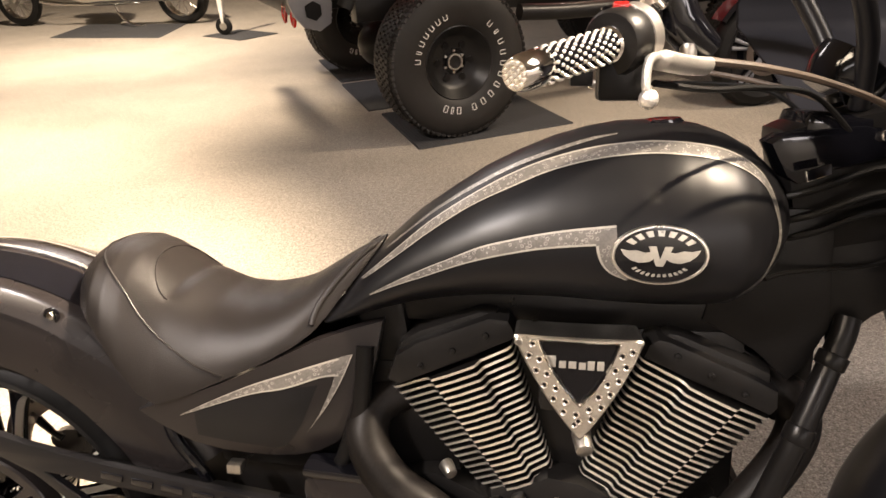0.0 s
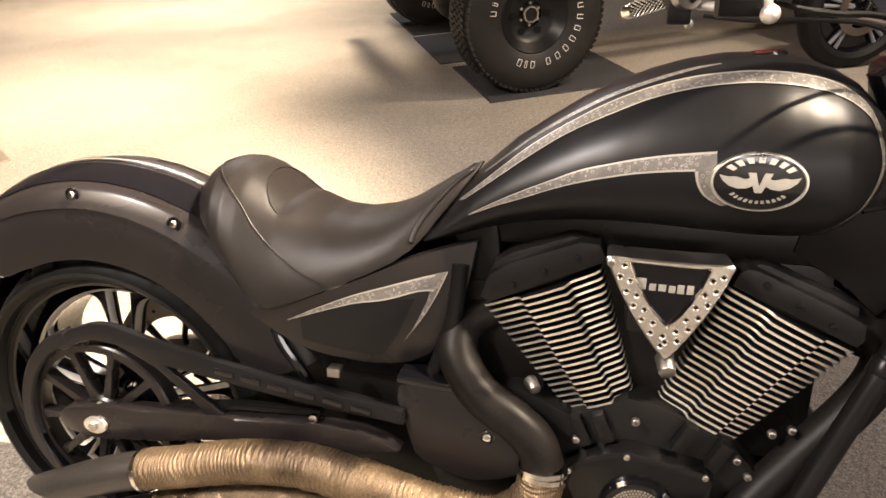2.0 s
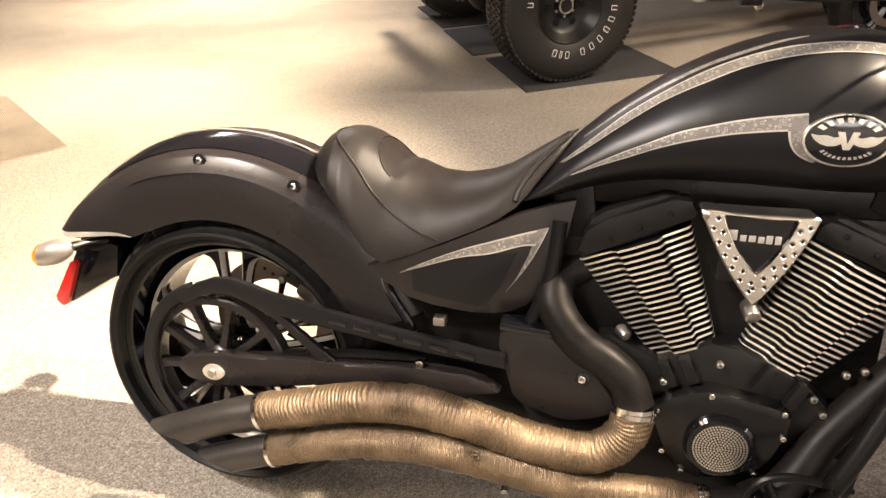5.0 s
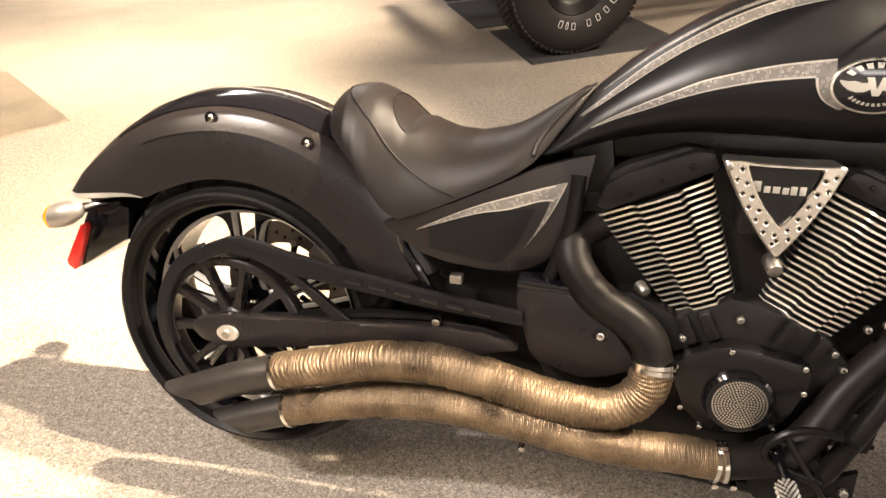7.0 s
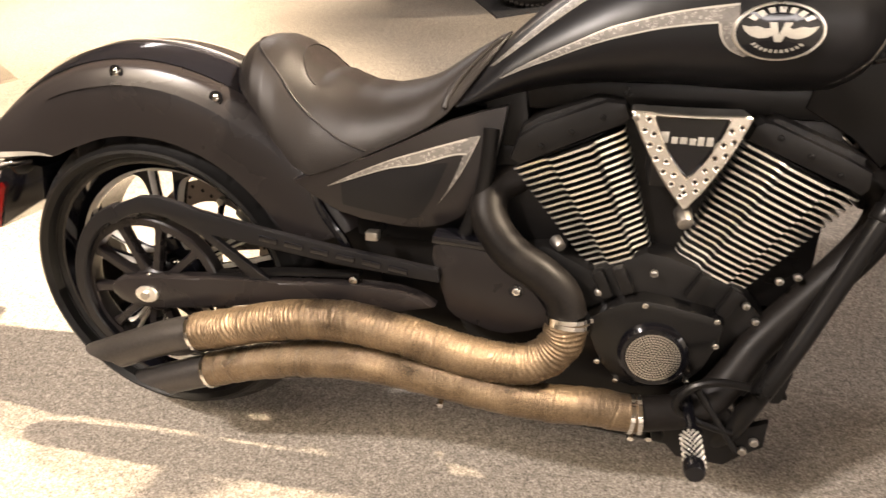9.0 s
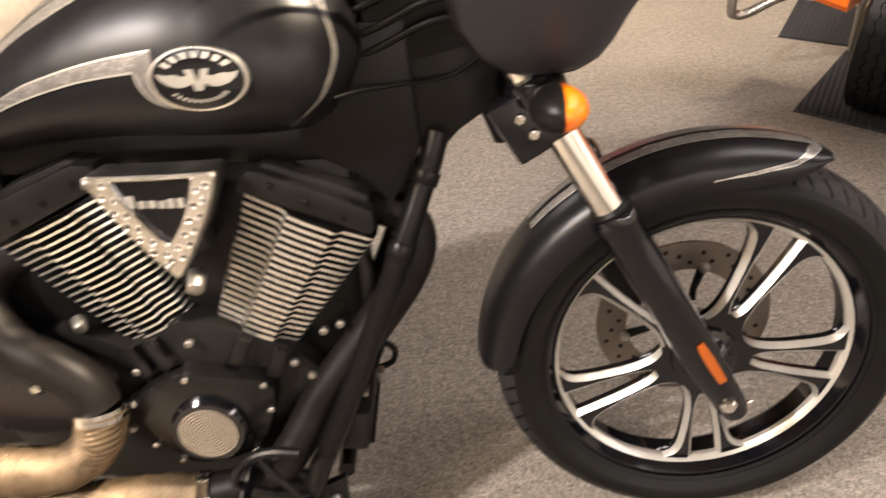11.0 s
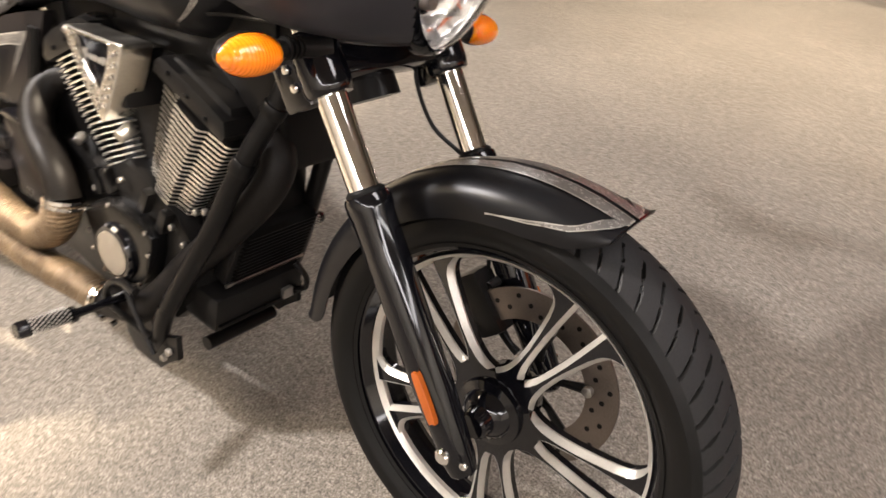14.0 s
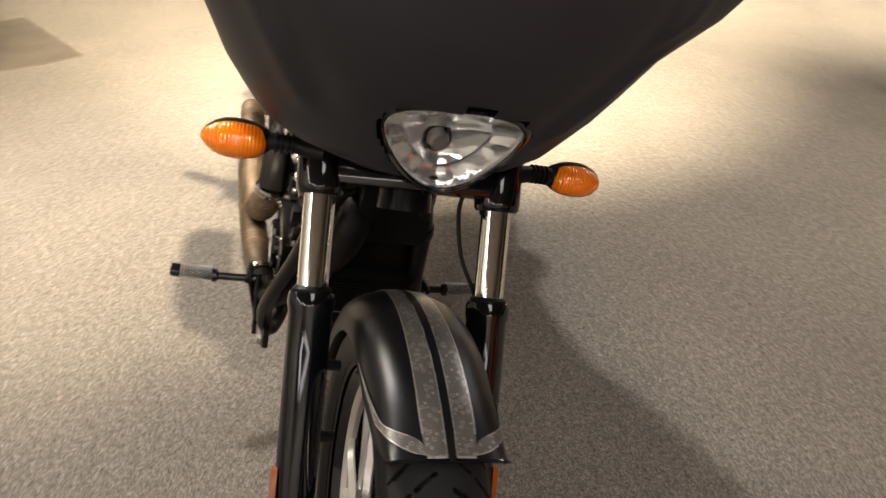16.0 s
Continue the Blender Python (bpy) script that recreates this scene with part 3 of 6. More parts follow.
CROWN = {"rear_fender": 0.452, "front_fender": 0.362}
REAR_Z, FRONT_X, FRONT_Z = 0.322, 1.694, 0.321
REAR_INNER = [(20, .31), (40, .30), (112, .295), (124.7, .302), (132, .333), (139, .366), (142.5, .386), (144, .402)]
rear_section = [(0.0, .119), (.15, .120), (.35, .119), (.55, .115), (.68, .1075), (.74, .1025), (.775, .099), (.80, .0925), (.86, .079), (.92, .059), (.97, .032), (1.0, 0.0)]
rear_fender = fender("rear_fender", 0.0, REAR_Z, 20, 144, REAR_INNER, rear_section, MATTE, "long satin charcoal rear mudguard with bolted side strut")


def rear_skin(lift):
    def f(x, z):
        r = math.hypot(x, z - REAR_Z)
        a = math.degrees(math.atan2(z - REAR_Z, x))
        lo = float(np.interp(a, *zip(*REAR_INNER)))
        return -float(np.interp((r - lo) / (0.452 - lo), *zip(*rear_section))) - lift
    return f


for s in (1, -1):
    arc = lambda r, a: (r * math.cos(radians(a)), REAR_Z + r * math.sin(radians(a)))
    spans = [(a, min(1.0, (a - 44) / 16, (116 - a) / 14)) for a in range(44, 117, 4)]
    top = [arc(.392 + .020 * k, a) for a, k in spans]
    low = [arc(.391 - .006 * k, a) for a, k in spans]
    bm = ribbon(low, top, rear_skin(0.003), 3)
    part("fender_strut", bm if s == 1 else flipped(bm), MATTE, rear_fender, "charcoal strut bolted along the mudguard side")
    for x, z in ((-.015, .728), (.171, .691)):
        bm = bolt((x, rear_skin(0.004)(x, z), z), (0, -1, 0.25), 0.0068, 0.005)
        part("fender_bolt", bm if s == 1 else flipped(bm), CHROME, rear_fender, "bright socket screw")
        bm = turned([(0.009, 0), (0.0125, 0), (0.0125, -0.003), (0.009, -0.003)], 0, 0, 20)
        ob = part("washer", bm if s == 1 else flipped(bm), GLOSS, rear_fender)
        ob.location = (x, s * rear_skin(0.003)(x, z), z)
    tip2 = [arc(r + .001, a) for r, a in ((.436, 143.9), (.402, 143.9), (.383, 141.4), (.352, 136), (.325, 130), (.304, 125.2))]
    tip3 = [arc(r + .001, a) for r, a in ((.440, 143.6), (.413, 143.0), (.393, 140.6), (.361, 135.4), (.331, 129.5), (.305, 125))]
    bm = ribbon(tip2, tip3, rear_skin(0.0035), 2)
    part("tip_stripe", bm if s == 1 else flipped(bm), LINE, rear_fender, "silver sweep at the mudguard tip")
    rows = []
    for a in range(40, 127, 3):
        lo = float(np.interp(a, *zip(*REAR_INNER)))
        top = 0.965 if 46 < a < 118 else 0.9
        row = []
        for k in range(6):
            f = 0.83 + (top - 0.83) * k / 5
            w = float(np.interp(f, *zip(*rear_section))) + 0.0014
            r = lo + (0.452 - lo) * f + 0.0012
            row.append(Vector((r * math.cos(radians(a)), -w * s, REAR_Z + r * math.sin(radians(a)))))
        rows.append(row)
    part("crown_band", loft(rows, ends=False, loop=False), GLOSS, rear_fender, "gloss black band beside the crown")
    rows = []
    for a in range(64, 116, 3):
        rows.append([Vector((arc(.4531, a)[0], -0.018 * s, arc(.4531, a)[1])), Vector((arc(.4522, a)[0], -0.026 * s, arc(.4522, a)[1]))])
    part("crown_stripe", loft(rows, ends=False, loop=False), STRIPE, rear_fender)


# ---- wheels ----
def tyre_mesh(cx, cz, R, rim, half, crown, seg, sipes, depth, tread=28):
    """A tyre with a round crown and curved tread grooves."""
    prof = []
    ca = math.asin(min(0.999, half * 0.93 / crown))
    for k in range(tread + 1):
        a = -ca + 2 * ca * k / tread
        prof.append((R - crown + crown * math.cos(a), crown * math.sin(a), True))
    edge = prof[-1][0]
    wall = [(edge - 0.12 * (edge - rim), half * 0.985), (edge - 0.35 * (edge - rim), half * 1.0), (edge - 0.7 * (edge - rim), half * 0.93), (rim + 0.004, half * 0.8), (rim - 0.006, half * 0.74)]
    ring = [(r, -y, False) for r, y in wall[::-1]] + prof + [(r, y, False) for r, y in wall]
    rings = []
    for k in range(seg):
        a = 2 * math.pi * k / seg
        row = []
        for r, y, cut in ring:
            if cut and sipes:
                u = abs(y) / half
                s0 = k / seg * sipes
                s = (s0 + (1.5 if sipes > 30 else 0.95) * u ** 1.3 + (0.5 if y > 0 else 0)) % 1
                if 0.12 < u < 0.86 and abs(s - 0.5) < (0.055 if int(s0) % 2 else 0.035) and not (sipes > 30 and 0.47 < u < 0.56):
                    r -= depth
            row.append(Vector((cx + r * math.cos(a), y, cz + r * math.sin(a))))
        rings.append(row)
    bm = loft(rings, closed=True, loop=False)
    if sipes:
        for f in bm.faces:
            on_top = True
            for v in f.verts:
                y = v.co.y
                if abs(y) > half * 0.87 or math.hypot(v.co.x - cx, v.co.z - cz) < R - crown + math.sqrt(max(0.0, crown * crown - y * y)) - 0.0015:
                    on_top = False
            f.material_index = 1 if on_top else 0
    return bm


def wheel(name, cx, cz, R, half, crown, rim, inner, turn, seg, sipes, label, y_face=0.03):
    hub = part(name, turned([(0.0, -0.085), (0.018, -0.085), (0.022, -0.081), (0.024, -0.064), (0.034, -0.058), (0.040, -0.048), (0.052, -0.044), (0.055, -0.03), (0.05, 0.03), (0.03, 0.06), (0.0, 0.062)], cx, cz, 32, closed=False), GLOSS, bike, label)
    part("tyre", tyre_mesh(cx, cz, R, rim + 0.012, half, crown, seg, sipes, 0.004, 60 if sipes > 30 else 28), (RUBBER, TREAD), hub, "black road tyre with curved grooves", 28)
    w = half * 0.8
    part("rim", turned([(rim + 0.013, -w), (rim + 0.013, -w + 0.006), (rim + 0.001, -w + 0.008), (rim - 0.005, -w * 0.62), (rim - 0.012, -w * 0.4), (inner + 0.004, -y_face - 0.004), (inner, -y_face), (inner, y_face),
                        (rim - 0.012, w * 0.4), (rim - 0.004, w * 0.62), (rim + 0.001, w - 0.008), (rim + 0.013, w - 0.006), (rim + 0.013, w), (rim - 0.006, w), (rim - 0.007, w * 0.5), (rim - 0.02, 0.0), (rim - 0.007, -w * 0.5), (rim - 0.006, -w)][:13], cx, cz, 96), GLOSS, hub, "gloss black wheel rim")
    lip = turned([(inner + 0.004, -y_face - 0.0045), (inner - 0.0005, -y_face - 0.0008), (inner - 0.004, -y_face + 0.004), (inner - 0.004, -y_face + 0.012), (inner + 0.002, -y_face + 0.012)], cx, cz, 96)
    part("rim_edge", lip, MACHINED, hub, "bright machined edge inside the rim")

    scale = inner / 0.233

    def unit_half(r):
        """Half width of a split spoke, in degrees."""
        return min(36.0, math.degrees(float(np.interp(r / scale, (.045, .066, .070, .075, .082, .09, .105, .13, .16, .19, .208, .218, .226, .234), (.05, .0425, .0375, .0335, .0308, .0297, .0292, .0312, .0365, .0430, .0490, .0560, .0660, .0830))) * scale / r))

    def slot(r):
        return math.degrees(float(np.interp(r / scale, (.078, .086, .10, .13, .16, .19, .222, .236), (.0, .0050, .0098, .0145, .0180, .0203, .0222, .0230))) * scale / r)

    def at(r, deg, y):
        a = radians(deg)
        return Vector((cx + r * math.cos(a), y, cz + r * math.sin(a)))

    rs = sorted([0.0455 + (inner + 0.003 - 0.0455) * k / 44 for k in range(45)] + [(0.0665 + 0.0009 * k) * scale for k in range(16)])
    for i in range(5):
        base = turn + 72 * i
        bm, edge = bmesh.new(), bmesh.new()
        for s in (1, -1):
            rows, near, far = [], [], []
            for r in rs:
                dish = y_face + 0.012 * (1 - (r - 0.05) / (inner - 0.05))
                a, b = slot(r), unit_half(r)
                b = max(b, a + 0.6)
                e = math.degrees(0.0088 * scale / r)
                a1 = a + (0.68 * e if r > 0.080 * scale else 0.0)
                b1 = b - (0.72 * e if b < 35.9 else 0.0)
                mid = (a + b) / 2
                a1, b1 = min(a1, mid - 0.1), max(b1, mid + 0.1)
                rows.append([at(r, base + s * a1, -dish), at(r, base + s * b1, -dish), at(r, base + s * b, 0.0085 - dish), at(r, base + s * b, 0.022 - dish), at(r, base + s * a, 0.022 - dish), at(r, base + s * a, 0.0085 - dish)])
                if b < 35.9:
                    far.append([at(r, base + s * (b - 0.75 * e), -dish - 0.0010), at(r, base + s * (b + 0.06 * e), -dish + 0.0075), at(r, base + s * (b + 0.06 * e), -dish + 0.0105), at(r, base + s * (b - 0.8 * e), -dish + 0.004)])
                if r > 0.080 * scale:
                    e *= 0.9
                    near.append([at(r, base + s * (a + 0.75 * e), -dish - 0.0010), at(r, base + s * max(0.02, a - 0.06 * e), -dish + 0.0075), at(r, base + s * max(0.02, a - 0.06 * e), -dish + 0.0105), at(r, base + s * (a + 0.8 * e), -dish + 0.004)])
            loft(rows, bm)
            loft(far, edge)
            loft(near, edge)
        part("spoke", bm, GLOSS, hub, "gloss black split spoke")
        part("spoke_edge", edge, MACHINED, hub, "bright machined spoke edge")
    return hub


def brake_disc(parent, cx, cz, y, r0, r1, holes):
    bm = turned([(r0, y - 0.0025), (r1, y - 0.0025), (r1, y + 0.0025), (r0, y + 0.0025)], cx, cz, 64)
    disc = part("brake_disc", bm, DISC, parent, "drilled steel brake disc")
    bm = bmesh.new()
    for k in range(holes):
        a = 2 * math.pi * k / holes
        r = r0 + (r1 - r0) * (0.25 + 0.5 * ((k * 2) % 5) / 4)
        c = (cx + r * math.cos(a), y - 0.0032, cz + r * math.sin(a))
        rod(c, (c[0], y + 0.0032, c[2]), 0.0042, seg=8, bm=bm)
    part("vent_holes", bm, DARK, parent)
    for k in range(6):
        a = 2 * math.pi * k / 6 + 0.2
        part("carrier_arm", tube([(cx + r * math.cos(a + t), y, cz + r * math.sin(a + t)) for r, t in ((0.04, 0), (r0 * 0.6, 0.12), (r0 + 0.008, 0.1))], [0.007, 0.006, 0.009], 8), DARK, disc)
        part("carrier_rivet", rod((cx + (r0 + 0.006) * math.cos(a + 0.1), y - 0.012, cz + (r0 + 0.006) * math.sin(a + 0.1)), (cx + (r0 + 0.006) * math.cos(a + 0.1), y + 0.006, cz + (r0 + 0.006) * math.sin(a + 0.1)), 0.0085, seg=14, soft=0.001), STEEL, disc)


fw = wheel("front_wheel", FRONT_X, FRONT_Z, 0.333, 0.063, 0.069, 0.247, 0.233, 62.5, 1280, 64, "black five-spoke front wheel with bright machined edges", 0.024)
brake_disc(fw, FRONT_X, FRONT_Z, 0.075, 0.098, 0.15, 40)
rw = wheel("rear_wheel", 0.0, REAR_Z, 0.315, 0.118, 0.165, 0.236, 0.215, 20, 360, 26, "wide black rear wheel with bright machined spoke edges", 0.05)
brake_disc(rw, 0.0, REAR_Z, 0.10, 0.10, 0.15, 40)
front_caliper = part("caliper", block((FRONT_X - 0.105, 0.085, FRONT_Z + 0.085), (0.05, 0.05, 0.11), 0.012, pose(0, 0, 0, 0, -40, 0)), CASE, bike, "black brake caliper")
part("caliper", block((0.11, 0.105, REAR_Z + 0.10), (0.06, 0.05, 0.10), 0.012, pose(0, 0, 0, 0, 40, 0)), STEEL, bike, "grey brake caliper")

# front mudguard
front_inner = [(70, .354), (71.5, .341), (74, .327), (78, .312), (87, .301), (140, .301), (160, .304), (173, .306), (177, .311), (178, .322)]
front_section = [(0.0, .074), (.2, .075), (.45, .073), (.65, .067), (.8, .056), (.9, .042), (.97, .023), (1.0, 0.0)]
front_fender = fender("front_fender", FRONT_X, FRONT_Z, 70, 178, front_inner, front_section, SATIN, "satin black front mudguard with pale scroll stripes", 56)


def front_band(name, pairs, material, side, label="", lift=0.0012):
    """pairs: angle, then two shares of the section's way from edge to crown."""
    pairs = [tuple(p) for p in curve(pairs, 4)]
    rows = []
    for a, f0, f1 in pairs:
        lo = float(np.interp(a, *zip(*front_inner)))
        row = []
        for k in range(5):
            f = f0 + (f1 - f0) * k / 4
            w = float(np.interp(f, *zip(*front_section))) * float(np.interp(a, (70, 73, 78, 94), (0.84, 0.88, 0.93, 1.0)))
            r = lo + (0.362 - lo) * f
            row.append(Vector((FRONT_X + (r + lift * f) * math.cos(radians(a)), -side * (w + lift), FRONT_Z + (r + lift * f) * math.sin(radians(a)))))
        rows.append(row)
    part(name, loft(rows, ends=False, loop=False), material, front_fender, label)


for s in (1, -1):
    sweep = [(70.9, .950, .952), (71.4, .89, .95), (72.6, .79, .945), (74.4, .66, .89), (77, .51, .67), (80, .42, .54), (84, .355, .45), (90, .29, .345), (97, .25, .255)]
    front_band("crown_stripe", [(70.5, .952, .9945), (72.6, .946, .9945), (75, .944, .9945), (80, .945, .9945), (90, .951, .9945), (105, .957, .9945), (125, .963, .993), (140, .97, .991)], STRIPE, s, "pale grey scroll stripe along the crown")
    front_band("sweep_stripe", sweep, STRIPE, s, "pale sweep at the mudguard tip")
    front_band("pinstripe", [(70.5, .9940, .9955), (90, .9940, .9955), (125, .9925, .994), (140, .9895, .991)], LINE, s, lift=0.0017)
    front_band("pinstripe", [(74.5, .944, .951), (80, .945, .951), (90, .951, .956), (105, .957, .961), (125, .963, .967), (140, .97, .973)], LINE, s, lift=0.0017)
    front_band("pinstripe", [(a, f, f + 0.025) for a, f, _ in sweep], LINE, s, lift=0.0017)
    front_band("pinstripe", [(a, f - 0.022, f) for a, _, f in sweep[3:]], LINE, s, lift=0.0017)
    front_band("pinstripe", [(70.4, .952, .9945), (70.8, .952, .9945)], LINE, s, lift=0.0017)
    front_band("fender_lip", [(70.05, .02, .999), (70.4, .02, .999)], GLOSS, s, lift=0.0022)

# ---- fork ----
AXLE, UP = Vector((1.694, 0, 0.317)), Vector((-0.5245, 0, 0.8514))


def on_fork(d, y, ahead=0.0):
    return AXLE + UP * d + Vector((0.8514, 0, 0.5245)) * ahead + Vector((0, y, 0))


for s in (-1, 1):
    y = 0.125 * s
    slider = part("fork_slider", tube([on_fork(d, y) for d in (-0.045, -0.04, -0.02, 0.03, 0.09, 0.28, 0.33, 0.34, 0.352, 0.358, 0.36)], [0.014, 0.020, 0.0235, 0.0255, 0.0285, 0.0292, 0.0292, 0.0315, 0.0315, 0.029, 0.022], 28), GLOSS, bike, "black fork leg")
    part("fork_tube", rod(on_fork(0.35, y), on_fork(0.62, y), 0.0213, seg=28), CHROME, bike, "polished chrome fork tube")
    part("dust_seal", tube([on_fork(d, y) for d in (0.355, 0.362, 0.366)], [0.0265, 0.0265, 0.0222], 24), RUBBER, slider)
    part("axle_nut", turned([(0.0, -0.003), (0.0085, -0.003), (0.0115, 0.0), (0.0115, 0.008), (0.0, 0.008)], 0, 0, 20, closed=False), CHROME, slider, "bright round axle end").location = (1.693, s * 0.152, 0.312)
    part("pinch_bolt", bolt(on_fork(-0.018, y, 0.025) + Vector((0, s * 0.02, 0)), (0, s, 0), 0.006), CHROME, slider)
    refl = curve([(-0.034, 0, 0), (-0.03, 0, 0.0085), (0.03, 0, 0.0085), (0.034, 0, 0), (0.03, 0, -0.0085), (-0.03, 0, -0.0085)], 3, True)
    ob = part("reflector", plate([(p.x * 1.05, p.z * 0.78) for p in refl], 0, 0.008, 0.002), AMBER_FLAT, slider, "amber side reflector")
    ob.matrix_local = Matrix.Translation(on_fork(0.085, y + s * 0.0345, 0.008)) @ pose(0, 0, 0, 0, 58.4, 0) @ pose(0, 0, 0, 0, 0, 0 if s < 0 else 180)
    for d in (0.16, 0.26):
        part("fender_bracket", rod(on_fork(d, y, -0.01), on_fork(d - 0.005, y * 0.62, -0.02), 0.008, seg=10), CASE, bike)
clamp = part("lower_clamp", block(on_fork(0.525, 0), (0.055, 0.25, 0.042), 0.012, pose(0, 0, 0, 0, -31.6, 0)), GLOSS, bike, "gloss black lower fork clamp")
for s in (-1, 1):
    part("clamp_sleeve", tube([on_fork(d, 0.125 * s) for d in (0.488, 0.492, 0.50, 0.56, 0.568)], [0.029, 0.032, 0.033, 0.033, 0.029], 24), GLOSS, clamp)
    part("clamp_lug", block(on_fork(0.522, 0.135 * s, -0.036), (0.05, 0.036, 0.08), 0.008, pose(0, 0, 0, 0, -31.6, 0)), GLOSS, clamp)
    part("clamp_bolt", bolt(on_fork(0.51, 0.142 * s, -0.026) + Vector((0, 0.012 * s, 0)), (-0.2, s, 0), 0.0065, 0.005), CHROME, clamp)
    part("clamp_bolt", bolt(on_fork(0.535, 0.142 * s, -0.03) + Vector((0, 0.012 * s, 0)), (-0.2, s, 0), 0.0065, 0.005), CHROME, clamp)
    arm = part("turn_signal", tube([(1.425, 0.13 * s, 0.788), (1.417, 0.17 * s, 0.79), (1.412, 0.205 * s, 0.788)], [0.016, 0.011, 0.012], 14), CASE, bike, "oval amber turn signal on a black stalk")
    for k in range(4):
        part("stalk_ring", rod((1.417, (0.168 + 0.007 * k) * s, 0.79), (1.417, (0.171 + 0.007 * k) * s, 0.79), 0.0138, seg=14), RUBBER, arm)
    for name, material, fat, span, label in (("signal_lens", AMBER, 0.9, (-95, 95), "orange oval plastic lens"), ("signal_shell", CASE, 0.94, (88, 272), "black back shell")):
        rings = []
        for t, r in ((0.0, 0.008), (0.03, 0.014), (0.1, 0.020), (0.2, 0.0238), (0.35, 0.0262), (0.5, 0.0268), (0.65, 0.0255), (0.8, 0.021), (0.92, 0.0135), (1.0, 0.004)):
            turns = [radians(span[0] + (span[1] - span[0]) * k / 20) for k in range(21)]
            rings.append([Vector((1.412 + r * fat * 1.25 * math.cos(a), (0.201 + 0.081 * t) * s, 0.786 + r * fat * math.sin(a))) for a in turns])
        part(name, loft(rings), material, arm, label, 60)
    part("signal_cup", tube([(1.41, 0.196 * s, 0.787), (1.41, 0.203 * s, 0.787), (1.409, 0.216 * s, 0.786)], [0.011, 0.0165, 0.022], 20), CASE, arm)
part("brake_hose", tube(curve([(1.405, .085, .75), (1.415, .078, .716), (1.445, .090, .655), (1.50, .112, .612), (1.545, .108, .56), (1.575, .10, .47), (1.58, .095, .41)], 6), 0.0034, 8), RUBBER, bike, "thin black brake hose")
part("steering_head", tube([(1.40, 0, 0.70), (1.375, 0, 0.75), (1.30, 0, 0.88)], [0.04, 0.036, 0.034], 20), DARK, bike, "black steering head")


# the fork stands a little turned, about the steering axis behind its legs
pivot = on_fork(0.525, 0, -0.06)
STEER = Matrix.Translation(pivot) @ Matrix.Rotation(radians(-2.0), 4, UP) @ Matrix.Translation(-pivot)
for ob in [fw, front_fender, clamp] + [c for c in bike.children if c.name.split(".")[0] in ("fork_slider", "fork_tube", "fender_bracket", "brake_hose")]:
    ob.matrix_basis = STEER @ ob.matrix_basis
front_caliper.matrix_basis = STEER @ front_caliper.matrix_basis


# ---- engine ----
def lerp2(a, b, t):
    return (a[0] + (b[0] - a[0]) * t, a[1] + (b[1] - a[1]) * t)


def cylinder(name, bl, br, tl, tr, head, count, label):
    """Stacked cooling fins between four corners in x and z, under a cast head."""
    ax = Vector((tl[0] + tr[0] - bl[0] - br[0], 0, tl[1] + tr[1] - bl[1] - br[1])).normalized()
    rings = []
    for t in (0.0, 1.0):
        a, b = lerp2(bl, tl, t), lerp2(br, tr, t)
        p, q = lerp2(a, b, 0.07), lerp2(a, b, 0.93)
        rings.append([Vector((p[0], -0.055, p[1])), Vector((lerp2(p, q, .25)[0], -0.078, lerp2(p, q, .25)[1])), Vector((lerp2(p, q, .75)[0], -0.078, lerp2(p, q, .75)[1])), Vector((q[0], -0.055, q[1])), Vector((q[0], 0.07, q[1])), Vector((p[0], 0.07, p[1]))])
    core = part(name, loft(rings), CASE, bike, label)
    plan = [(0.0, -.066), (.02, -.080), (.05, -.085), (.30, -.092), (.335, -.097), (.36, -.107), (.50, -.111), (.70, -.112), (.725, -.107), (.75, -.098), (.95, -.092), (.985, -.086), (1.0, -.07), (1.0, .07), (.95, .092), (.5, .108), (.05, .09), (0.0, .07)]
    for k in range(count):
        t = (k + 0.5) / count
        a, b = lerp2(bl, tl, t), lerp2(br, tr, t)
        bm = bmesh.new()
        th = 0.0019
        deep = 0.86 + 0.14 * t
        low = [bm.verts.new(Vector((*lerp2(a, b, u), 0)).xzy + Vector((0, y * deep, 0)) - ax * th) for u, y in plan]
        high = [bm.verts.new(Vector((*lerp2(a, b, u), 0)).xzy + Vector((0, y * deep, 0)) + ax * th) for u, y in plan]
        n = len(plan)
        for f in (bm.faces.new(low), bm.faces.new(high)):
            f.material_index = 1
        for i in range(n):
            bm.faces.new((low[i], low[(i + 1) % n], high[(i + 1) % n], high[i]))
        part("fin", bm, (FINEDGE, CASE), core)
    hd = part("cylinder_head", plate(head, -0.103, 0.2, 0.008), CASE, core, "black cast cylinder head")
    mid = Vector((sum(p[0] for p in head) / len(head), 0, sum(p[1] for p in head) / len(head)))
    rocker = [(mid.x + (x - mid.x) * 0.86 + ax.x * 0.014, mid.z + (z - mid.z) * 0.8 + ax.z * 0.014) for x, z in head]
    part("rocker_cover", plate(rocker, -0.085, 0.16, 0.012), CASE, hd, "black rocker cover on the head")
    side = Vector((ax.z, 0, -ax.x))
    for k in (-0.32, 0.0, 0.32):
        c = mid + side * k * 0.16 + Vector((0, -0.1035, 0)) - ax * 0.004
        part("head_screw", bolt(c, (0, -1, 0), 0.0045, 0.004), CASE, hd)
    return core


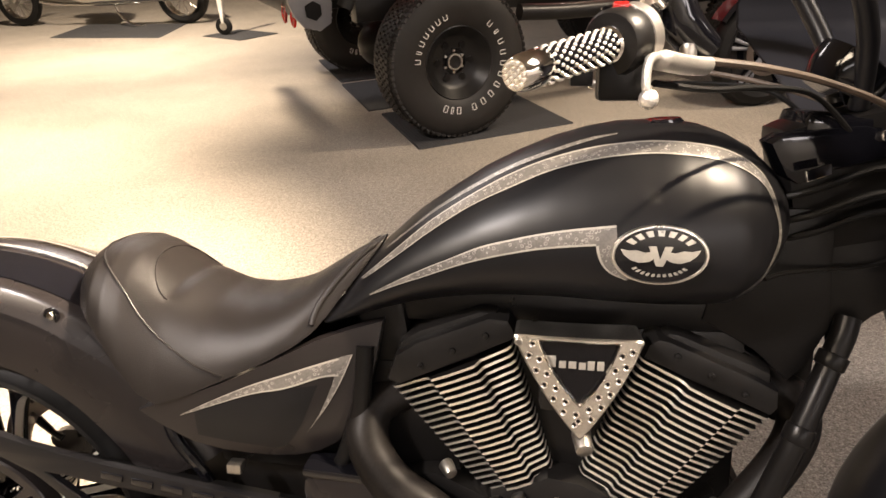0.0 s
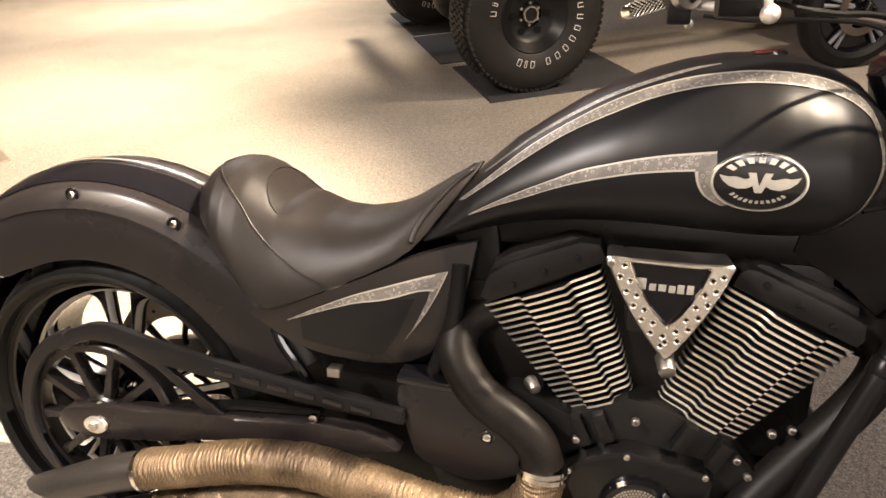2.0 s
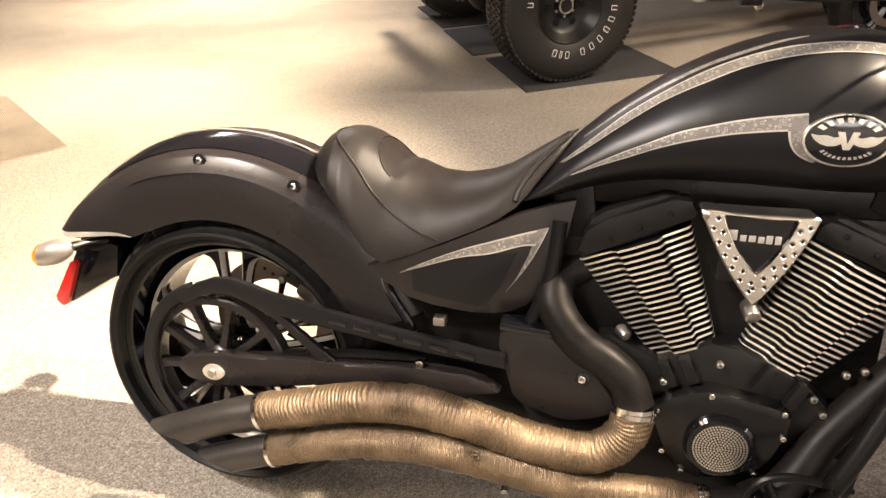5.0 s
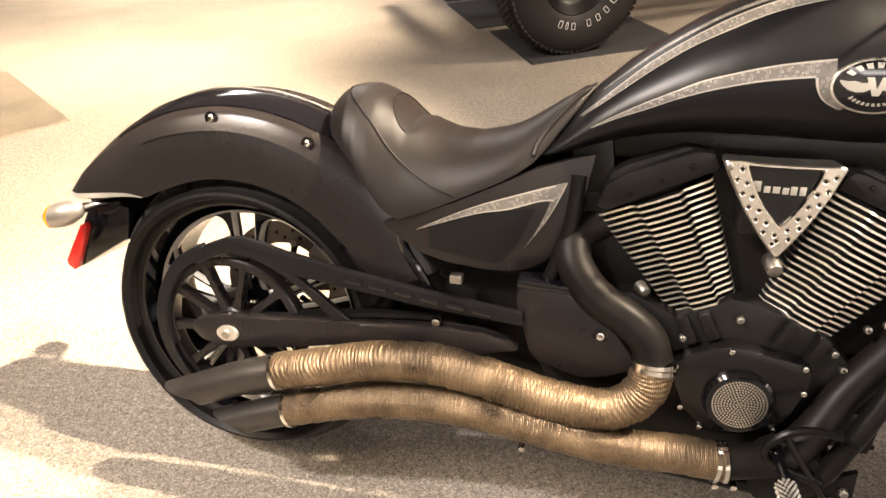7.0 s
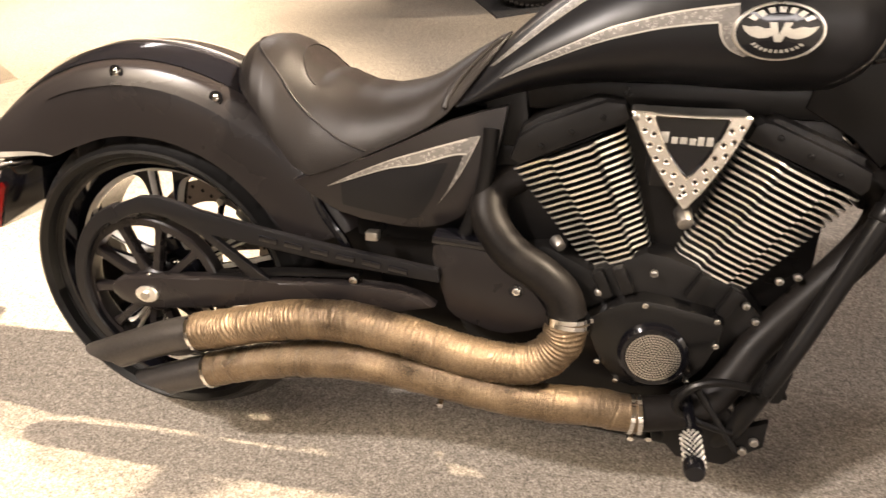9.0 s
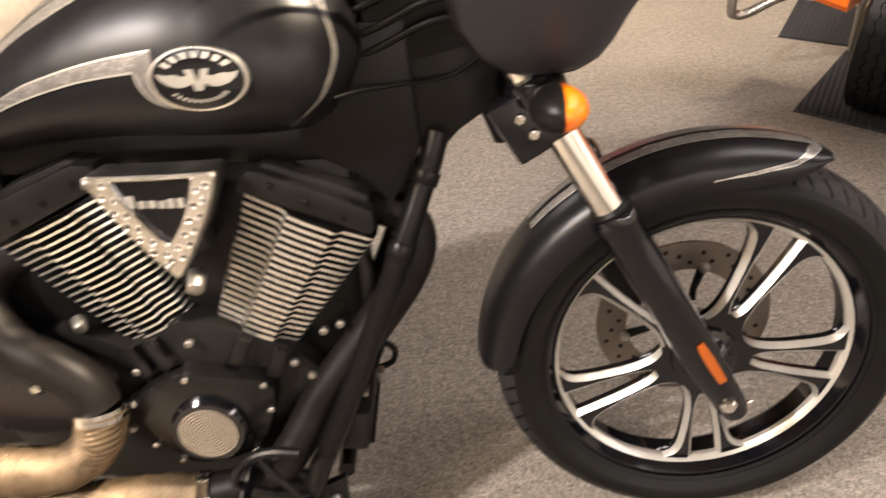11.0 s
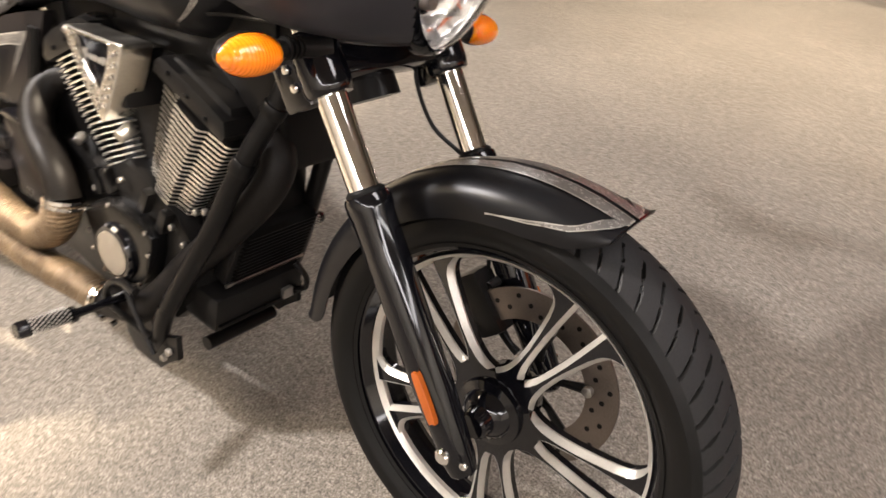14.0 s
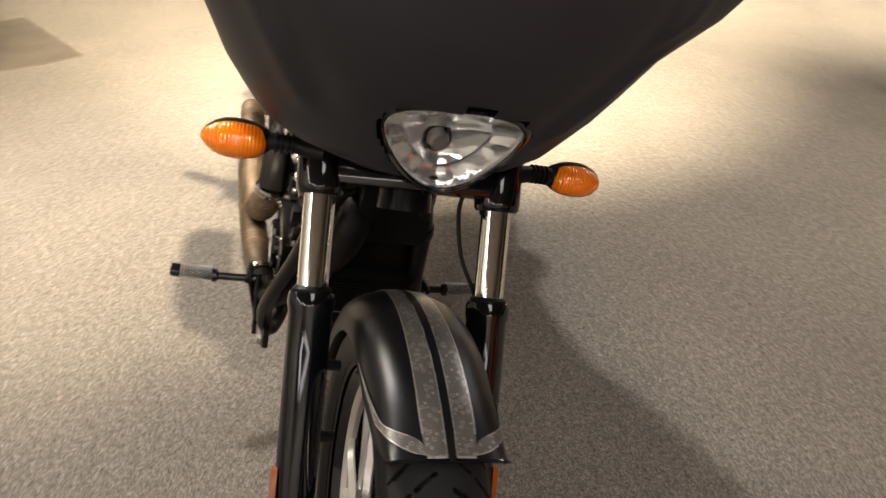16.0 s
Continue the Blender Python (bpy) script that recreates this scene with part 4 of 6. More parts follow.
rear_cyl = cylinder("rear_cylinder", (.810, .422), (.909, .470), (.670, .595), (.846, .672), [(.672, .614), (.684, .650), (.715, .672), (.815, .712), (.842, .710), (.852, .690), (.846, .680), (.690, .606)], 19, "black finned rear cylinder with bright fin edges")
front_cyl = cylinder("front_cylinder", (.945, .462), (1.062, .4105), (1.020, .660), (1.196, .5815), [(1.019, .664), (1.026, .684), (1.038, .692), (1.052, .690), (1.163, .642), (1.194, .626), (1.196, .602), (1.187, .590)], 19, "black finned front cylinder with bright fin edges")
case = part("crankcase", plate([(.58, .33), (.66, .46), (.74, .47), (.82, .432), (.90, .475), (.945, .468), (1.055, .42), (1.10, .37), (1.11, .26), (1.04, .19), (.82, .165), (.64, .20)], -0.10, 0.21, 0.02), CASE, bike, "black cast crankcase")
for x, z, tilt in ((.868, .425, 25), (.835, .415, 25), (.985, .425, -25), (1.035, .402, -25)):
    part("case_rib", block((x, -0.108, z), (0.02, 0.02, 0.05), 0.005, pose(0, 0, 0, 0, -tilt, 0)), CASE, case)
cover = part("case_cover", plate([(.815, .362), (.850, .384), (.876, .398), (.905, .404), (.93, .401), (1.015, .386), (1.03, .372), (1.028, .342), (1.01, .29), (.985, .258), (.95, .243), (.90, .236), (.872, .244), (.84, .28), (.82, .33)], -0.135, 0.05, 0.012), CASE_GLOSS, bike, "black five-sided side cover of the engine")
part("cover_ring", turned([(0.045, -0.149), (0.051, -0.149), (0.056, -0.144), (0.057, -0.134), (0.045, -0.134)], .926, .309, 40), GLOSS, cover, "gloss black ring round the cap")
part("cover_cap", turned([(0.0, -0.150), (0.044, -0.150), (0.0455, -0.148), (0.0455, -0.138), (0.0, -0.138)], .926, .309, 40, closed=False), HEADER, cover, "dark round cap set with rings of pale dots")
bm = bmesh.new()
for ring in range(0, 10):
    n = max(1, round(ring * 6.1))
    for k in range(n):
        a = 2 * math.pi * k / n
        r = 0.0046 * ring
        c = Vector((.926 + r * math.cos(a), -0.1498, .309 + r * math.sin(a)))
        tube([c, c - Vector((0, 0.0009, 0)), c - Vector((0, 0.0009, 0))], [0.0020, 0.0018, 0.0009], 6, bm)
tagged(part("dot_pattern", bm, BRUSHED, cover, "rings of small drilled dots"), kind="stuff")
for x, z in ((.822, .358), (.905, .396), (1.016, .380), (1.02, .336), (.986, .262), (.872, .248), (.838, .282)):
    part("cover_screw", bolt((x, -0.134, z), (0, -1, 0), 0.0052, 0.005), CHROME, cover)
for x, y, z in ((.914, -.108, .442), (.83, -.11, .40), (1.06, -.108, .40), (1.08, -.10, .37), (.80, -.115, .30), (1.105, -.09, .44), (.758, -.092, .474), (1.13, -.09, .45)):
    part("engine_bolt", bolt((x, y, z), (0, -1, 0.1), 0.0064, 0.009), STEEL, case)
part("spark_knob", rod((.752, -.085, .476), (.764, -.104, .470), 0.011, 0.009, 14, soft=0.002), STEEL, rear_cyl, "dull steel sensor plug")
part("spark_knob", rod((.944, -.098, .548), (.948, -.128, .536), 0.0135, 0.012, 14, soft=0.002), STEEL, front_cyl, "dull steel stud under the plate")

# three-cornered plate between the cylinders
TRI = [Vector((.847, 0, .709)), Vector((1.016, 0, .7075)), Vector((.9395, 0, .560))]


def inset(d, top=None):
    """The triangle moved inwards by d, its top edge by top."""
    off = [d if top is None else top, d, d]
    out = []
    for i in range(3):
        p, a, b = TRI[i], TRI[i - 1], TRI[(i + 1) % 3]
        u, v = (a - p).normalized(), (b - p).normalized()
        s = math.sin(u.angle(v))
        out.append(p + u * off[i] / s + v * off[i - 1] / s)
    return out


def rounded(points, r, n=4):
    out = []
    for i, p in enumerate(points):
        a, b = points[i - 1], points[(i + 1) % len(points)]
        p0, p2 = p + (a - p).normalized() * r, p + (b - p).normalized() * r
        out += [p0 * (1 - t) ** 2 + p * 2 * t * (1 - t) + p2 * t * t for t in (k / n for k in range(n + 1))]
    return out


def tri_ring(d, y, r, top=None):
    """The ring at inset d; its two long sides bow outwards a little."""
    base = rounded(inset(d, top), r)
    out = []
    for i in range(3):
        out += base[5 * i : 5 * i + 5]
        a, b = base[5 * i + 4], base[(5 * i + 5) % 15]
        way = (b - a).normalized()
        for k in range(1, 8):
            t = k / 8
            out.append(a.lerp(b, t) + Vector((-way.z, 0, way.x)) * (-0.0012 if i == 0 else 0.0055) * 4 * t * (1 - t))
    return [Vector((p.x, y, p.z)) for p in out]


emblem = part("intake_plate", loft([tri_ring(0.001, -0.092, .010), tri_ring(0.0, -0.146, .010), tri_ring(0.0022, -0.149, .009), tri_ring(0.0245, -0.149, .004, .0045), tri_ring(0.026, -0.147, .004, .0058), tri_ring(0.026, -0.128, .004, .0058)], closed=True), BRUSHED, bike, "polished three-cornered intake plate with drilled rims and a black centre")
part("plate_centre", loft([tri_ring(0.0255, -0.131, .004, .0055), tri_ring(0.0255, -0.142, .004, .0055)]), GLOSS, emblem, "gloss black centre panel")
part("plate_inner_edge", loft([tri_ring(0.0245, -0.1495, .004, .0045), tri_ring(0.0257, -0.1505, .004, .0056), tri_ring(0.027, -0.148, .004, .007), tri_ring(0.027, -0.139, .004, .007), tri_ring(0.0245, -0.141, .004, .0045)], closed=True), CHROME, emblem)
edge_a, edge_b, tip = inset(0.0128, 0.010)
for side, (p, q) in enumerate(((edge_a, tip), (edge_b, tip))):
    n = 12
    for k in range(n):
        c = p.lerp(q, 0.03 + 0.93 * k / (n - 1))
        off = 0.0052 * (1 if k % 2 else -1)
        nrm = Vector((q.z - p.z, 0, -(q.x - p.x))).normalized()
        c = c + nrm * (off + (0.0055 if side == 0 else -0.0055) * 4 * (k / 11) * (1 - k / 11))
        part("dimple", turned([(.0056, -.1492), (.0050, -.1504), (.0040, -.1502), (.0026, -.1493), (.0022, -.149)], c.x, c.z, 14, closed=False), CHROME, emblem)
        part("dimple_hole", rod((c.x, -.1485, c.z), (c.x, -.1494, c.z), .0025, seg=10), DARK, emblem)
part("rim_screw", bolt((.857, -0.149, .700), (0, -1, 0), 0.0055, 0.003), STEEL, emblem)
for x0, w, h, z in ((.892, .013, .016, .672), (.909, .009, .010, .668), (.921, .010, .010, .668), (.934, .009, .010, .667), (.945, .009, .013, .668), (.957, .009, .013, .668)):
    part("name_bar", block((x0 + w / 2, -0.1412, z), (w, 0.002, h), 0.0006), LINE, emblem)
part("intake_body", block((.93, -0.06, .64), (0.09, 0.13, 0.10), 0.01), CASE, bike, "black intake body")
part("primary_cover", block((.86, 0.125, .32), (0.46, 0.06, 0.24), 0.025), CASE, bike, "black primary cover")
part("engine_core", block((.985, 0.03, .53), (0.36, 0.17, 0.32), 0.02), DARK, bike, "black engine block between the cylinders")
part("seat_tube", block((.672, 0, .60), (0.07, 0.13, 0.26), 0.012, pose(0, 0, 0, 0, -8, 0)), DARK, bike, "black seat tube and airbox")
# Added dark block, fills the gap where the floor would show through.
part("rear_gap_block", block((.70, 0.0, .53), (0.15, 0.14, 0.20), 0.015), DARK, bike, "dark filler block in the gap behind the rear cylinder")
# Added dark filler, stands in for the black depth round the neck.
part("neck_gap_block", block((1.30, 0.0, .90), (0.22, 0.11, 0.17), 0.02, pose(0, 0, 0, 0, -12, 0)), DARK, bike, "dark filler block round the steering head")
for y, z in ((-.064, .86), (-.068, .885), (-.062, .915)):
    part("wiring_loom", tube(curve([(1.17, y * .6, z - .05), (1.22, y, z - .03), (1.30, y * 1.05, z), (1.38, y, z - .02), (1.42, y * .6, z - .06)], 5), .0045, 8), RUBBER, bike, "thin black cable")
# Added dark filler between down tube and fork, hides the bright floor.
part("front_gap_block", block((1.235, 0.03, .62), (0.05, 0.13, 0.15), 0.012), DARK, bike, "dark filler block in the gap ahead of the front cylinder")
part("control_cable", tube(curve([(1.16, -.10, .778), (1.189, -.082, .781), (1.24, -.066, .783), (1.307, -.058, .79), (1.36, -.05, .82)], 6), .0028, 8), DARK, bike, "thin black cable across the neck")
# Two added dark blocks keep the gaps round the frame black.
part("lower_gap_block", block((.54, 0, .32), (0.2, 0.17, 0.14), 0.015), DARK, bike, "dark filler block in the gap at the lower frame")
part("pivot_gap_block", block((.475, 0, .40), (0.30, 0.15, 0.21), 0.015), DARK, bike, "dark filler block in the gap behind the engine")
part("backbone", block((.88, 0, .71), (0.56, 0.11, 0.05), 0.012), DARK, bike, "black frame backbone")
part("battery_box", block((.52, 0, .53), (0.24, 0.17, 0.16), 0.012), DARK, bike, "black box behind the side cover")

# ---- side covers ----
SIDE = [(.318, .569), (.36, .583), (.439, .611), (.51, .642), (.574, .671), (.625, .686), (.664, .694), (.655, .64), (.640, .58), (.622, .538), (.592, .508), (.565, .494), (.535, .489), (.50, .490), (.476, .494), (.43, .503), (.39, .517), (.353, .542)]


def side_y(x, z):
    u = (x - .318) / .346
    mid = (z - .58) / .1
    return -(0.150 - 0.058 * u + 0.012 * math.sin(math.pi * min(1, max(0, u))) - 0.018 * max(0, -mid) ** 2 - 0.006 * max(0, mid) ** 2)


for s in (-1, 1):
    bm = plate(SIDE, side_y, 0.02, 0, 0.03)
    sc = part("side_cover", bm if s < 0 else flipped(bm), MATTE, bike, "satin charcoal side cover with a grey arrow stripe", 40)
    arrow = [((.379, .5635), (.379, .5625)), ((.43, .588), (.43, .580)), ((.483, .610), (.483, .596)), ((.531, .625), (.531, .603)), ((.58, .639), (.58, .617)), ((.604, .645), (.604, .618))]
    bm = ribbon([p for p, _ in arrow], [q for _, q in arrow], lambda x, z: side_y(x, z) - 0.0012)
    part("arrow_stripe", bm if s < 0 else flipped(bm), STRIPE, sc, "grey scroll-pattern arrow stripe")
    bm = ribbon([p for p, _ in arrow], [(q[0], p[1] * 0.88 + q[1] * 0.12) for p, q in arrow], lambda x, z: side_y(x, z) - 0.0017, 1)
    part("pinstripe", bm if s < 0 else flipped(bm), LINE, sc)
    bm = ribbon([q for _, q in arrow], [(q[0], p[1] * 0.12 + q[1] * 0.88) for p, q in arrow], lambda x, z: side_y(x, z) - 0.0017, 1)
    part("pinstripe", bm if s < 0 else flipped(bm), LINE, sc)
    barb = [((.624, .6495), (.598, .6175)), ((.617, .632), (.594, .604)), ((.605, .606), (.586, .585)), ((.588, .576), (.576, .563)), ((.569, .549), (.565, .545)), ((.557, .533), (.5565, .5325))]
    bm = ribbon([p for p, _ in barb], [q for _, q in barb], lambda x, z: side_y(x, z) - 0.0013)
    part("arrow_barb", bm if s < 0 else flipped(bm), STRIPE, sc)
    bm = ribbon([p for p, _ in barb], [(p[0] * .86 + q[0] * .14, p[1] * .86 + q[1] * .14) for p, q in barb], lambda x, z: side_y(x, z) - 0.0018, 1)
    part("pinstripe", bm if s < 0 else flipped(bm), LINE, sc)
    bm = ribbon([(.604, .645), (.61, .647), (.624, .6495)], [(.600, .619), (.605, .624), (.615, .634)], lambda x, z: side_y(x, z) - 0.0012)
    part("arrow_corner", bm if s < 0 else flipped(bm), STRIPE, sc)
    bm = ribbon([(.40, .570), (.44, .582), (.48, .592), (.52, .600), (.575, .606)], [(.40, .530), (.44, .520), (.48, .511), (.52, .507), (.549, .545)], lambda x, z: side_y(x, z) - 0.001)
    part("lower_panel", bm if s < 0 else flipped(bm), SATIN, sc, "darker smooth panel within the arrow")

# ---- swing arm, pulley, belt guard ----
ARM = [(-.078, .333), (-.066, .345), (-.042, .352), (.03, .361), (.116, .368), (.274, .377), (.413, .388), (.494, .385), (.53, .376), (.56, .36), (.50, .345), (.40, .338), (.227, .326), (.12, .308), (.025, .295), (-.03, .293), (-.061, .303), (-.076, .318)]
for s in (-1, 1):
    bm = plate(ARM, -0.158, 0.03, 0.007)
    arm = part("swing_arm", bm if s < 0 else flipped(bm), MATTE, bike, "satin charcoal swing arm")
    oval_nut = [(0.0225 * math.cos(a), 0.016 * math.sin(a)) for a in (2 * math.pi * k / 24 for k in range(24))]
    bm = plate([(x + .001, z + .3245) for x, z in oval_nut], -0.164, 0.006, 0.0015)
    part("axle_plate", bm if s < 0 else flipped(bm), ALLOY, arm, "pale oval axle plate")
    bm = rod((.001, -0.163, .3245), (.001, -0.170, .3245), 0.0085, seg=6)
    part("axle_bolt", bm if s < 0 else flipped(bm), STEEL, arm)
    part("pivot_bolt", bolt((.414, -0.146 * -s if s > 0 else -0.146, .394), (0, s, 0), 0.0085, 0.008), CHROME, bike)
pulley = part("drive_pulley", turned([(0.133, -0.139), (0.146, -0.139), (0.149, -0.136), (0.149, -0.112), (0.146, -0.108), (0.136, -0.108), (0.133, -0.115)], 0, REAR_Z, 96), MATTE, bike, "black spoked belt pulley")
part("pulley_hub", turned([(0.0, -0.140), (0.04, -0.140), (0.046, -0.134), (0.046, -0.10), (0.0, -0.10)], 0, REAR_Z, 32, closed=False), MATTE, pulley)
for k in range(10):
    a = radians(36 * k + 4)
    ca, sa = math.cos(a), math.sin(a)
    rows = []
    for r, w in ((.036, .012), (.06, .0095), (.10, .008), (.122, .009), (.137, .013)):
        rows.append([Vector((r * ca - q * sa, y, REAR_Z + r * sa + q * ca)) for q, y in ((-w, -.130), (-w * .7, -.136), (w * .7, -.136), (w, -.130), (w * .8, -.116), (-w * .8, -.116))])
    part("pulley_spoke", loft(rows), MATTE, pulley)
for k in range(5):
    a = radians(72 * k + 20)
    part("pulley_bolt", bolt((0.032 * math.cos(a), -0.139, REAR_Z + 0.032 * math.sin(a)), (0, -1, 0), 0.006, 0.006), STEEL, pulley)
for side, y in (("drive_belt", -0.125),):
    part("drive_belt", loft([[Vector((x, y - 0.012, z + h)) for h in (0, 0.004)] + [Vector((x, y + 0.012, z + h)) for h in (0.004, 0)] for x, z in ((0.0, REAR_Z + .157), (.2, .462), (.42, .432), (.58, .41))]), RUBBER, bike, "black toothed drive belt")
GUARD = [(-.075, .462), (-.062, .477), (-.03, .500), (.014, .517), (.05, .5195), (.085, .512), (.127, .500), (.235, .478), (.392, .452), (.565, .430), (.566, .406), (.392, .421), (.234, .444), (.150, .455), (.190, .425), (.225, .398), (.252, .377), (.219, .374), (.185, .405), (.132, .450), (.09, .470), (.057, .484), (.02, .487), (-.01, .480), (-.05, .458)]
guard = part("belt_guard", plate(GUARD, -0.152, 0.012, 0.003), SATIN, bike, "satin charcoal slotted belt guard")
rows = []
for k in range(29):
    a = 104 + 136 * k / 28
    out = float(np.interp(a, (104, 120, 140, 160, 200, 228, 240), (.181, .176, .167, .162, .163, .165, .160)))
    wide = float(np.interp(a, (104, 150, 225, 240), (.030, .024, .022, .012)))
    ca, sa = math.cos(radians(a)), math.sin(radians(a))
    rows.append([Vector((r * ca, y, REAR_Z + r * sa)) for r, y in ((out, -.1495), (out - .003, -.1525), (out - wide + .003, -.1525), (out - wide, -.1495), (out - wide, -.138), (out, -.132))])
part("guard_hook", loft(rows), SATIN, guard, "curved end of the guard round the pulley")
for k in range(6):
    x = .262 + .047 * k
    z = .4575 - .0068 * k
    part("guard_slot", block((x, -0.1535, z), (0.034, 0.004, 0.011), 0.0015, pose(0, 0, 0, 0, 8.7, 0)), GLOSS, guard)
part("lower_belt_guard", plate([(.13, .372), (.28, .392), (.42, .40), (.42, .393), (.28, .383), (.13, .362)], -0.14, 0.02, 0.002), DARK, bike)
trans = part("transmission_cover", plate([(.551, .445), (.553, .466), (.562, .474), (.634, .470), (.668, .458), (.700, .434), (.764, .352), (.757, .340), (.720, .324), (.683, .314), (.655, .316), (.594, .336), (.578, .352)], -0.140, 0.07, 0.009), MATTE, bike, "satin charcoal transmission cover")
part("cover_lip", block((.603, -0.118, .478), (0.10, 0.05, 0.014), 0.004, pose(0, 0, 0, 0, 3, 0)), GLOSS, trans, "gloss black upper lip")
part("cover_bolt", bolt((.697, -0.140, .400), (0, -1, 0.1), 0.0075, 0.006), CHROME, trans)
part("bolt_recess", turned([(0.0085, -0.1405), (0.0125, -0.1415), (0.0125, -0.138), (0.0085, -0.138)], .697, .400, 20), GLOSS, trans)
part("rear_shock", rod((.36, 0, .42), (.52, 0, .50), 0.035, seg=18, soft=0.005), CASE, bike, "black shock absorber")
part("rear_frame_tube", tube(curve([(.64, -.09, .66), (.63, -.10, .56), (.60, -.11, .47), (.57, -.10, .40)], 6), 0.014, 12), DARK, bike)
part("rear_frame_tube", tube(curve([(.64, .09, .66), (.63, .10, .56), (.60, .11, .47), (.57, .10, .40)], 6), 0.014, 12), DARK, bike)
part("fender_stay", tube(curve([(.34, -.12, .55), (.355, -.125, .51), (.385, -.12, .46), (.40, -.11, .42)], 5), 0.009, 10), GLOSS, bike)
part("sensor_cube", block((.445, -.125, .472), (0.022, 0.02, 0.016), 0.003), STEEL, bike)

# ---- exhaust ----
P1 = [(0.70, -.04, 0.575), (0.650, -0.07, 0.560), (0.640, -0.100, 0.530), (0.655, -0.12, 0.497), (0.689, -0.135, 0.464), (0.737, -0.145, 0.438), (0.771, -0.15, 0.409), (0.785, -0.155, 0.372), (0.775, -0.165, 0.323), (0.737, -0.175, 0.29), (0.687, -0.182, 0.284),
      (0.611, -0.19, 0.298), (0.514, -0.195, 0.324), (0.416, -0.2, 0.34), (0.313, -0.2, 0.331), (0.225, -0.2, 0.308), (0.122, -0.2, 0.281), (0.05, -0.2, 0.258), (-0.06, -0.2, 0.212)]
P2 = [(1.17, -.02, .61), (1.225, -.03, .595), (1.247, -.04, .555), (1.225, -.055, .497), (1.155, -.078, .408), (1.09, -.102, .33), (1.045, -.13, .262), (1.0, -.15, .222), (0.915, -0.16, 0.203), (0.841, -0.17, 0.213), (0.749, -0.18, 0.215), (0.653, -0.19, 0.23), (0.556, -0.195, 0.248), (0.457, -0.2, 0.261), (0.353, -0.2, 0.256), (0.243, -0.2, 0.234), (0.139, -0.2, 0.202), (0.039, -0.2, 0.165)]


def tip(name, line, r, cut):
    """A hollow slash-cut end: the last ring is sheared, longer on top."""
    rings = []
    pts = [Vector(p) for p in line]
    for rad, order in ((r, 1), (r - 0.0025, -1)):
        row = []
        for i, p in enumerate(pts):
            way = (pts[min(i + 1, len(pts) - 1)] - pts[max(i - 1, 0)]).normalized()
            side = Vector((0, 1, 0))
            up = side.cross(way)
            if up.z < 0:
                up = -up
            ring = []
            for k in range(28):
                a = 2 * math.pi * k / 28
                q = p + rad * (math.cos(a) * side + math.sin(a) * up)
                if i == len(pts) - 1:
                    q = q + way * cut * math.sin(a)
                ring.append(q)
            row.append(ring)
        rings += row[::order]
    return part(name, loft(rings, ends=False), BURNT, bike, "burnt grey slash-cut exhaust tip")


def wound(line, r, ripple, seg=44, pitch=0.034):
    """A pipe in tape: overlapping helical turns, each puckered in slanting ripples."""
    total, marks = 0.0, [0.0]
    for p, q in zip(line, line[1:]):
        total += (q - p).length
        marks.append(total)
    count = int(total / 0.0016)
    rings = []
    for i in range(count + 1):
        d = total * i / count
        p = Vector([float(np.interp(d, marks, [v[k] for v in line])) for k in range(3)])
        q = Vector([float(np.interp(d + 0.004, marks, [v[k] for v in line])) for k in range(3)])
        b = Vector([float(np.interp(d - 0.004, marks, [v[k] for v in line])) for k in range(3)])
        way = (q - b).normalized()
        side = (Vector((0, 1, 0)) - way * way.y).normalized()
        up = way.cross(side)
        ring = []
        for k in range(seg):
            a = 2 * math.pi * k / seg
            n = math.cos(a) * side + math.sin(a) * up
            turns = d / pitch + a / (2 * math.pi)
            f = turns % 1.0
            lap = 0.0016 * (min(1.0, f / 0.82) if f < 0.82 else (1 - f) / 0.18)
            slack = noise.noise(p * 21 + n * 0.5 + Vector((3, 0, int(turns))))
            wave = math.sin(2 * math.pi * (d / 0.0078 + 1.3 * math.sin(a + 0.9) + 1.2 * noise.noise(p * 30 + n * 0.7)))
            ring.append(p + n * (r - 0.0008 + lap + 0.0016 * slack + ripple * (0.0009 + 0.0007 * slack) * wave))
        rings.append(ring)
    return loft(rings)


def exhaust(line, header_to, wrap_to, r, ripple):
    c = [Vector(p) for p in line]
    head = curve(c[: header_to + 1], 7)
    part("exhaust_header", tube(head, r - 0.003, 24), HEADER, bike, "blackened exhaust pipe")
    body = curve(c[header_to - 1 : wrap_to + 2], 14)[14:-14]
    dense = curve(body, 4)
    wrap = part("exhaust_wrap", wound(dense, r, ripple), WRAP, bike, "bronze woven heat wrap round the pipe", 60)
    for at in (2, 12, len(dense) - 4):
        way = (dense[at + 1] - dense[at - 1]).normalized()
        part("clamp_band", rod(dense[at] - way * 0.0035, dense[at] + way * 0.0035, r + 0.0025, seg=28), CHROME, wrap, "thin bright clamp band")
    end = curve(c[wrap_to - 1 :], 6)[6:]
    tip("exhaust_tip", end, r - 0.002, 0.055)
    return wrap


exhaust(P1, 7, 16, 0.0345, 1.0)
exhaust(P2, 8, 16, 0.0325, 0.35)
for x, y, z in ((.905, -.165, .165), (.935, -.16, .165), (.583, -.20, .205)):
    part("clamp_screw", rod((x, y, z), (x, y - 0.012, z - 0.003), 0.006, seg=6), CHROME, bike)

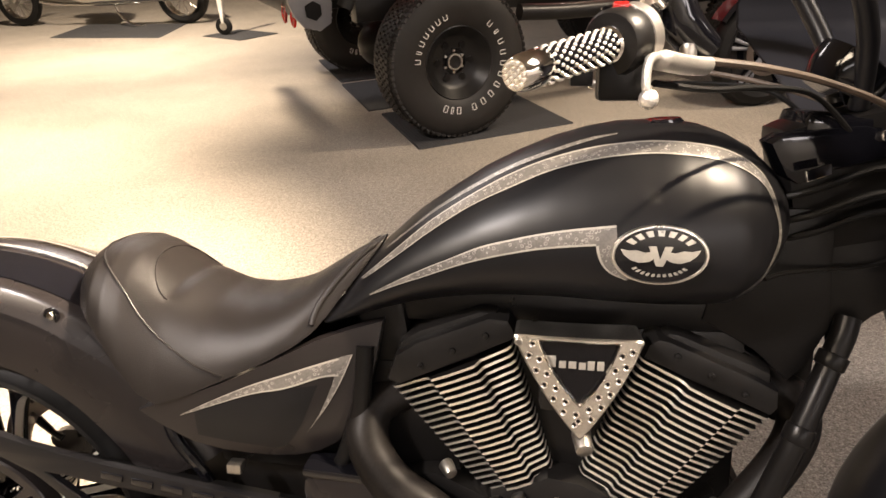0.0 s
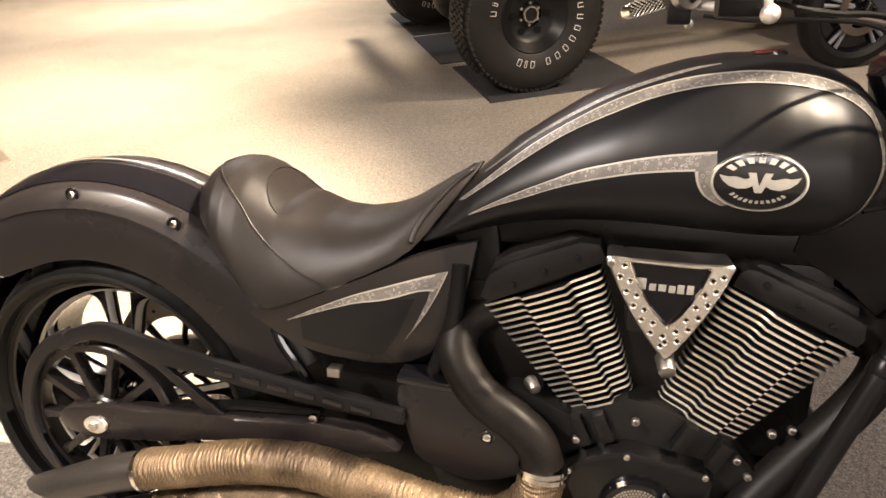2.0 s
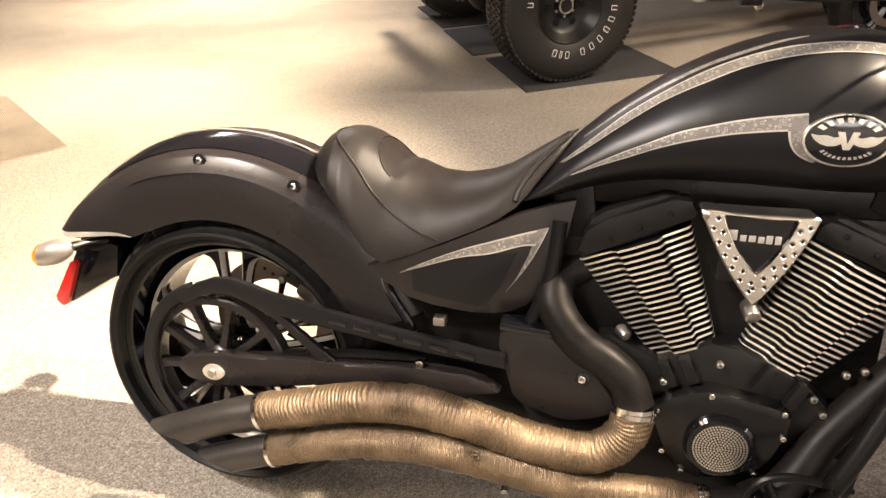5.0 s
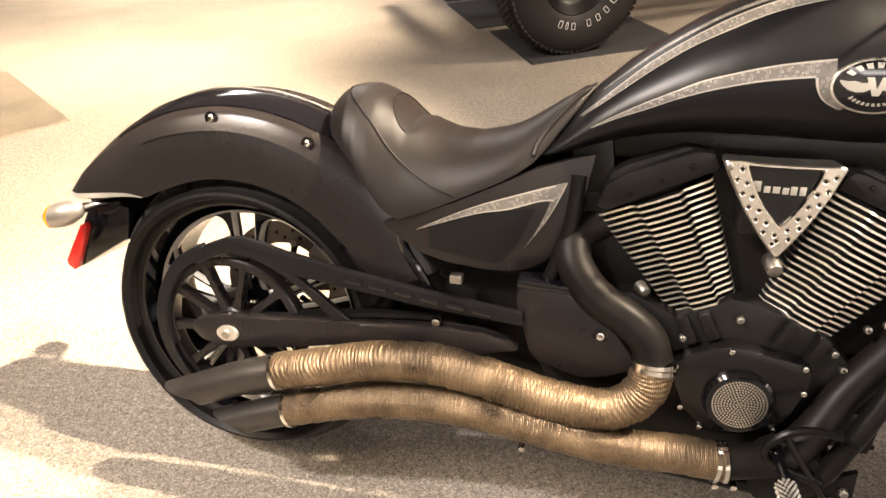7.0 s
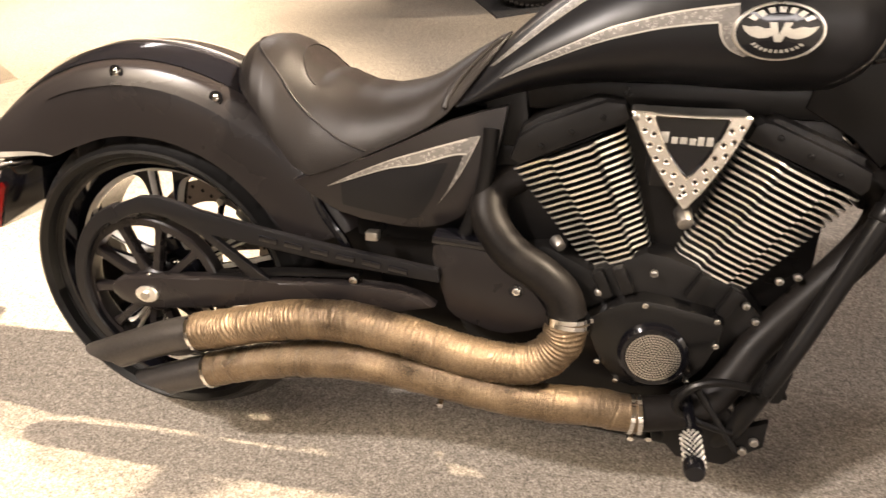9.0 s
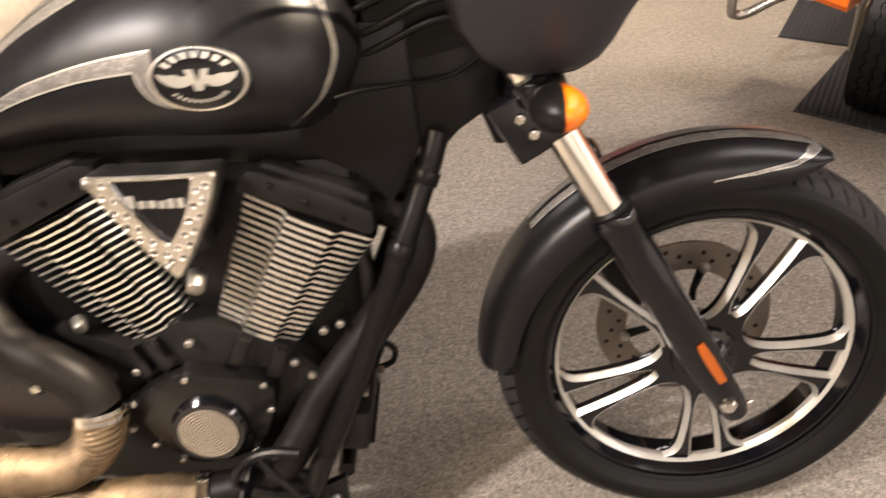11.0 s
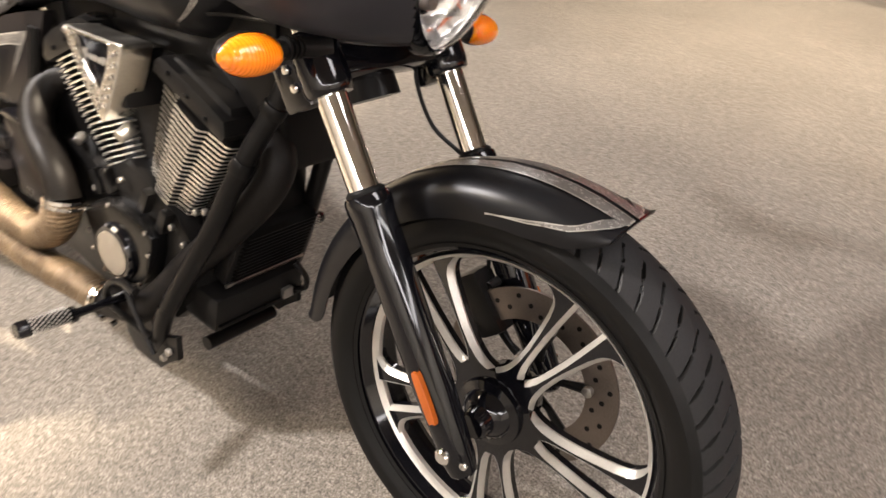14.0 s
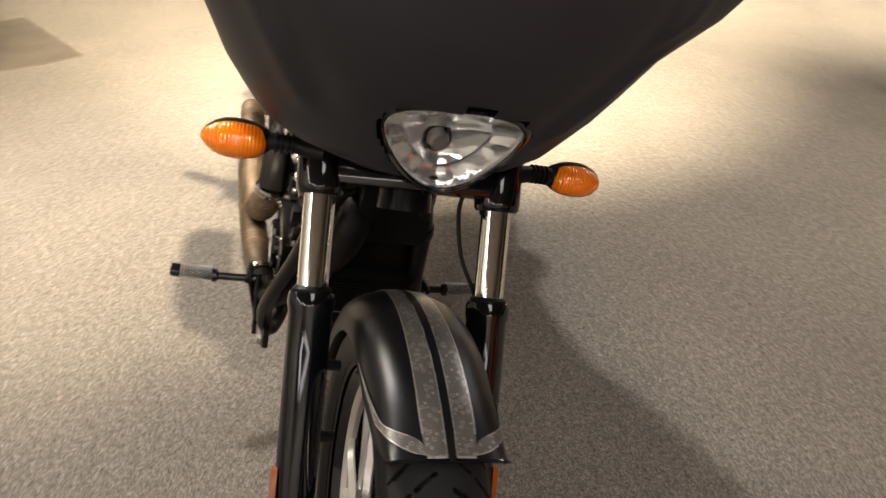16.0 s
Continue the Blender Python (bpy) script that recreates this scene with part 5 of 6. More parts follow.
# ---- frame and forward controls ----
for s in (-1, 1):
    y = 0.082 * s
    part("down_tube", tube(curve([(1.285, s * .052, .715), (1.278, s * .06, .69), (1.266, s * .067, .658), (1.226, s * .095, .562), (1.175, s * .117, .437), (1.125, s * .143, .325), (1.088, s * .155, .25), (1.06, s * .150, .185), (1.02, s * .13, .145), (.90, s * .10, .13), (.70, s * .09, .14)], 6), 0.0165, 18), DARK, bike, "black frame down tube")
    part("tube_collar", rod((1.270, s * .065, .668), (1.262, s * .069, .650), 0.020, seg=18, soft=.002), DARK, bike)
    part("tube_collar", rod((1.231, s * .092, .574), (1.222, s * .098, .552), 0.0195, seg=18, soft=.002), DARK, bike)
    part("neck_cover", plate([(1.10, .705), (1.12, .80), (1.18, .86), (1.25, .86), (1.262, .70), (1.238, .645), (1.218, .622), (1.17, .665)], -0.058 if s < 0 else 0.046, 0.012, 0.004), DARK, bike, "flat black panel beside the steering neck")
    part("neck_gusset", plate([(1.248, .86), (1.256, .72), (1.268, .668), (1.285, .685), (1.315, .715), (1.36, .745), (1.37, .80), (1.33, .87)], -0.050 if s < 0 else 0.038, 0.012, 0.004), DARK, bike, "black neck gusset")
    part("engine_mount", plate([(1.13, .68), (1.20, .635), (1.235, .60), (1.225, .56), (1.19, .585), (1.14, .635), (1.09, .67)], -0.04 if s < 0 else 0.028, 0.012, 0.004), DARK, bike, "black engine mount")
part("cross_tube", rod((1.105, -0.082, .16), (1.105, 0.082, .16), 0.014), DARK, bike)
cooler = part("oil_cooler", block((1.150, 0.025, .362), (0.034, 0.185, 0.125), 0.006, pose(0, 0, 0, 0, 22, 0)), CASE, bike, "black finned oil cooler between the frame tubes")
for k in range(13):
    part("cooler_fin", block((1.148 + 0.0037 * k, 0.025, .304 + .0090 * k), (0.014, 0.165, 0.0020), 0, pose(0, 0, 0, 0, 22, 0)), DARK, cooler)
part("cooler_rim", tube([(1.150, -.07, .302), (1.150, .118, .302)], 0.004, 8), STEEL, cooler)
tray = part("lower_tray", block((1.098, 0.01, .255), (0.115, 0.215, 0.075), 0.012, pose(0, 0, 0, 0, 8, 0)), CASE, bike, "black box under the oil cooler")
part("tray_lip", block((1.152, 0.01, .224), (0.012, 0.20, 0.008), 0.002), DARK, tray)
part("tray_clip", block((1.160, 0.07, .238), (0.012, 0.024, 0.022), 0.003), GREYMETAL, tray, "small pale clip")
part("cooler_pipe", tube(curve([(1.165, .085, .30), (1.185, .095, .275), (1.18, .10, .245), (1.15, .10, .23)], 5), 0.006, 8), DARK, cooler)
for s in (-1, 1):
    mount = part("peg_mount", plate([(.962, .245), (.985, .262), (1.03, .25), (1.085, .20), (1.118, .215), (1.118, .165), (1.085, .14), (1.062, .118), (.985, .122), (.96, .15), (.955, .20)], -0.155 if s < 0 else 0.14, 0.012, 0.004), DARK, bike, "black forward control bracket")
    peg = part("foot_peg", tube([(.985, s * y, z) for y, z in ((.165, .25), (.21, .25), (.255, .2513), (.259, .2515), (.268, .2518))], [0.010, 0.0085, 0.0085, 0.0145, 0.0145], 16), GLOSS, bike, "chrome knurled foot peg on a black stalk")
    part("peg_sleeve", tube([(.982 - 0.004 * t, s * (.268 + .066 * t), .252 + .002 * t) for t in (0, 1)], [0.0132, 0.0132], 20), DARK, peg)
    part("peg_end", tube([(.978, s * .333, .2545), (.977, s * .349, .255), (.977, s * .354, .2553)], [0.0150, 0.0150, 0.0125], 20), GLOSS, peg, "black peg end")
    bm = bmesh.new()
    for i in range(11):
        for k in range(13):
            a = 2 * math.pi * (k + 0.5 * (i % 2)) / 13
            c = Vector((.980, s * (.2715 + .006 * i), .2532))
            n = Vector((math.cos(a), 0, math.sin(a)))
            tube([c + n * 0.012, c + n * 0.0155, c + n * 0.0160], [0.0021, 0.0018, 0.0010], 6, bm)
    tagged(part("peg_knurl", bm, ALLOY, peg, "rows of small chrome knobs"), kind="stuff")
    part("pedal", tube(curve([(1.06, s * .168, .195), (1.0, s * .18, .22), (.966, s * .19, .25), (.985, s * .19, .287), (1.023, s * .19, .303), (1.068, s * .195, .304)], 6), 0.0068, 10), DARK, bike, "black bent foot pedal")
    part("pedal_rod", tube([(.998, s * .17, .272), (1.012, s * .172, .252), (1.072, s * .172, .165)], [0.0065, 0.0055, 0.005], 10), CASE, bike, "black pedal rod")
    for x, z in ((1.10, .178), (1.085, .158), (1.012, .232)):
        part("control_bolt", bolt((x, s * .158, z), (0, s, 0), 0.0075, 0.008), STEEL, mount)

# ---- tail ----
part("tail_plate", plate([(-.33, .552), (-.245, .535), (-.258, .468), (-.385, .395), (-.405, .40), (-.36, .50)], -0.082, 0.16, 0.006), GLOSS, bike, "black number-plate holder under the mudguard")
refl = part("tail_reflector", plate([(-.362, .492), (-.35, .497), (-.345, .488), (-.385, .397), (-.398, .389), (-.412, .400), (-.413, .411)], -0.092, 0.012, 0.003), RED, bike, "red rear side reflector")
for s in (-1, 1):
    stalk = part("rear_signal", tube([(-.27, s * .08, .548), (-.285, s * .12, .55), (-.30, s * .14, .547)], [0.009, 0.008, 0.010], 12), SMOKE, bike, "bullet-shaped dark chrome rear turn signal")
    rings = []
    for t, r in ((0.0, .009), (.1, .017), (.3, .0245), (.5, .0275), (.72, .026), (.76, .0262)):
        rings.append([Vector((-.295 - .085 * t, s * .148 + r * math.cos(a), .546 - .022 * t + r * 0.95 * math.sin(a))) for a in (2 * math.pi * k / 24 for k in range(24))])
    part("signal_shell", loft(rings), GREYMETAL, stalk, "grey metal bullet shell", 60)
    rings = []
    for t, r in ((.76, .0255), (.86, .0245), (.95, .019), (1.02, .008)):
        rings.append([Vector((-.295 - .085 * t, s * .148 + r * math.cos(a), .546 - .022 * t + r * 0.95 * math.sin(a))) for a in (2 * math.pi * k / 24 for k in range(24))])
    part("signal_lens", loft(rings), AMBER, stalk, "amber lens", 60)

# ---- fairing and headlight ----
# height, front, half width, rear edge
FAIR = [(.798, 1.482, .100, 1.40), (.804, 1.490, .135, 1.385), (.815, 1.498, .168, 1.366), (.835, 1.509, .198, 1.340), (.868, 1.526, .222, 1.316), (.90, 1.545, .243, 1.308), (.945, 1.572, .264, 1.303), (1.0, 1.594, .292, 1.285), (1.06, 1.604, .354, 1.25), (1.10, 1.602, .384, 1.225), (1.14, 1.592, .376, 1.22), (1.18, 1.57, .345, 1.24), (1.21, 1.54, .29, 1.28)]
bm = bmesh.new()
rows = []
for z, xf, w, xr in (tuple([r[0]] + list(r[1:])) for r in FAIR):
    row = []
    for k in range(145):
        v = -1 + 2 * k / 144
        xm = max(xr, min(1.385, xf - 0.06))
        a = min(1.0, abs(v) / 0.84) * math.pi / 2
        y = math.copysign(w * math.sin(a) ** 0.92, v)
        x = xm + (xf - xm) * math.cos(a) ** 0.8 - (xm - xr) * max(0.0, (abs(v) - 0.84) / 0.16)
        # a raised crease curving up each side of the nose
        line = float(np.interp(z, (.86, .90, .93, .97, 1.02, 1.20), (.135, .162, .178, .205, .228, .27)))
        d = (abs(y) - line) / 0.013
        x += (0.0075 * math.exp(-d * d) - 0.006 * math.exp(-((d + 2.2) / 1.6) ** 2)) * float(np.interp(z, (.875, .905, 1.24), (0.0, 1.0, 1.0)))
        row.append(Vector((x, y - 0.019, z)))
    rows.append(row)
fine = []
for a, b in zip(rows, rows[1:]):
    for k in range(3):
        fine.append([p.lerp(q, k / 3) for p, q in zip(a, b)])
fine.append(rows[-1])
inner = [[Vector((p.x - 0.006, p.y * 0.975, p.z + 0.004)) for p in row] for row in fine]


LAMP = curve([(y - .006, 0, z) for y, z in ((-.004, .7905), (.022, .791), (.048, .804), (.074, .833), (.089, .864), (.0895, .890), (.064, .909), (.025, .9165), (-.014, .915), (-.046, .9095), (-.072, .899), (-.0815, .882), (-.076, .862), (-.061, .838), (-.036, .810))], 4, True)


def in_lamp(c):
    if c.x < 1.42 or not 0.78 < c.z < 0.93:
        return False
    a, b = (c.y - .006) / 1.11, .856 + (c.z - .856) / 1.11
    odd = False
    for p, q in zip(LAMP, LAMP[1:] + LAMP[:1]):
        if (p.z > b) != (q.z > b) and a < p.x + (b - p.z) / (q.z - p.z) * (q.x - p.x):
            odd = not odd
    return odd


for skin in (fine, inner):
    loft(skin, bm, ends=False, loop=False)
bmesh.ops.delete(bm, geom=[f for f in bm.faces if in_lamp(f.calc_center_median())], context="FACES")
fairing = part("fairing", bm, FAIRING_PAINT, bike, "matte charcoal batwing fairing round the headlight", 50)
part("fairing_edge", loft([[p, p - Vector((0, 0, 0.003)), q - Vector((0, 0, 0.003)), q] for p, q in zip(fine[0], inner[0])], ends=True), MATTE, fairing)
for side in (0, -1):
    part("fairing_edge", loft([[p[side], p[side] + Vector((-0.004, 0, 0)), q[side] + Vector((-0.004, 0, 0)), q[side]] for p, q in zip(fine, inner)], ends=True), MATTE, fairing)

def lamp_ring(k, out):
    ring = []
    for p in LAMP:
        y, z = p.x * k, .856 + (p.z - .856) * k
        ring.append(Vector((1.494 + (z - .786) * 0.44 - 1.9 * y * y + out, y + 0.006, z)))
    return ring


bezel = part("headlight", loft([lamp_ring(1.20, -0.020), lamp_ring(1.15, -0.006), lamp_ring(1.08, 0.001), lamp_ring(1.02, 0.003), lamp_ring(0.985, 0.0), lamp_ring(0.985, -0.055), lamp_ring(1.16, -0.06)], closed=True), GLOSS, bike, "wide three-cornered clear headlight in a black surround")
outer = [lamp_ring(0.995, 0.001), lamp_ring(0.95, 0.006), lamp_ring(0.85, 0.0095), lamp_ring(0.55, 0.014), lamp_ring(0.2, 0.0165), lamp_ring(0.01, 0.017)]
part("headlight_glass", loft(outer + [[p - Vector((0.002, 0, 0)) for p in ring] for ring in outer[::-1]], ends=False), GLASS, bezel, "clear curved headlight glass", 60).visible_shadow = False


rows = []
for k, deep in ((0.992, 0.001), (0.975, 0.012), (0.94, 0.015), (0.88, 0.019), (0.80, 0.024), (0.71, 0.029), (0.66, 0.031), (0.64, 0.036), (0.55, 0.043), (0.45, 0.049), (0.34, 0.054), (0.22, 0.058), (0.10, 0.060)):
    ring = lamp_ring(k, -deep)
    n = len(ring)
    flute = 0.0055 * max(0.0, min(1.0, (k - 0.60) / 0.1, (0.985 - k) / 0.04))
    for i, p in enumerate(ring):
        p.x += flute * (abs((i / n * 15) % 1 - 0.5) * 2 - 0.5) * (1.0 if p.z > .85 else 0.45)
    rows.append([p.copy() for p in ring])
part("reflector_bowl", loft(rows, ends=False), MIRROR, bezel, "bright fluted reflector round a smooth bowl", 22)
part("bulb_shield", tube([(1.452, 0.002, .848), (1.478, 0.002, .848), (1.484, 0.002, .848), (1.484, 0.002, .848)], [0.011, 0.0125, 0.010, 0.005], 18), GREYMETAL, bezel, "round bulb shield")
part("bulb_ring", turned([(0.015, -0.003), (0.0185, -0.003), (0.0185, 0.003), (0.015, 0.003)], 0, 0, 28), SMOKE, bezel).matrix_local = pose(1.466, 0.002, .848, 0, 8, 90)
for side in (-1, 1):
    rows = []
    for k in range(9):
        a = radians(-40 + 75 * k / 8)
        rows.append([Vector((1.462 + 0.30 * (r - .016) - 2.0 * (r - .016) ** 2, 0.002 + side * r * math.cos(a), .848 + r * 0.85 * math.sin(a) + 0.12 * r)) for r in (.020, .030, .040, .050, .056)])
    part("reflector_wing", loft(rows, ends=False, loop=False), CHROME, bezel, "smooth polished reflector wing")

# ---- handlebar and controls ----
for s in (-1, 1):
    def m(p):
        return (p[0], p[1] * -s, p[2])

    part("handlebar", tube(curve([m((1.27, -.03, .985)), m((1.25, -.07, 1.08)), m((1.18, -.12, 1.19)), m((1.07, -.185, 1.20)), m((1.005, -.235, 1.13)), m((.965, -.28, 1.07)), m((.92, -.338, 1.049)), m((.86, -.418, 1.03))], 6), 0.0125, 14), SATIN, bike, "black handlebar")
    a, b = Vector(m((.94, -.312, 1.0555))), Vector(m((.858, -.42, 1.030)))
    d = (b - a).normalized()
    grip = part("hand_grip", tube([a, a + d * .010, a + d * .012, a + d * .106, a + d * .108, a + d * .124, a + d * .131, b, b + d * .002], [.0170, .0160, .0138, .0138, .0150, .0150, .0146, .0132, .0122], 28), CHROME, bike, "chrome studded hand grip")
    u = d.orthogonal().normalized()
    v = d.cross(u)
    bm = bmesh.new()
    for i in range(15):
        for k in range(14):
            t = 2 * math.pi * (k + 0.5 * (i % 2)) / 14
            n = u * math.cos(t) + v * math.sin(t)
            c = a + d * (.017 + .0062 * i)
            tube([c + n * 0.0135, c + n * 0.0157, c + n * 0.0160], [0.0018, 0.0014, 0.0008], 7, bm)
    tagged(part("grip_studs", bm, ALLOY, grip, "rows of small bright studs"), kind="stuff")
    part("grip_sleeve", tube([a + d * .013, a + d * .105], .0143, 20), GLOSS, grip)
    bm = bmesh.new()
    for ring, n in ((0, 1), (1, 6), (2, 12)):
        for k in range(n):
            t = 2 * math.pi * k / n
            c = b + d * .002 + (u * math.cos(t) + v * math.sin(t)) * .0046 * ring
            tube([c, c + d * .0018, c + d * .0019], [.0018, .0014, .0008], 6, bm)
    tagged(part("grip_end_dots", bm, ALLOY, grip, "ring of pale studs on the grip end"), kind="stuff")
    sw = part("switch_housing", tube([a - d * .034, a - d * .032, a - d * .026, a + d * .002, a + d * .007, a + d * .008], [.021, .027, .030, .030, .027, .02], 24), CASE, bike, "black cast switch housing with a bright cap band")
    part("housing_band", tube([a - d * .034, a - d * .033, a - d * .018, a - d * .017], [.0285, .0312, .0312, .0285], 28), GREYMETAL, sw, "pale cast band")
    part("switch_button", block(a - d * .008 + Vector((0, 0, .03)), (.014, .012, .008), .002), RED, sw)
    part("switch_wire_box", block(a - d * .012 + Vector((0, 0, -.034)), (.04, .03, .036), .004), DARK, sw)
    mc = part("brake_reservoir", tube([m(p) for p in ((.992, -.262, 1.135), (.996, -.26, 1.10), (1.003, -.26, 1.078), (1.018, -.255, 1.062), (1.036, -.25, 1.05))], [.02, .019, .021, .019, .014], 20), GLOSS, bike, "gloss black clutch and brake perch")
    part("perch_cap", tube([m((.975, -.278, 1.108)), m((.978, -.275, 1.098)), m((.985, -.27, 1.092))], [.012, .015, .011], 18), CHROME, mc, "bright round cap")
    lever = part("hand_lever", tube(curve([m((1.031, -0.262, 1.035)), m((1.009, -0.285, 1.036)), m((0.984, -0.312, 1.040)), m((0.971, -0.328, 1.042)), m((0.967, -0.334, 1.035)), m((0.966, -0.337, 1.020)), m((0.969, -0.337, 1.008))], 4), [.0105] * 10 + [.0062] * 4 + [.0048] * 11, 12, flat=0.75), ALLOY, bike, "polished aluminium hand lever with a ball end")
    part("lever_ball", ball(m((0.969, -0.337, 1.008)), .0088), ALLOY, lever)
    part("lever_pivot", rod(m((1.013, -.266, 1.056)), m((1.013, -.266, 1.03)), .008, seg=12, soft=.001), STEEL, lever)
    part("control_cable", tube(curve([m((1.036, -.248, 1.04)), m((1.10, -.212, 1.033)), m((1.18, -.155, 1.018)), m((1.27, -.10, .99)), m((1.325, -.05, .955)), m((1.345, -.02, .90))], 6), .0042, 8), CABLE, bike, "brown-sleeved control cable")
    part("control_cable", tube(curve([m((.985, -.26, 1.02)), m((1.05, -.21, 1.012)), m((1.12, -.14, 1.012)), m((1.20, -.08, 1.0)), m((1.27, -.05, .94))], 6), .0035, 8), RUBBER, bike, "black control cable")
part("bar_riser", block((1.252, 0, .957), (.10, .11, .04), .012, pose(0, 0, 0, 0, 6, 0)), GLOSS, bike, "gloss black handlebar riser and upper clamp")
part("gauge_housing", tube([(1.25, 0, 1.0), (1.262, 0, 1.022), (1.275, 0, 1.04), (1.277, 0, 1.043)], [.042, .05, .05, .044], 28), GLOSS, bike, "round gloss black gauge housing")
part("upper_clamp", plate([(1.162, .942), (1.185, .957), (1.27, .965), (1.31, .955), (1.30, .925), (1.23, .905), (1.20, .89), (1.185, .90)], -0.06, 0.05, 0.008), GLOSS, bike, "gloss black upper fork clamp")
part("ignition_key", block((1.212, -.085, .91), (.035, .004, .014), .0015, pose(0, 0, 0, 0, -14, 20)), CHROME, bike, "bright key in the ignition")
part("clamp_screw", bolt((1.292, -.062, .953), (0, -1, 0), .008, .006), CHROME, bike)


# ---- floor mats ----
def floor_mat(corner, along, across, length, width, material, label):
    a, b = Vector((*along, 0)).normalized(), Vector((*across, 0)).normalized()
    c = Vector((*corner, 0))
    z = Vector((0, 0, 0.009))
    ring = [c, c + a * length, c + a * length + b * width, c + b * width]
    mid = sum(ring, Vector()) / 4
    bm = loft([[p for p in ring], [p + (mid - p) * 0.012 + z for p in ring]])
    return tagged(part("floor_mat", bm, material), label, "floor mat", "ribbed mats under the exhibits")


D1, A1 = (0.855, 0.519), (-0.46, 0.888)
floor_mat((.19, 2.93), D1, A1, 1.05, 0.86, MAT_RUBBER, "black ribbed rubber mat under the truck tyre")
floor_mat((-.31, 3.77), D1, A1, 1.05, 0.93, MAT_RUBBER, "black ribbed rubber mat beneath the truck axle")
floor_mat((-.76, 4.67), D1, A1, 1.05, 1.08, MAT_RUBBER, "black ribbed rubber mat under the far truck tyre")
floor_mat((-2.04, 1.75), (-.83, .56), (-.56, -.83), 1.35, 0.8, MAT_BROWN, "brown ribbed mat on the bright carpet")
floor_mat((-1.436, -1.042), (-.84, -.54), (.54, -.84), 0.85, 0.6, MAT_BROWN, "brown-black ribbed mat behind the motorcycle")
floor_mat((2.56, 1.457), (.75, -.66), (.66, .75), 0.47, 0.75, MAT_RUBBER, "black ribbed mat under the car tyre")
floor_mat((2.81, 2.162), (.84, -.54), (.54, .84), 0.5, 0.55, MAT_RUBBER, "black ribbed mat beneath the car nose")
floor_mat((-5.36, 7.366), (.995, -.1), (-.2, .98), 1.6, 1.2, MAT_RUBBER, "black rubber mat before the gold motorcycle")
floor_mat((-3.23, 7.26), (.87, -.5), (.5, .87), 0.75, 0.55, MAT_RUBBER, "small dark mat under the castor")


# ---- wheels of the other vehicles, built round the origin with the axle along y ----
def big_tyre(R, half, rim, blocks, depth, label_bars=0):
    """tyre meshes: body and tread blocks."""
    prof = [(rim, -half * 0.75), (rim + 0.03, -half * 0.9), ((R + rim) / 2, -half * 1.02), (R - 0.045, -half * 0.98), (R - 0.02, -half * 0.86), (R - depth, -half * 0.7), (R - depth, half * 0.7), (R - 0.02, half * 0.86), (R - 0.045, half * 0.98), ((R + rim) / 2, half * 1.02), (rim + 0.03, half * 0.9), (rim, half * 0.75)]
    return turned(prof, 0, 0, 96, closed=False)


def tread_blocks(R, half, rows, count, depth, size):
    bm = bmesh.new()
    for j in range(rows):
        y = half * (-0.84 + 1.68 * j / (rows - 1))
        drop = 0.014 if j in (0, rows - 1) else 0.0
        for k in range(count):
            a = 2 * math.pi * (k + 0.5 * (j % 2)) / count
            m4 = Matrix.Rotation(-a, 4, "Y") @ Matrix.Translation((R - depth / 2 - drop, y, 0)) @ pose(0, 0, 0, 14 * (-1) ** j, 0, 0)
            vs = bmesh.ops.create_cube(bm, size=1.0)["verts"]
            for v in vs:
                v.co = m4 @ Vector((v.co.x * depth, v.co.y * size[0], v.co.z * size[1]))
    return bm


truck_m = Matrix.Translation((0.343, 3.278, 0)) @ Matrix.Rotation(math.atan2(.535, .845), 4, "Z")
truck = thing("off_road_truck", "red and black off-road truck on big tyres with white lettering", "truck", truck_m)


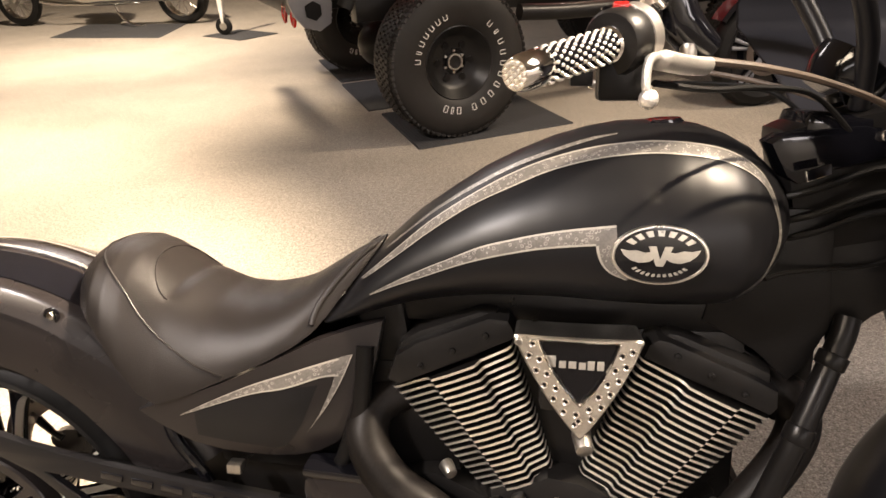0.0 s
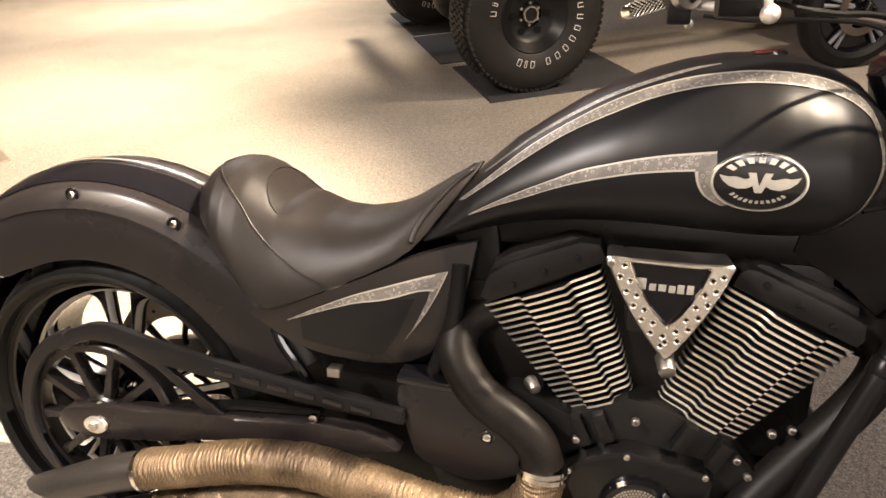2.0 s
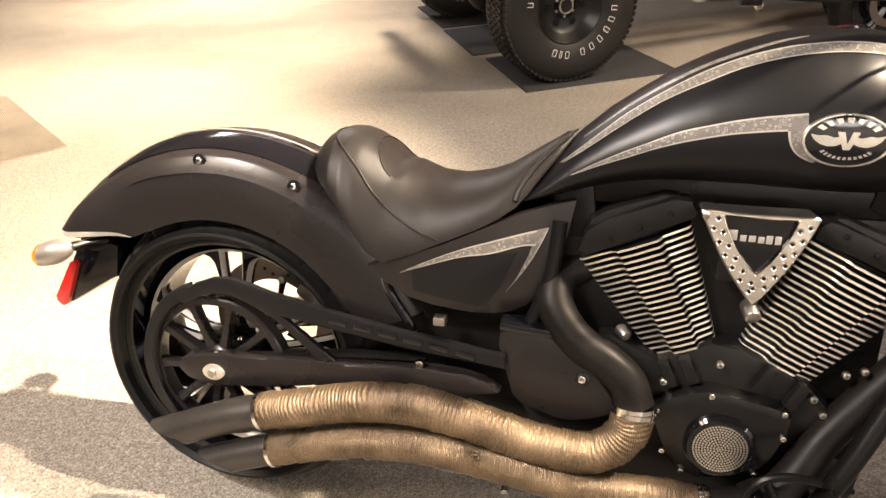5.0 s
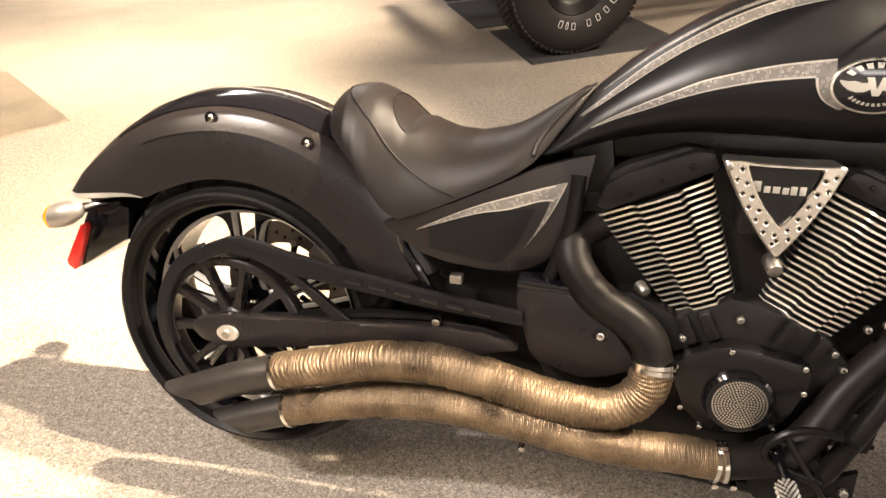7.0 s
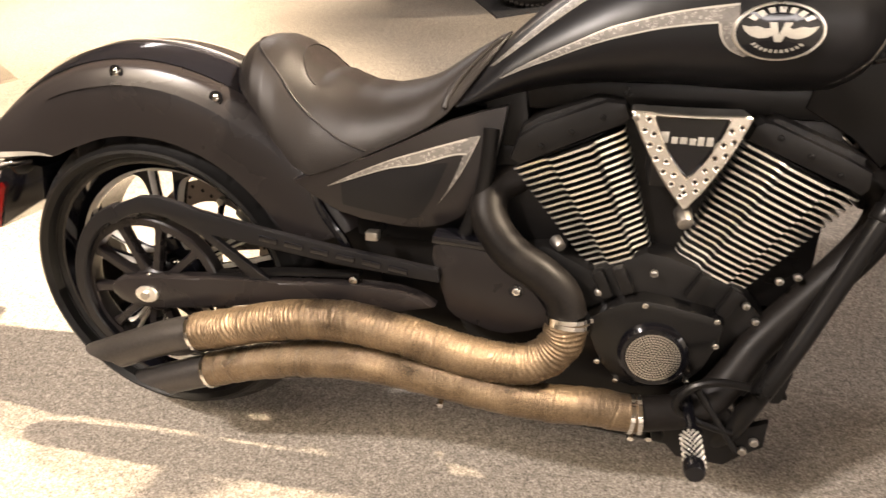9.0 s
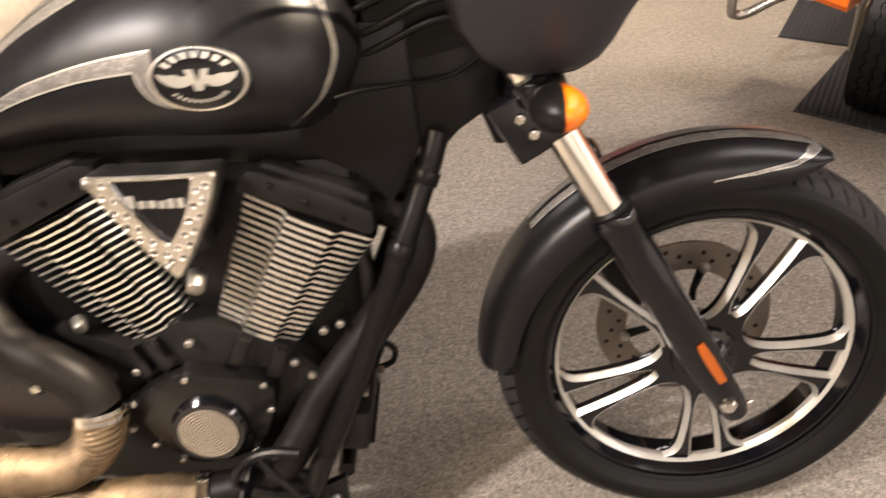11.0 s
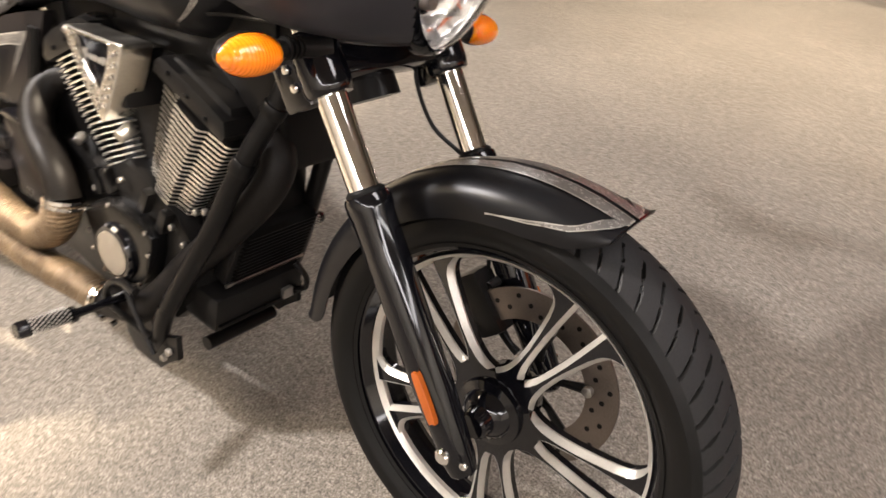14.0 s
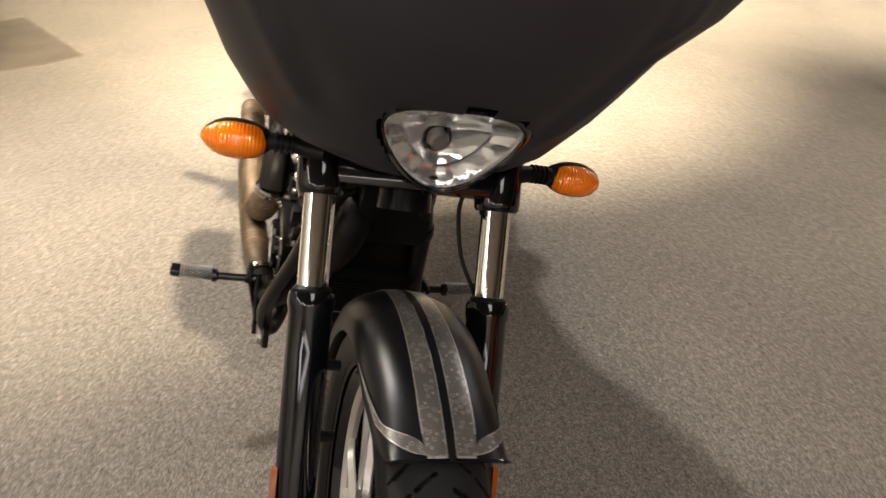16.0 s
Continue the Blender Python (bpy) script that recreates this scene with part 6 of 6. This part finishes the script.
def truck_wheel(x, y):
    w = part("wheel", turned([(0.0, -0.06), (0.035, -0.065), (0.04, -0.03), (0.07, -0.03), (0.075, -0.045), (0.13, -0.05), (0.16, -0.075), (0.19, -0.11), (0.205, -0.125), (0.215, -0.12), (0.21, 0.12), (0.0, 0.12)], 0, 0, 64, closed=False), CASE, truck, "black steel wheel with round holes")
    w.location = (x, y, 0.44)
    part("tyre", big_tyre(0.44, 0.155, 0.205, 40, 0.012), TRUCK_RUBBER, w, "black off-road tyre with raised white bars of lettering")
    tagged(part("tread", tread_blocks(0.44, 0.155, 8, 74, 0.014, (0.033, 0.024)), TRUCK_RUBBER, w), kind="stuff")
    part("hub_cap", turned([(0.038, -0.068), (0.047, -0.068), (0.047, -0.05), (0.038, -0.05)], 0, 0, 28), STEEL, w, "pale ring of the hub")
    for k in range(6):
        a = 2 * math.pi * k / 6
        part("wheel_hole", rod((0.105 * math.cos(a), -0.054, 0.105 * math.sin(a)), (0.105 * math.cos(a), -0.03, 0.105 * math.sin(a)), 0.021, seg=16), DARK, w)
        part("wheel_nut", rod((0.062 * math.cos(a + .5), -0.05, 0.062 * math.sin(a + .5)), (0.062 * math.cos(a + .5), -0.028, 0.062 * math.sin(a + .5)), 0.009, seg=6), STEEL, w)
    # lettering on the wall, as bars
    for a0, turn, n in ((173, 10.5, 7), (47, 13.4, 10), (-95, 9, 3)):
        for k in range(n):
            a = radians(a0 - turn * k)
            w2, h2 = (0.019, 0.0115) if k != 1 else (0.019, 0.006)
            ring = rounded([Vector((x * w2, 0, z * h2)) for x, z in ((-1, -1), (1, -1), (1, 1), (-1, 1))], 0.004, 2)
            bar = part("letter_bar", tube(ring, 0.0026, 6, closed=True), WHITE, w)
            bar.matrix_local = pose(0.275 * math.cos(a), -0.1495, 0.008 + 0.275 * math.sin(a)) @ Matrix.Rotation(-a, 4, "Y")
    return w


truck_wheel(0.0, 0.0)
truck_wheel(0.12, 2.2)
truck_wheel(2.5, 0.0)
truck_wheel(2.5, 1.95)
part("axle", rod((0, 0.1, 0.44), (.12, 2.15, 0.44), 0.05, soft=0.01), CASE, truck, "black axle beam")
part("chassis_rail", block((1.2, 0.55, 0.70), (3.2, 0.12, 0.14), 0.01), CASE, truck, "black chassis rail")
part("chassis_rail", block((1.2, 1.4, 0.70), (3.2, 0.12, 0.14), 0.01), CASE, truck, "black chassis rail")
part("body", block((2.0, 0.975, 1.12), (2.1, 1.46, 0.46), 0.05), JEEP_RED, truck, "red open tub body")
hood = part("hood", block((0.30, 0.975, 1.14), (1.5, 1.28, 0.34), 0.06), JEEP_RED, truck, "red hood")
part("grille", block((-.47, 0.975, 1.13), (.05, 1.30, .36), 0.015), JEEP_RED, hood, "red upright grille")
for k in range(7):
    part("grille_slot", block((-.497, 0.66 + 0.105 * k, 1.13), (.012, .045, .24), 0.004), DARK, hood)
for y in (.48, 1.47):
    part("headlight", turned([(0.0, -.03), (.075, -.028), (.09, -.01), (.09, .02), (0.0, .02)], 0, 0, 24, closed=False), MIRROR, hood, "round headlight").matrix_local = pose(-.50, y, 1.16, 0, 0, -90)
shield = part("windshield", block((1.10, 0.975, 1.58), (.03, 1.36, .50), 0.01, pose(0, 0, 0, 0, 18, 0)), GLASS, truck, "clear upright windshield")
for y in (.28, 1.67):
    part("windshield_post", rod((1.03, y, 1.33), (1.19, y, 1.84), .028, seg=10), CASE, shield)
part("windshield_bar", rod((1.19, .28, 1.84), (1.19, 1.67, 1.84), .03, seg=10), CASE, shield)
for y in (.33, 1.62):
    part("roll_bar", tube(curve([(1.19, y, 1.84), (1.8, y, 1.90), (2.3, y, 1.88), (2.85, y, 1.36)], 6), .03, 10), CASE, truck, "black tubular roll bar")
part("roll_bar", tube(curve([(2.3, .33, 1.36), (2.3, .33, 1.88), (2.3, 1.62, 1.88), (2.3, 1.62, 1.36)], 6), .03, 10), CASE, truck, "black tubular roll bar")
for y in (.62, 1.33):
    seat_back = part("seat", block((1.75, y, 1.42), (.5, .48, .16), .05), VINYL, truck, "black bucket seat")
    part("backrest", block((2.02, y, 1.66), (.14, .46, .55), .05, pose(0, 0, 0, 0, 10, 0)), VINYL, seat_back)
part("spare_tyre", big_tyre(0.42, 0.14, 0.2, 40, 0.012), RUBBER, truck, "black spare tyre on the tailgate").matrix_local = pose(3.22, .975, 1.18, 0, 0, 90)
part("wheel_flare", tube(curve([(0.62, 0.05, .75), (.5, .03, .98), (.2, .02, 1.10), (-.2, .02, 1.10), (-.48, .03, .98), (-.6, .05, .78)], 6), 0.05, 12, flat=0.5), CASE, truck, "black wheel arch flare")
part("side_step", tube(curve([(.50, .06, .66), (.9, .04, .64), (1.5, .04, .64), (2.1, .06, .66)], 6), 0.05, 14), CASE, truck, "black tubular side step")
part("rocker_panel", block((1.35, 0.17, .80), (1.4, 0.06, .12), 0.02), JEEP_RED, truck, "red sill panel")
bumper = part("front_bumper", block((-.74, 1.10, .78), (.12, 1.28, .16), 0.02), CASE, truck, "black steel front bumper")
part("bumper_plate", plate([(-.82, .72), (-.77, .655), (-.68, .63), (-.61, .67), (-.595, .78), (-.62, .93), (-.84, .93), (-.85, .80)], .42, .04, .006), GREYSTEEL, bumper, "grey steel bumper end plate")
part("plate_opening", plate([(-.755, .715), (-.70, .69), (-.665, .72), (-.665, .775), (-.71, .80), (-.76, .775)], .414, .008, 0), DARK, bumper)
for y in (.56, .80):
    part("hook_eye", block((-.76, y, .735), (.09, .03, .075), .012), CASE, bumper, "black shackle eye")
    part("recovery_hook", tube(curve([(-.79, y - .03, .74), (-.80, y - .035, .70), (-.80, y, .655), (-.80, y + .035, .70), (-.79, y + .03, .74)], 5), .012, 10), RED, bumper, "red recovery shackle")
    part("hook_pin", rod((-.79, y - .055, .745), (-.79, y + .055, .745), .014), RED, bumper, "red shackle pin")
bumper.location = (.006, -.096, 0)
part("winch", rod((-.78, .7, .92), (-.78, 1.3, .92), .08, soft=.01), CASE, bumper, "black winch drum")
part("shock", rod((-.12, .35, .5), (-.05, .40, .95), .035), JEEP_RED, truck, "red shock absorber")
part("diff_housing", ball((-.1, .95, .42), .16, 18, 10), CASE, truck, "black differential housing")
part("spring", rod((-.02, .42, .48), (.02, .45, .95), .06), CASE, truck)

# ---- orange car ----
car_m = Matrix.Translation((2.88, 1.46, 0)) @ Matrix.Rotation(math.atan2(.73, .69), 4, "Z")
car = thing("orange_car", "orange hot-rod car with chrome tube bumper standing on mats", "car", car_m)
for y in (0.0, -1.35):
    w = part("wheel", turned([(0.0, -0.05), (0.10, -0.055), (0.13, -0.08), (0.165, -0.085), (0.165, 0.085), (0.0, 0.085)], 0, 0, 48, closed=False), GOLD, car, "pale yellow wheel")
    w.location = (0.0, y, 0.31)
    prof = [(.16, -.075), (.19, -.095), (.25, -.104), (.285, -.098), (.302, -.088)]
    for k in range(5):
        y0 = -.086 + .0355 * k
        prof += [(.308, y0), (.310, y0 + .028), (.301, y0 + .0295), (.301, y0 + .034)]
    prof = [p for p in prof if p[1] < .088] + [(.302, .088), (.285, .098), (.25, .104), (.19, .095), (.16, .075)]
    rings = []
    for k in range(240):
        a = 2 * math.pi * k / 240
        shift = 0.0035 * (1 if (k // 3) % 2 else -1)
        rings.append([Vector((r * math.cos(a), yy + (shift if r > .2999 and abs(yy) < .08 else 0), r * math.sin(a))) for r, yy in prof])
    part("tyre", loft(rings, closed=True, loop=False), RUBBER, w, "black car tyre with zigzag grooves", 25)
part("bumper_bar", tube(curve([(-.30, .16, .60), (-.345, .08, .575), (-.37, -.06, .55), (-.38, -.3, .535), (-.38, -.8, .53), (-.36, -1.5, .53)], 6), .026, 16), CHROME, car, "polished chrome tube bumper")
part("bumper_stay", tube([(-.36, -.10, .56), (-.15, -.10, .66)], .018, 10), STEEL, car)
rings = []
for x, z0, z1, w, n in ((-.30, .66, .86, .53, 7), (-.1, .67, .92, .55, 6), (.2, .64, .98, .55, 5), (.55, .46, 1.0, .56, 5), (.95, .40, 1.02, .60, 5), (1.05, .40, .98, .62, 5), (1.7, .40, .96, .64, 4.5), (2.1, .42, 1.0, .62, 4), (2.5, .46, .92, .54, 3.5), (2.75, .54, .80, .40, 3)):
    ring = []
    for k in range(32):
        a = 2 * math.pi * k / 32
        c, q = math.cos(a), math.sin(a)
        ring.append(Vector((x, -.70 + w * math.copysign(abs(c) ** (2 / n), c), (z0 + z1) / 2 + (z1 - z0) / 2 * math.copysign(abs(q) ** (2 / n), q))))
    rings.append(ring)
part("body", loft(rings), ORANGE, car, "orange painted roadster body")
part("cockpit", block((1.42, -.70, .955), (.62, .86, .06), .03), VINYL, car, "black cockpit trim")
for y in (-.93, -.47):
    part("backrest", block((1.62, y, 1.04), (.12, .36, .24), .05, pose(0, 0, 0, 0, 12, 0)), VINYL, car, "black seat backrest")
part("windshield", block((1.03, -.70, 1.12), (.018, .98, .26), .005, pose(0, 0, 0, 0, 24, 0)), GLASS, car, "low clear windshield")
part("windshield_frame", tube(curve([(.985, -1.19, 1.0), (1.07, -1.19, 1.23), (1.09, -.70, 1.245), (1.07, -.21, 1.23), (.985, -.21, 1.0)], 6), .014, 8), CHROME, car, "chrome windshield frame")
for y in (.12, -1.52):
    w = part("rear_wheel", turned([(0.0, -0.06), (0.12, -0.065), (0.15, -0.10), (0.185, -0.105), (0.185, 0.105), (0.0, 0.105)], 0, 0, 40, closed=False), GOLD, car, "pale yellow wheel")
    w.location = (2.15, y, 0.36)
    part("tyre", turned([(.18, -.10), (.22, -.125), (.30, -.13), (.345, -.11), (.36, -.07), (.36, .07), (.345, .11), (.30, .13), (.22, .125), (.18, .10)], 0, 0, 64, closed=False), RUBBER, w, "wide black rear tyre")
part("rear_axle", tube([(2.15, .1, .36), (2.15, -1.5, .36)], .035, 12), CASE, car)
part("front_wing", loft([[Vector((x, y, z + h)) for x, h in ((-.26, .02), (-.24, 0.0), (-.02, -.005), (0.02, .03), (0.02, .2), (-.26, .2))] for y, z in ((.155, .372), (.25, .39), (.36, .412), (.455, .432), (.46, .445))]), ORANGE, car, "orange painted wing panel")
part("nerf_bar", tube(curve([(-.22, .50, .62), (-.25, .515, .46), (-.26, .51, .33), (-.245, .495, .303), (-.22, .46, .31), (-.17, .37, .37), (-.10, .25, .385), (0.05, .12, .40)], 6), .0165, 12), STEEL, car, "bent grey nerf bar")
part("nerf_stay", tube([(-.16, .35, .37), (-.15, .35, .44)], .007, 8), CASE, car)
part("axle", tube([(0, 0, .31), (0, -1.35, .31)], .03, 12), CASE, car)
part("drag_link", tube([(-.12, .13, .22), (-.16, .135, .38), (-.10, .12, .52)], .012, 8), STEEL, car)
part("chassis", block((.9, -.68, .42), (2.6, .7, .10), .02), CASE, car)
part("backing_plate", turned([(0.0, -.12), (.13, -.12), (.13, -.105), (0.0, -.105)], 0, .31, 28, closed=False), CASE, car)

# ---- far exhibits ----
chop = thing("gold_motorcycle", "gold and chrome long motorcycle on whitewall wheels", "motorcycle", pose(-6.35, 8.55, 0, 0, 0, -2))


def small_wheel(x, R, w):
    hub = part("wheel", turned([(0.0, -.05), (.05, -.05), (.05, .05), (0.0, .05)], 0, 0, 20, closed=False), CHROME, chop, "chrome spoked wheel")
    hub.location = (x, 0, R)
    part("tyre", turned([(R - .10, -w * .8), (R - .05, -w), (R - .015, -w * .8), (R, 0), (R - .015, w * .8), (R - .05, w), (R - .10, w * .8)], 0, 0, 48, closed=False), RUBBER, hub, "black tyre")
    part("rim", turned([(R - .10, -w * .8), (R - .115, -w * .7), (R - .115, w * .7), (R - .10, w * .8)], 0, 0, 48), CHROME, hub)
    bm = bmesh.new()
    for k in range(20):
        a = 2 * math.pi * k / 20
        rod((.05 * math.cos(a), .03 * (-1) ** k, .05 * math.sin(a)), ((R - .11) * math.cos(a + .2), 0, (R - .11) * math.sin(a + .2)), .004, seg=5, bm=bm)
    tagged(part("spokes", bm, CHROME, hub), kind="stuff")


small_wheel(-.25, .34, .06)
small_wheel(2.32, .36, .09)
part("frame_rail", tube(curve([(.2, -.12, .34), (.6, -.14, .30), (1.4, -.14, .30), (2.3, -.13, .36)], 5), .028, 10), CHROME, chop, "chrome lower frame rail")
part("exhaust", tube(curve([(.7, -.2, .42), (1.0, -.22, .36), (2.0, -.22, .36), (2.7, -.22, .38)], 5), .04, 12), CHROME, chop)
part("engine", block((1.1, 0, .55), (.5, .36, .4), .05), CASE, chop)
part("tank", ball((1.0, 0, .95), .3, 20, 12, stretch=(1.3, .6, .6)), GOLD, chop, "gold painted tank")
part("rear_fender", turned([(.40, -.10), (.42, -.09), (.42, .09), (.40, .10), (.41, 0)][:4], 2.32, .40, 24, a0=5, a1=175), GOLD, chop, "gold mudguard")
part("side_stand", tube(curve([(1.35, -.15, .30), (1.5, -.25, .12), (1.75, -.32, .02), (1.85, -.3, .03)], 5), .016, 8), CHROME, chop, "chrome side stand")
part("fork", tube([(-.25, -.1, .34), (.25, -.1, 1.1)], .025, 10), CHROME, chop)
part("fork", tube([(-.25, .1, .34), (.25, .1, 1.1)], .025, 10), CHROME, chop)

stand = thing("castor_stand", "white post on a black castor wheel", "display stand", pose(-2.95, 7.30, 0))
part("castor_wheel", turned([(0.0, -.025), (.08, -.025), (.1, -.015), (.1, .015), (.08, .025), (0.0, .025)], 0, .11, 28, closed=False), RUBBER, stand, "black castor wheel")
part("wheel_centre", turned([(0.0, -.028), (.045, -.028), (.045, .028), (0.0, .028)], 0, .11, 20, closed=False), STEEL, stand)
part("fork", block((0, 0, .22), (.04, .07, .16), .01), WHITE, stand, "white castor fork")
part("post", block((0, 0, .75), (.06, .06, .95), .01), WHITE, stand, "white painted post")

sport = thing("sports_motorcycle", "black sports motorcycle with grey spoked wheels", "motorcycle", pose(2.27, 3.92, 0, 0, 0, 20))
for x in (0.0, 1.42):
    w = part("wheel", turned([(0.0, -.06), (.05, -.07), (.06, -.03), (.07, -.02), (.235, -.02), (.25, -.05), (.262, -.052), (.262, .05), (0.0, .05)], 0, 0, 48, closed=False), GLOSS, sport, "dark wheel with a grey rim")
    w.location = (x, 0, .36)
    part("tyre", turned([(.258, -.055), (.29, -.075), (.335, -.062), (.36, -.02), (.36, .02), (.335, .062), (.29, .075), (.258, .055)], 0, 0, 64, closed=False), RUBBER, w, "black tyre")
    for k in range(5):
        for d in (-.11, .11):
            a = 2 * math.pi * k / 5 + .4
            part("spoke", tube([(.05 * math.cos(a), -.045, .05 * math.sin(a)), (.15 * math.cos(a + d * .8), -.048, .15 * math.sin(a + d * .8)), (.25 * math.cos(a + d), -.045, .25 * math.sin(a + d))], [.016, .010, .013], 8), GREYSTEEL, w, "grey split spoke")
    part("brake_disc", turned([(.11, -.075), (.155, -.075), (.155, -.07), (.11, -.07)], 0, 0, 48), DISC, w)
for y in (-.10, .10):
    part("fork", tube([(0, y, .36), (.22, y, .95)], .026, 12), GLOSS, sport, "black fork leg")
part("wheel_guard", turned([(.385, -.08), (.405, -.06), (.41, 0.0), (.405, .06), (.385, .08)], 0, .36, 24, closed=False, a0=35, a1=150), GLOSS, sport, "gloss black wheel guard")
part("body", ball((.68, 0, .78), .42, 28, 16, stretch=(1.25, .55, .62)), SATIN, sport, "gloss black bodywork")
part("engine", block((.72, 0, .42), (.5, .34, .34), .05), CASE, sport, "black engine")
part("seat", ball((1.28, 0, .86), .22, 20, 10, stretch=(1.6, .7, .4)), VINYL, sport, "black seat")
part("badge", block((.25, -.235, .80), (.12, .012, .022), .004, pose(0, 0, 0, 0, 0, -14)), RED, sport, "small red badge")
part("side_stand", rod((.75, .12, .28), (.80, .32, .01), .014, seg=8), CASE, sport)

lone = thing("parked_motorcycle", "dark motorcycle with a black tyre on a ribbed mat", "motorcycle", pose(-1.80, -1.72, 0, 0, 0, 32))
w = part("wheel", turned([(0.0, -.06), (.04, -.06), (.05, -.02), (.2, -.02), (.23, -.05), (.23, .05), (0.0, .05)], 0, 0, 40, closed=False), GLOSS, lone, "dark wheel")
w.location = (0, 0, .32)
part("tyre", turned([(.225, -.055), (.26, -.07), (.30, -.06), (.32, 0), (.30, .06), (.26, .07), (.225, .055)], 0, 0, 64, closed=False), RUBBER, w, "black tyre")
part("engine", block((-.72, 0, .42), (.46, .30, .36), .06), CASE, lone, "black engine")
part("tank", ball((-.62, 0, .80), .16, 20, 12, stretch=(1.7, .8, .75)), SATIN, lone, "dark tank")
part("seat", ball((-1.12, 0, .74), .14, 20, 10, stretch=(1.8, .9, .45)), VINYL, lone, "black seat")
part("rear_fender", turned([(.35, -.08), (.37, -.07), (.37, .07), (.35, .08)], -1.45, .32, 24, a0=10, a1=160), SATIN, lone, "dark mudguard")
for y in (-.09, .09):
    part("fork", tube([(0, y, .32), (-.26, y, .98)], .022, 10), CHROME, lone)
part("handlebar", tube(curve([(-.42, -.38, 1.04), (-.30, -.2, 1.06), (-.26, 0, 1.0), (-.30, .2, 1.06), (-.42, .38, 1.04)], 6), .013, 10), CHROME, lone, "chrome handlebar")
part("exhaust", tube(curve([(-.6, -.17, .34), (-.9, -.19, .26), (-1.6, -.19, .28)], 6), .035, 12), CHROME, lone)
part("side_stand", rod((-.85, .1, .22), (-.80, .30, .01), .012, seg=8), CASE, lone)
part("rear_wheel", turned([(0.0, -.06), (.225, -.055), (.26, -.07), (.30, -.06), (.32, 0), (.30, .06), (.26, .07), (.225, .055), (0.0, .06)], -1.45, .32, 48, closed=False), RUBBER, lone)
